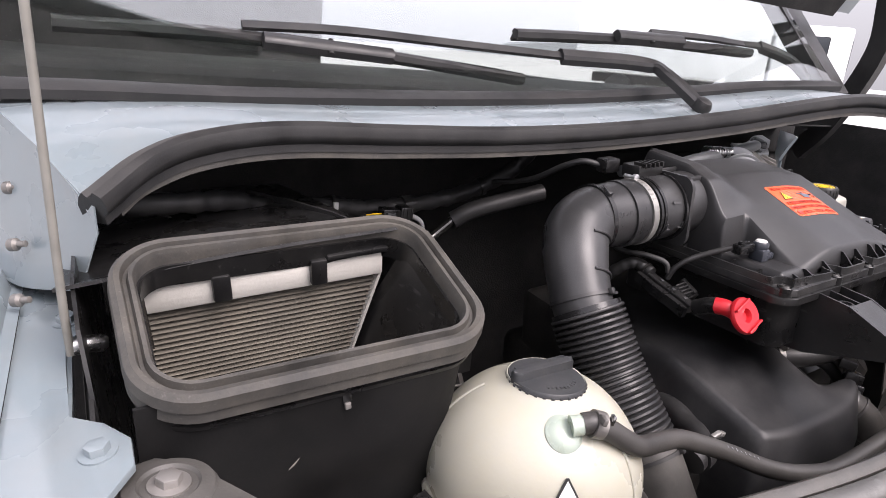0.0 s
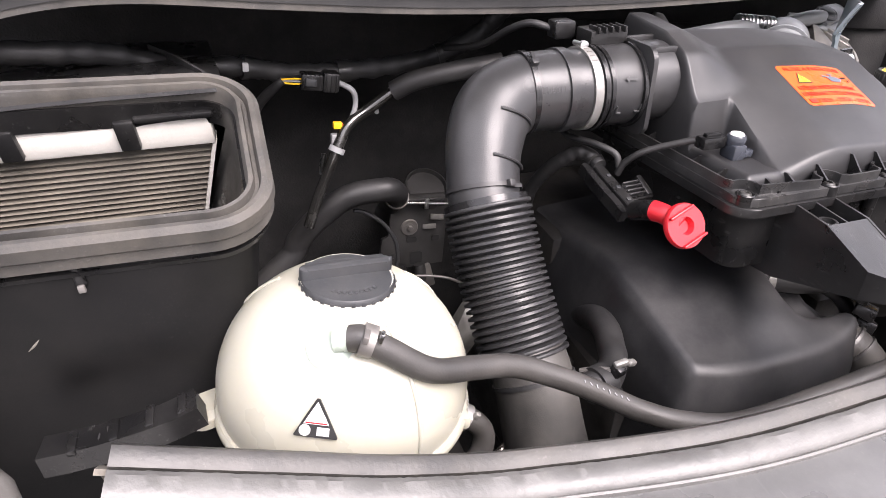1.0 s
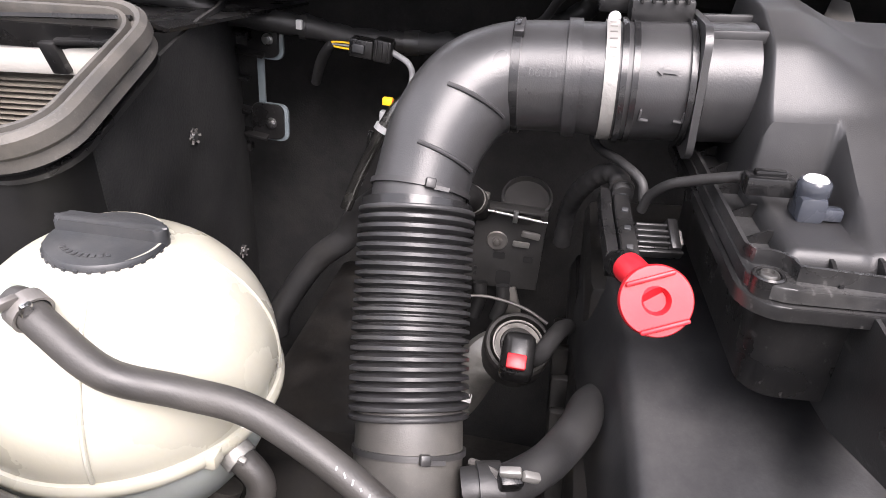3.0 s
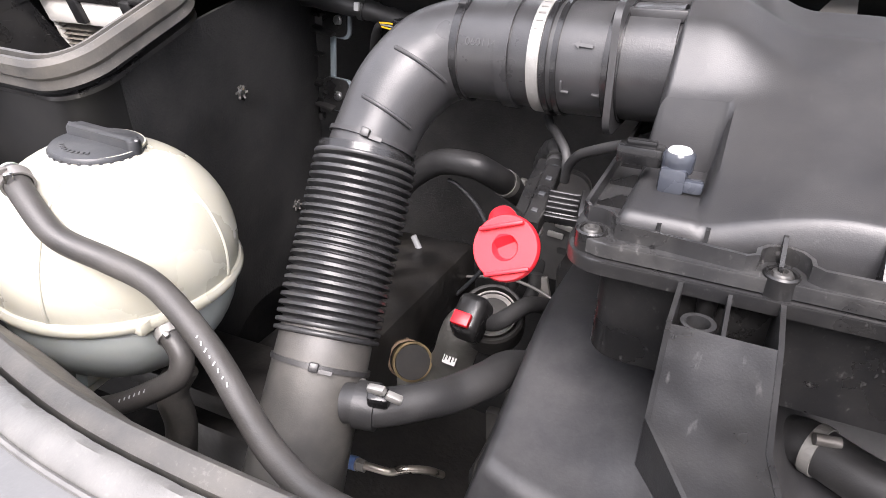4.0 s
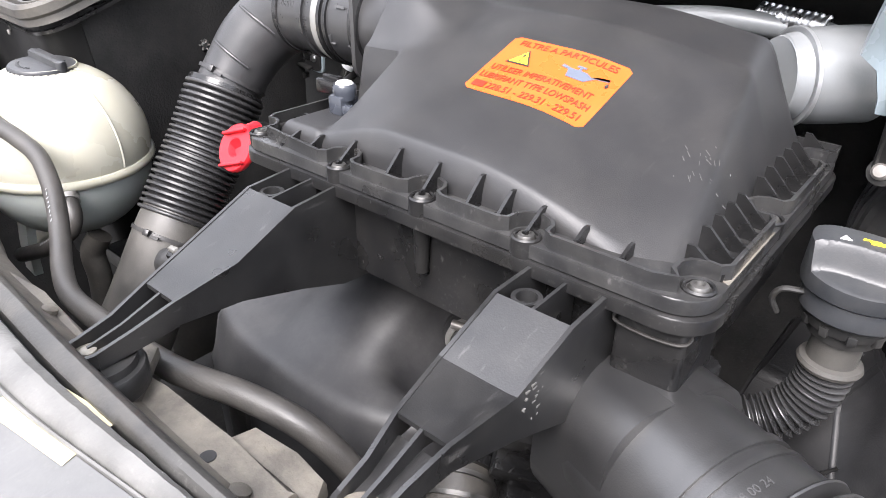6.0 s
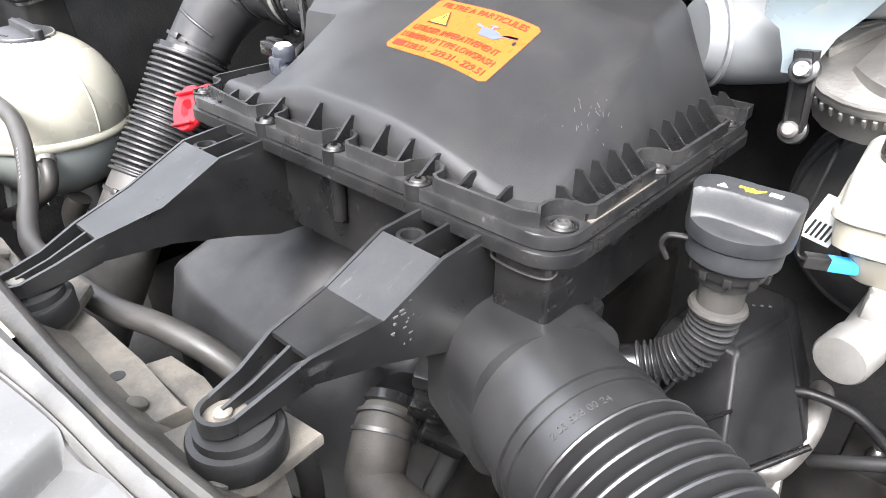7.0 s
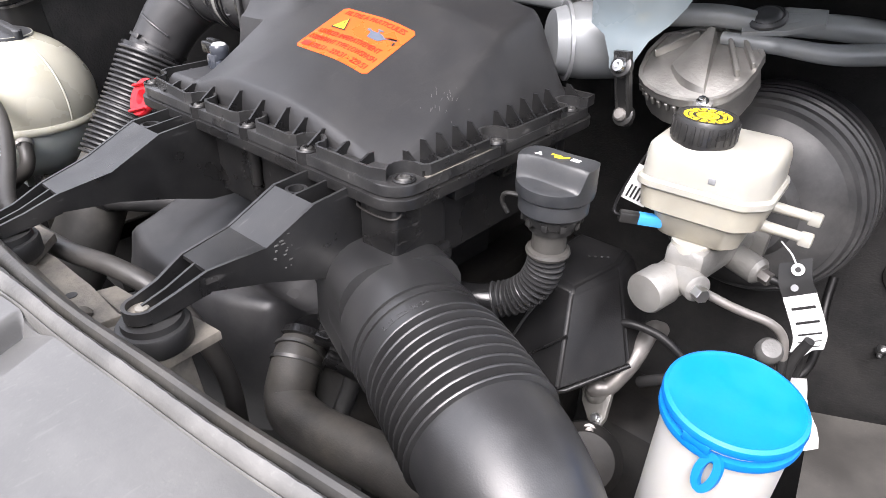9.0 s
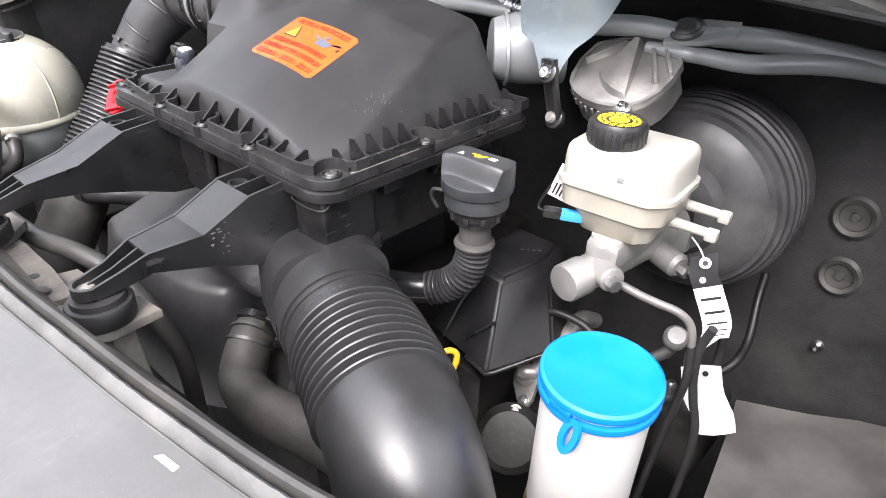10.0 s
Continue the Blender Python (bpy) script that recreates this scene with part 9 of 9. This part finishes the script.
pl = thing("printed_panel_label", P(1.205, 0.185, 1.085), "white printed data label on the front panel", "label")
part("white_band", block((0, 0, 0), (0.046, 0.0034, 0.0006), 0, CANT @ pose(1.212, 0.1935, panel_z(1.212, 0.1935) + 0.0016, 3, 0, 8)), M_PAPER, pl)
for k in range(7):
    part("printed_line", block((0, 0, 0), (0.036 - 0.004 * (k % 3), 0.0010, 0.0005), 0, CANT @ pose(1.203 + 0.0006 * k, 0.1885 - 0.0030 * k, panel_z(1.203, 0.1885 - 0.0030 * k) + 0.0014, 3, 0, 8)), M_PRINT, pl)

# ---- latch opening in the front panel ----
latch = thing("bonnet_latch_bracket", P(0.785, 0.092, 1.08), "pale painted latch bracket with bolt in the front panel opening", "latch bracket")
lz = panel_z(0.78, 0.092)
lr = CANT @ pose(0.760, 0.1005, lz, 3, 0, 8)
part("opening_frame", ring_wall(rounded(-0.020, -0.0125, 0.020, 0.0125, 0.005), rounded(-0.0165, -0.0090, 0.0165, 0.0090, 0.003), -0.002, 0.0060, lr), M_LEAD, latch, "white-lipped rectangular opening")
part("rubber_buffer", tube([lr @ Vector((0.006, -0.0085, 0.003)), lr @ Vector((0.008, 0.0, 0.0035)), lr @ Vector((0.011, 0.0075, 0.003))], [0.0042, 0.0046, 0.0040], 16), M_RUBBER, latch, "black rubber buffer")
part("plate", prism([(0.781, 0.090), (0.781, 0.112), (0.800, 0.115), (0.826, 0.105), (0.832, 0.088), (0.805, 0.077)], lz - 0.002, lz + 0.006, 0.003, CANT, None, 3), M_PAPER, latch)
part("bolt", hex_head(CANT @ pose(0.803, 0.090, lz + 0.006), 0.006, 0.005, 0.010), M_STEEL, latch, "steel bolt")

# ---- far truck beyond the bonnet hinge ----
tr = thing("parked_truck", (23.5, 14.4, 0), "blue and white truck parked across the yard", "truck")
tm_ = pose(23.5, 14.4, 0, 0, 0, 40)
part("cab", block((0, 0, 1.9), (2.4, 2.4, 2.6), 0.12, tm_), M_TRUCKWHITE, tr)
part("lower_cab", block((0, 0, 0.85), (2.45, 2.45, 0.75), 0.08, tm_), M_TRUCKBLUE, tr, "blue lower cab")
part("chassis", block((0, 4.2, 0.85), (2.2, 6.0, 0.35), 0.05, tm_), M_DARK, tr)
part("box_body", block((0, 4.6, 2.4), (2.5, 6.6, 2.6), 0.06, tm_), M_TRUCKWHITE, tr)
part("window", block((-1.22, 0.1, 2.45), (0.05, 1.2, 0.8), 0.05, tm_), M_DARKGLASS, tr)
part("windscreen", block((0, -1.21, 2.35), (2.0, 0.05, 1.0), 0.05, tm_), M_DARKGLASS, tr)
for y in (-0.2, 4.0, 6.2):
    for x in (-1.05, 1.05):
        wh = part("wheel", lathe([(0.30, -0.14), (0.48, -0.14), (0.51, -0.08), (0.51, 0.08), (0.48, 0.14), (0.30, 0.14)], 36, tm_ @ pose(x, y, 0.51, 0, 90, 0)), M_RUBBER, tr, "black tyre")
        part("rim", lathe([(0.30, -0.10), (0.29, 0.10), (0.12, 0.12), (0, 0.12)], 28, tm_ @ pose(x, y, 0.51, 0, 90, 0)), M_ALU, wh)
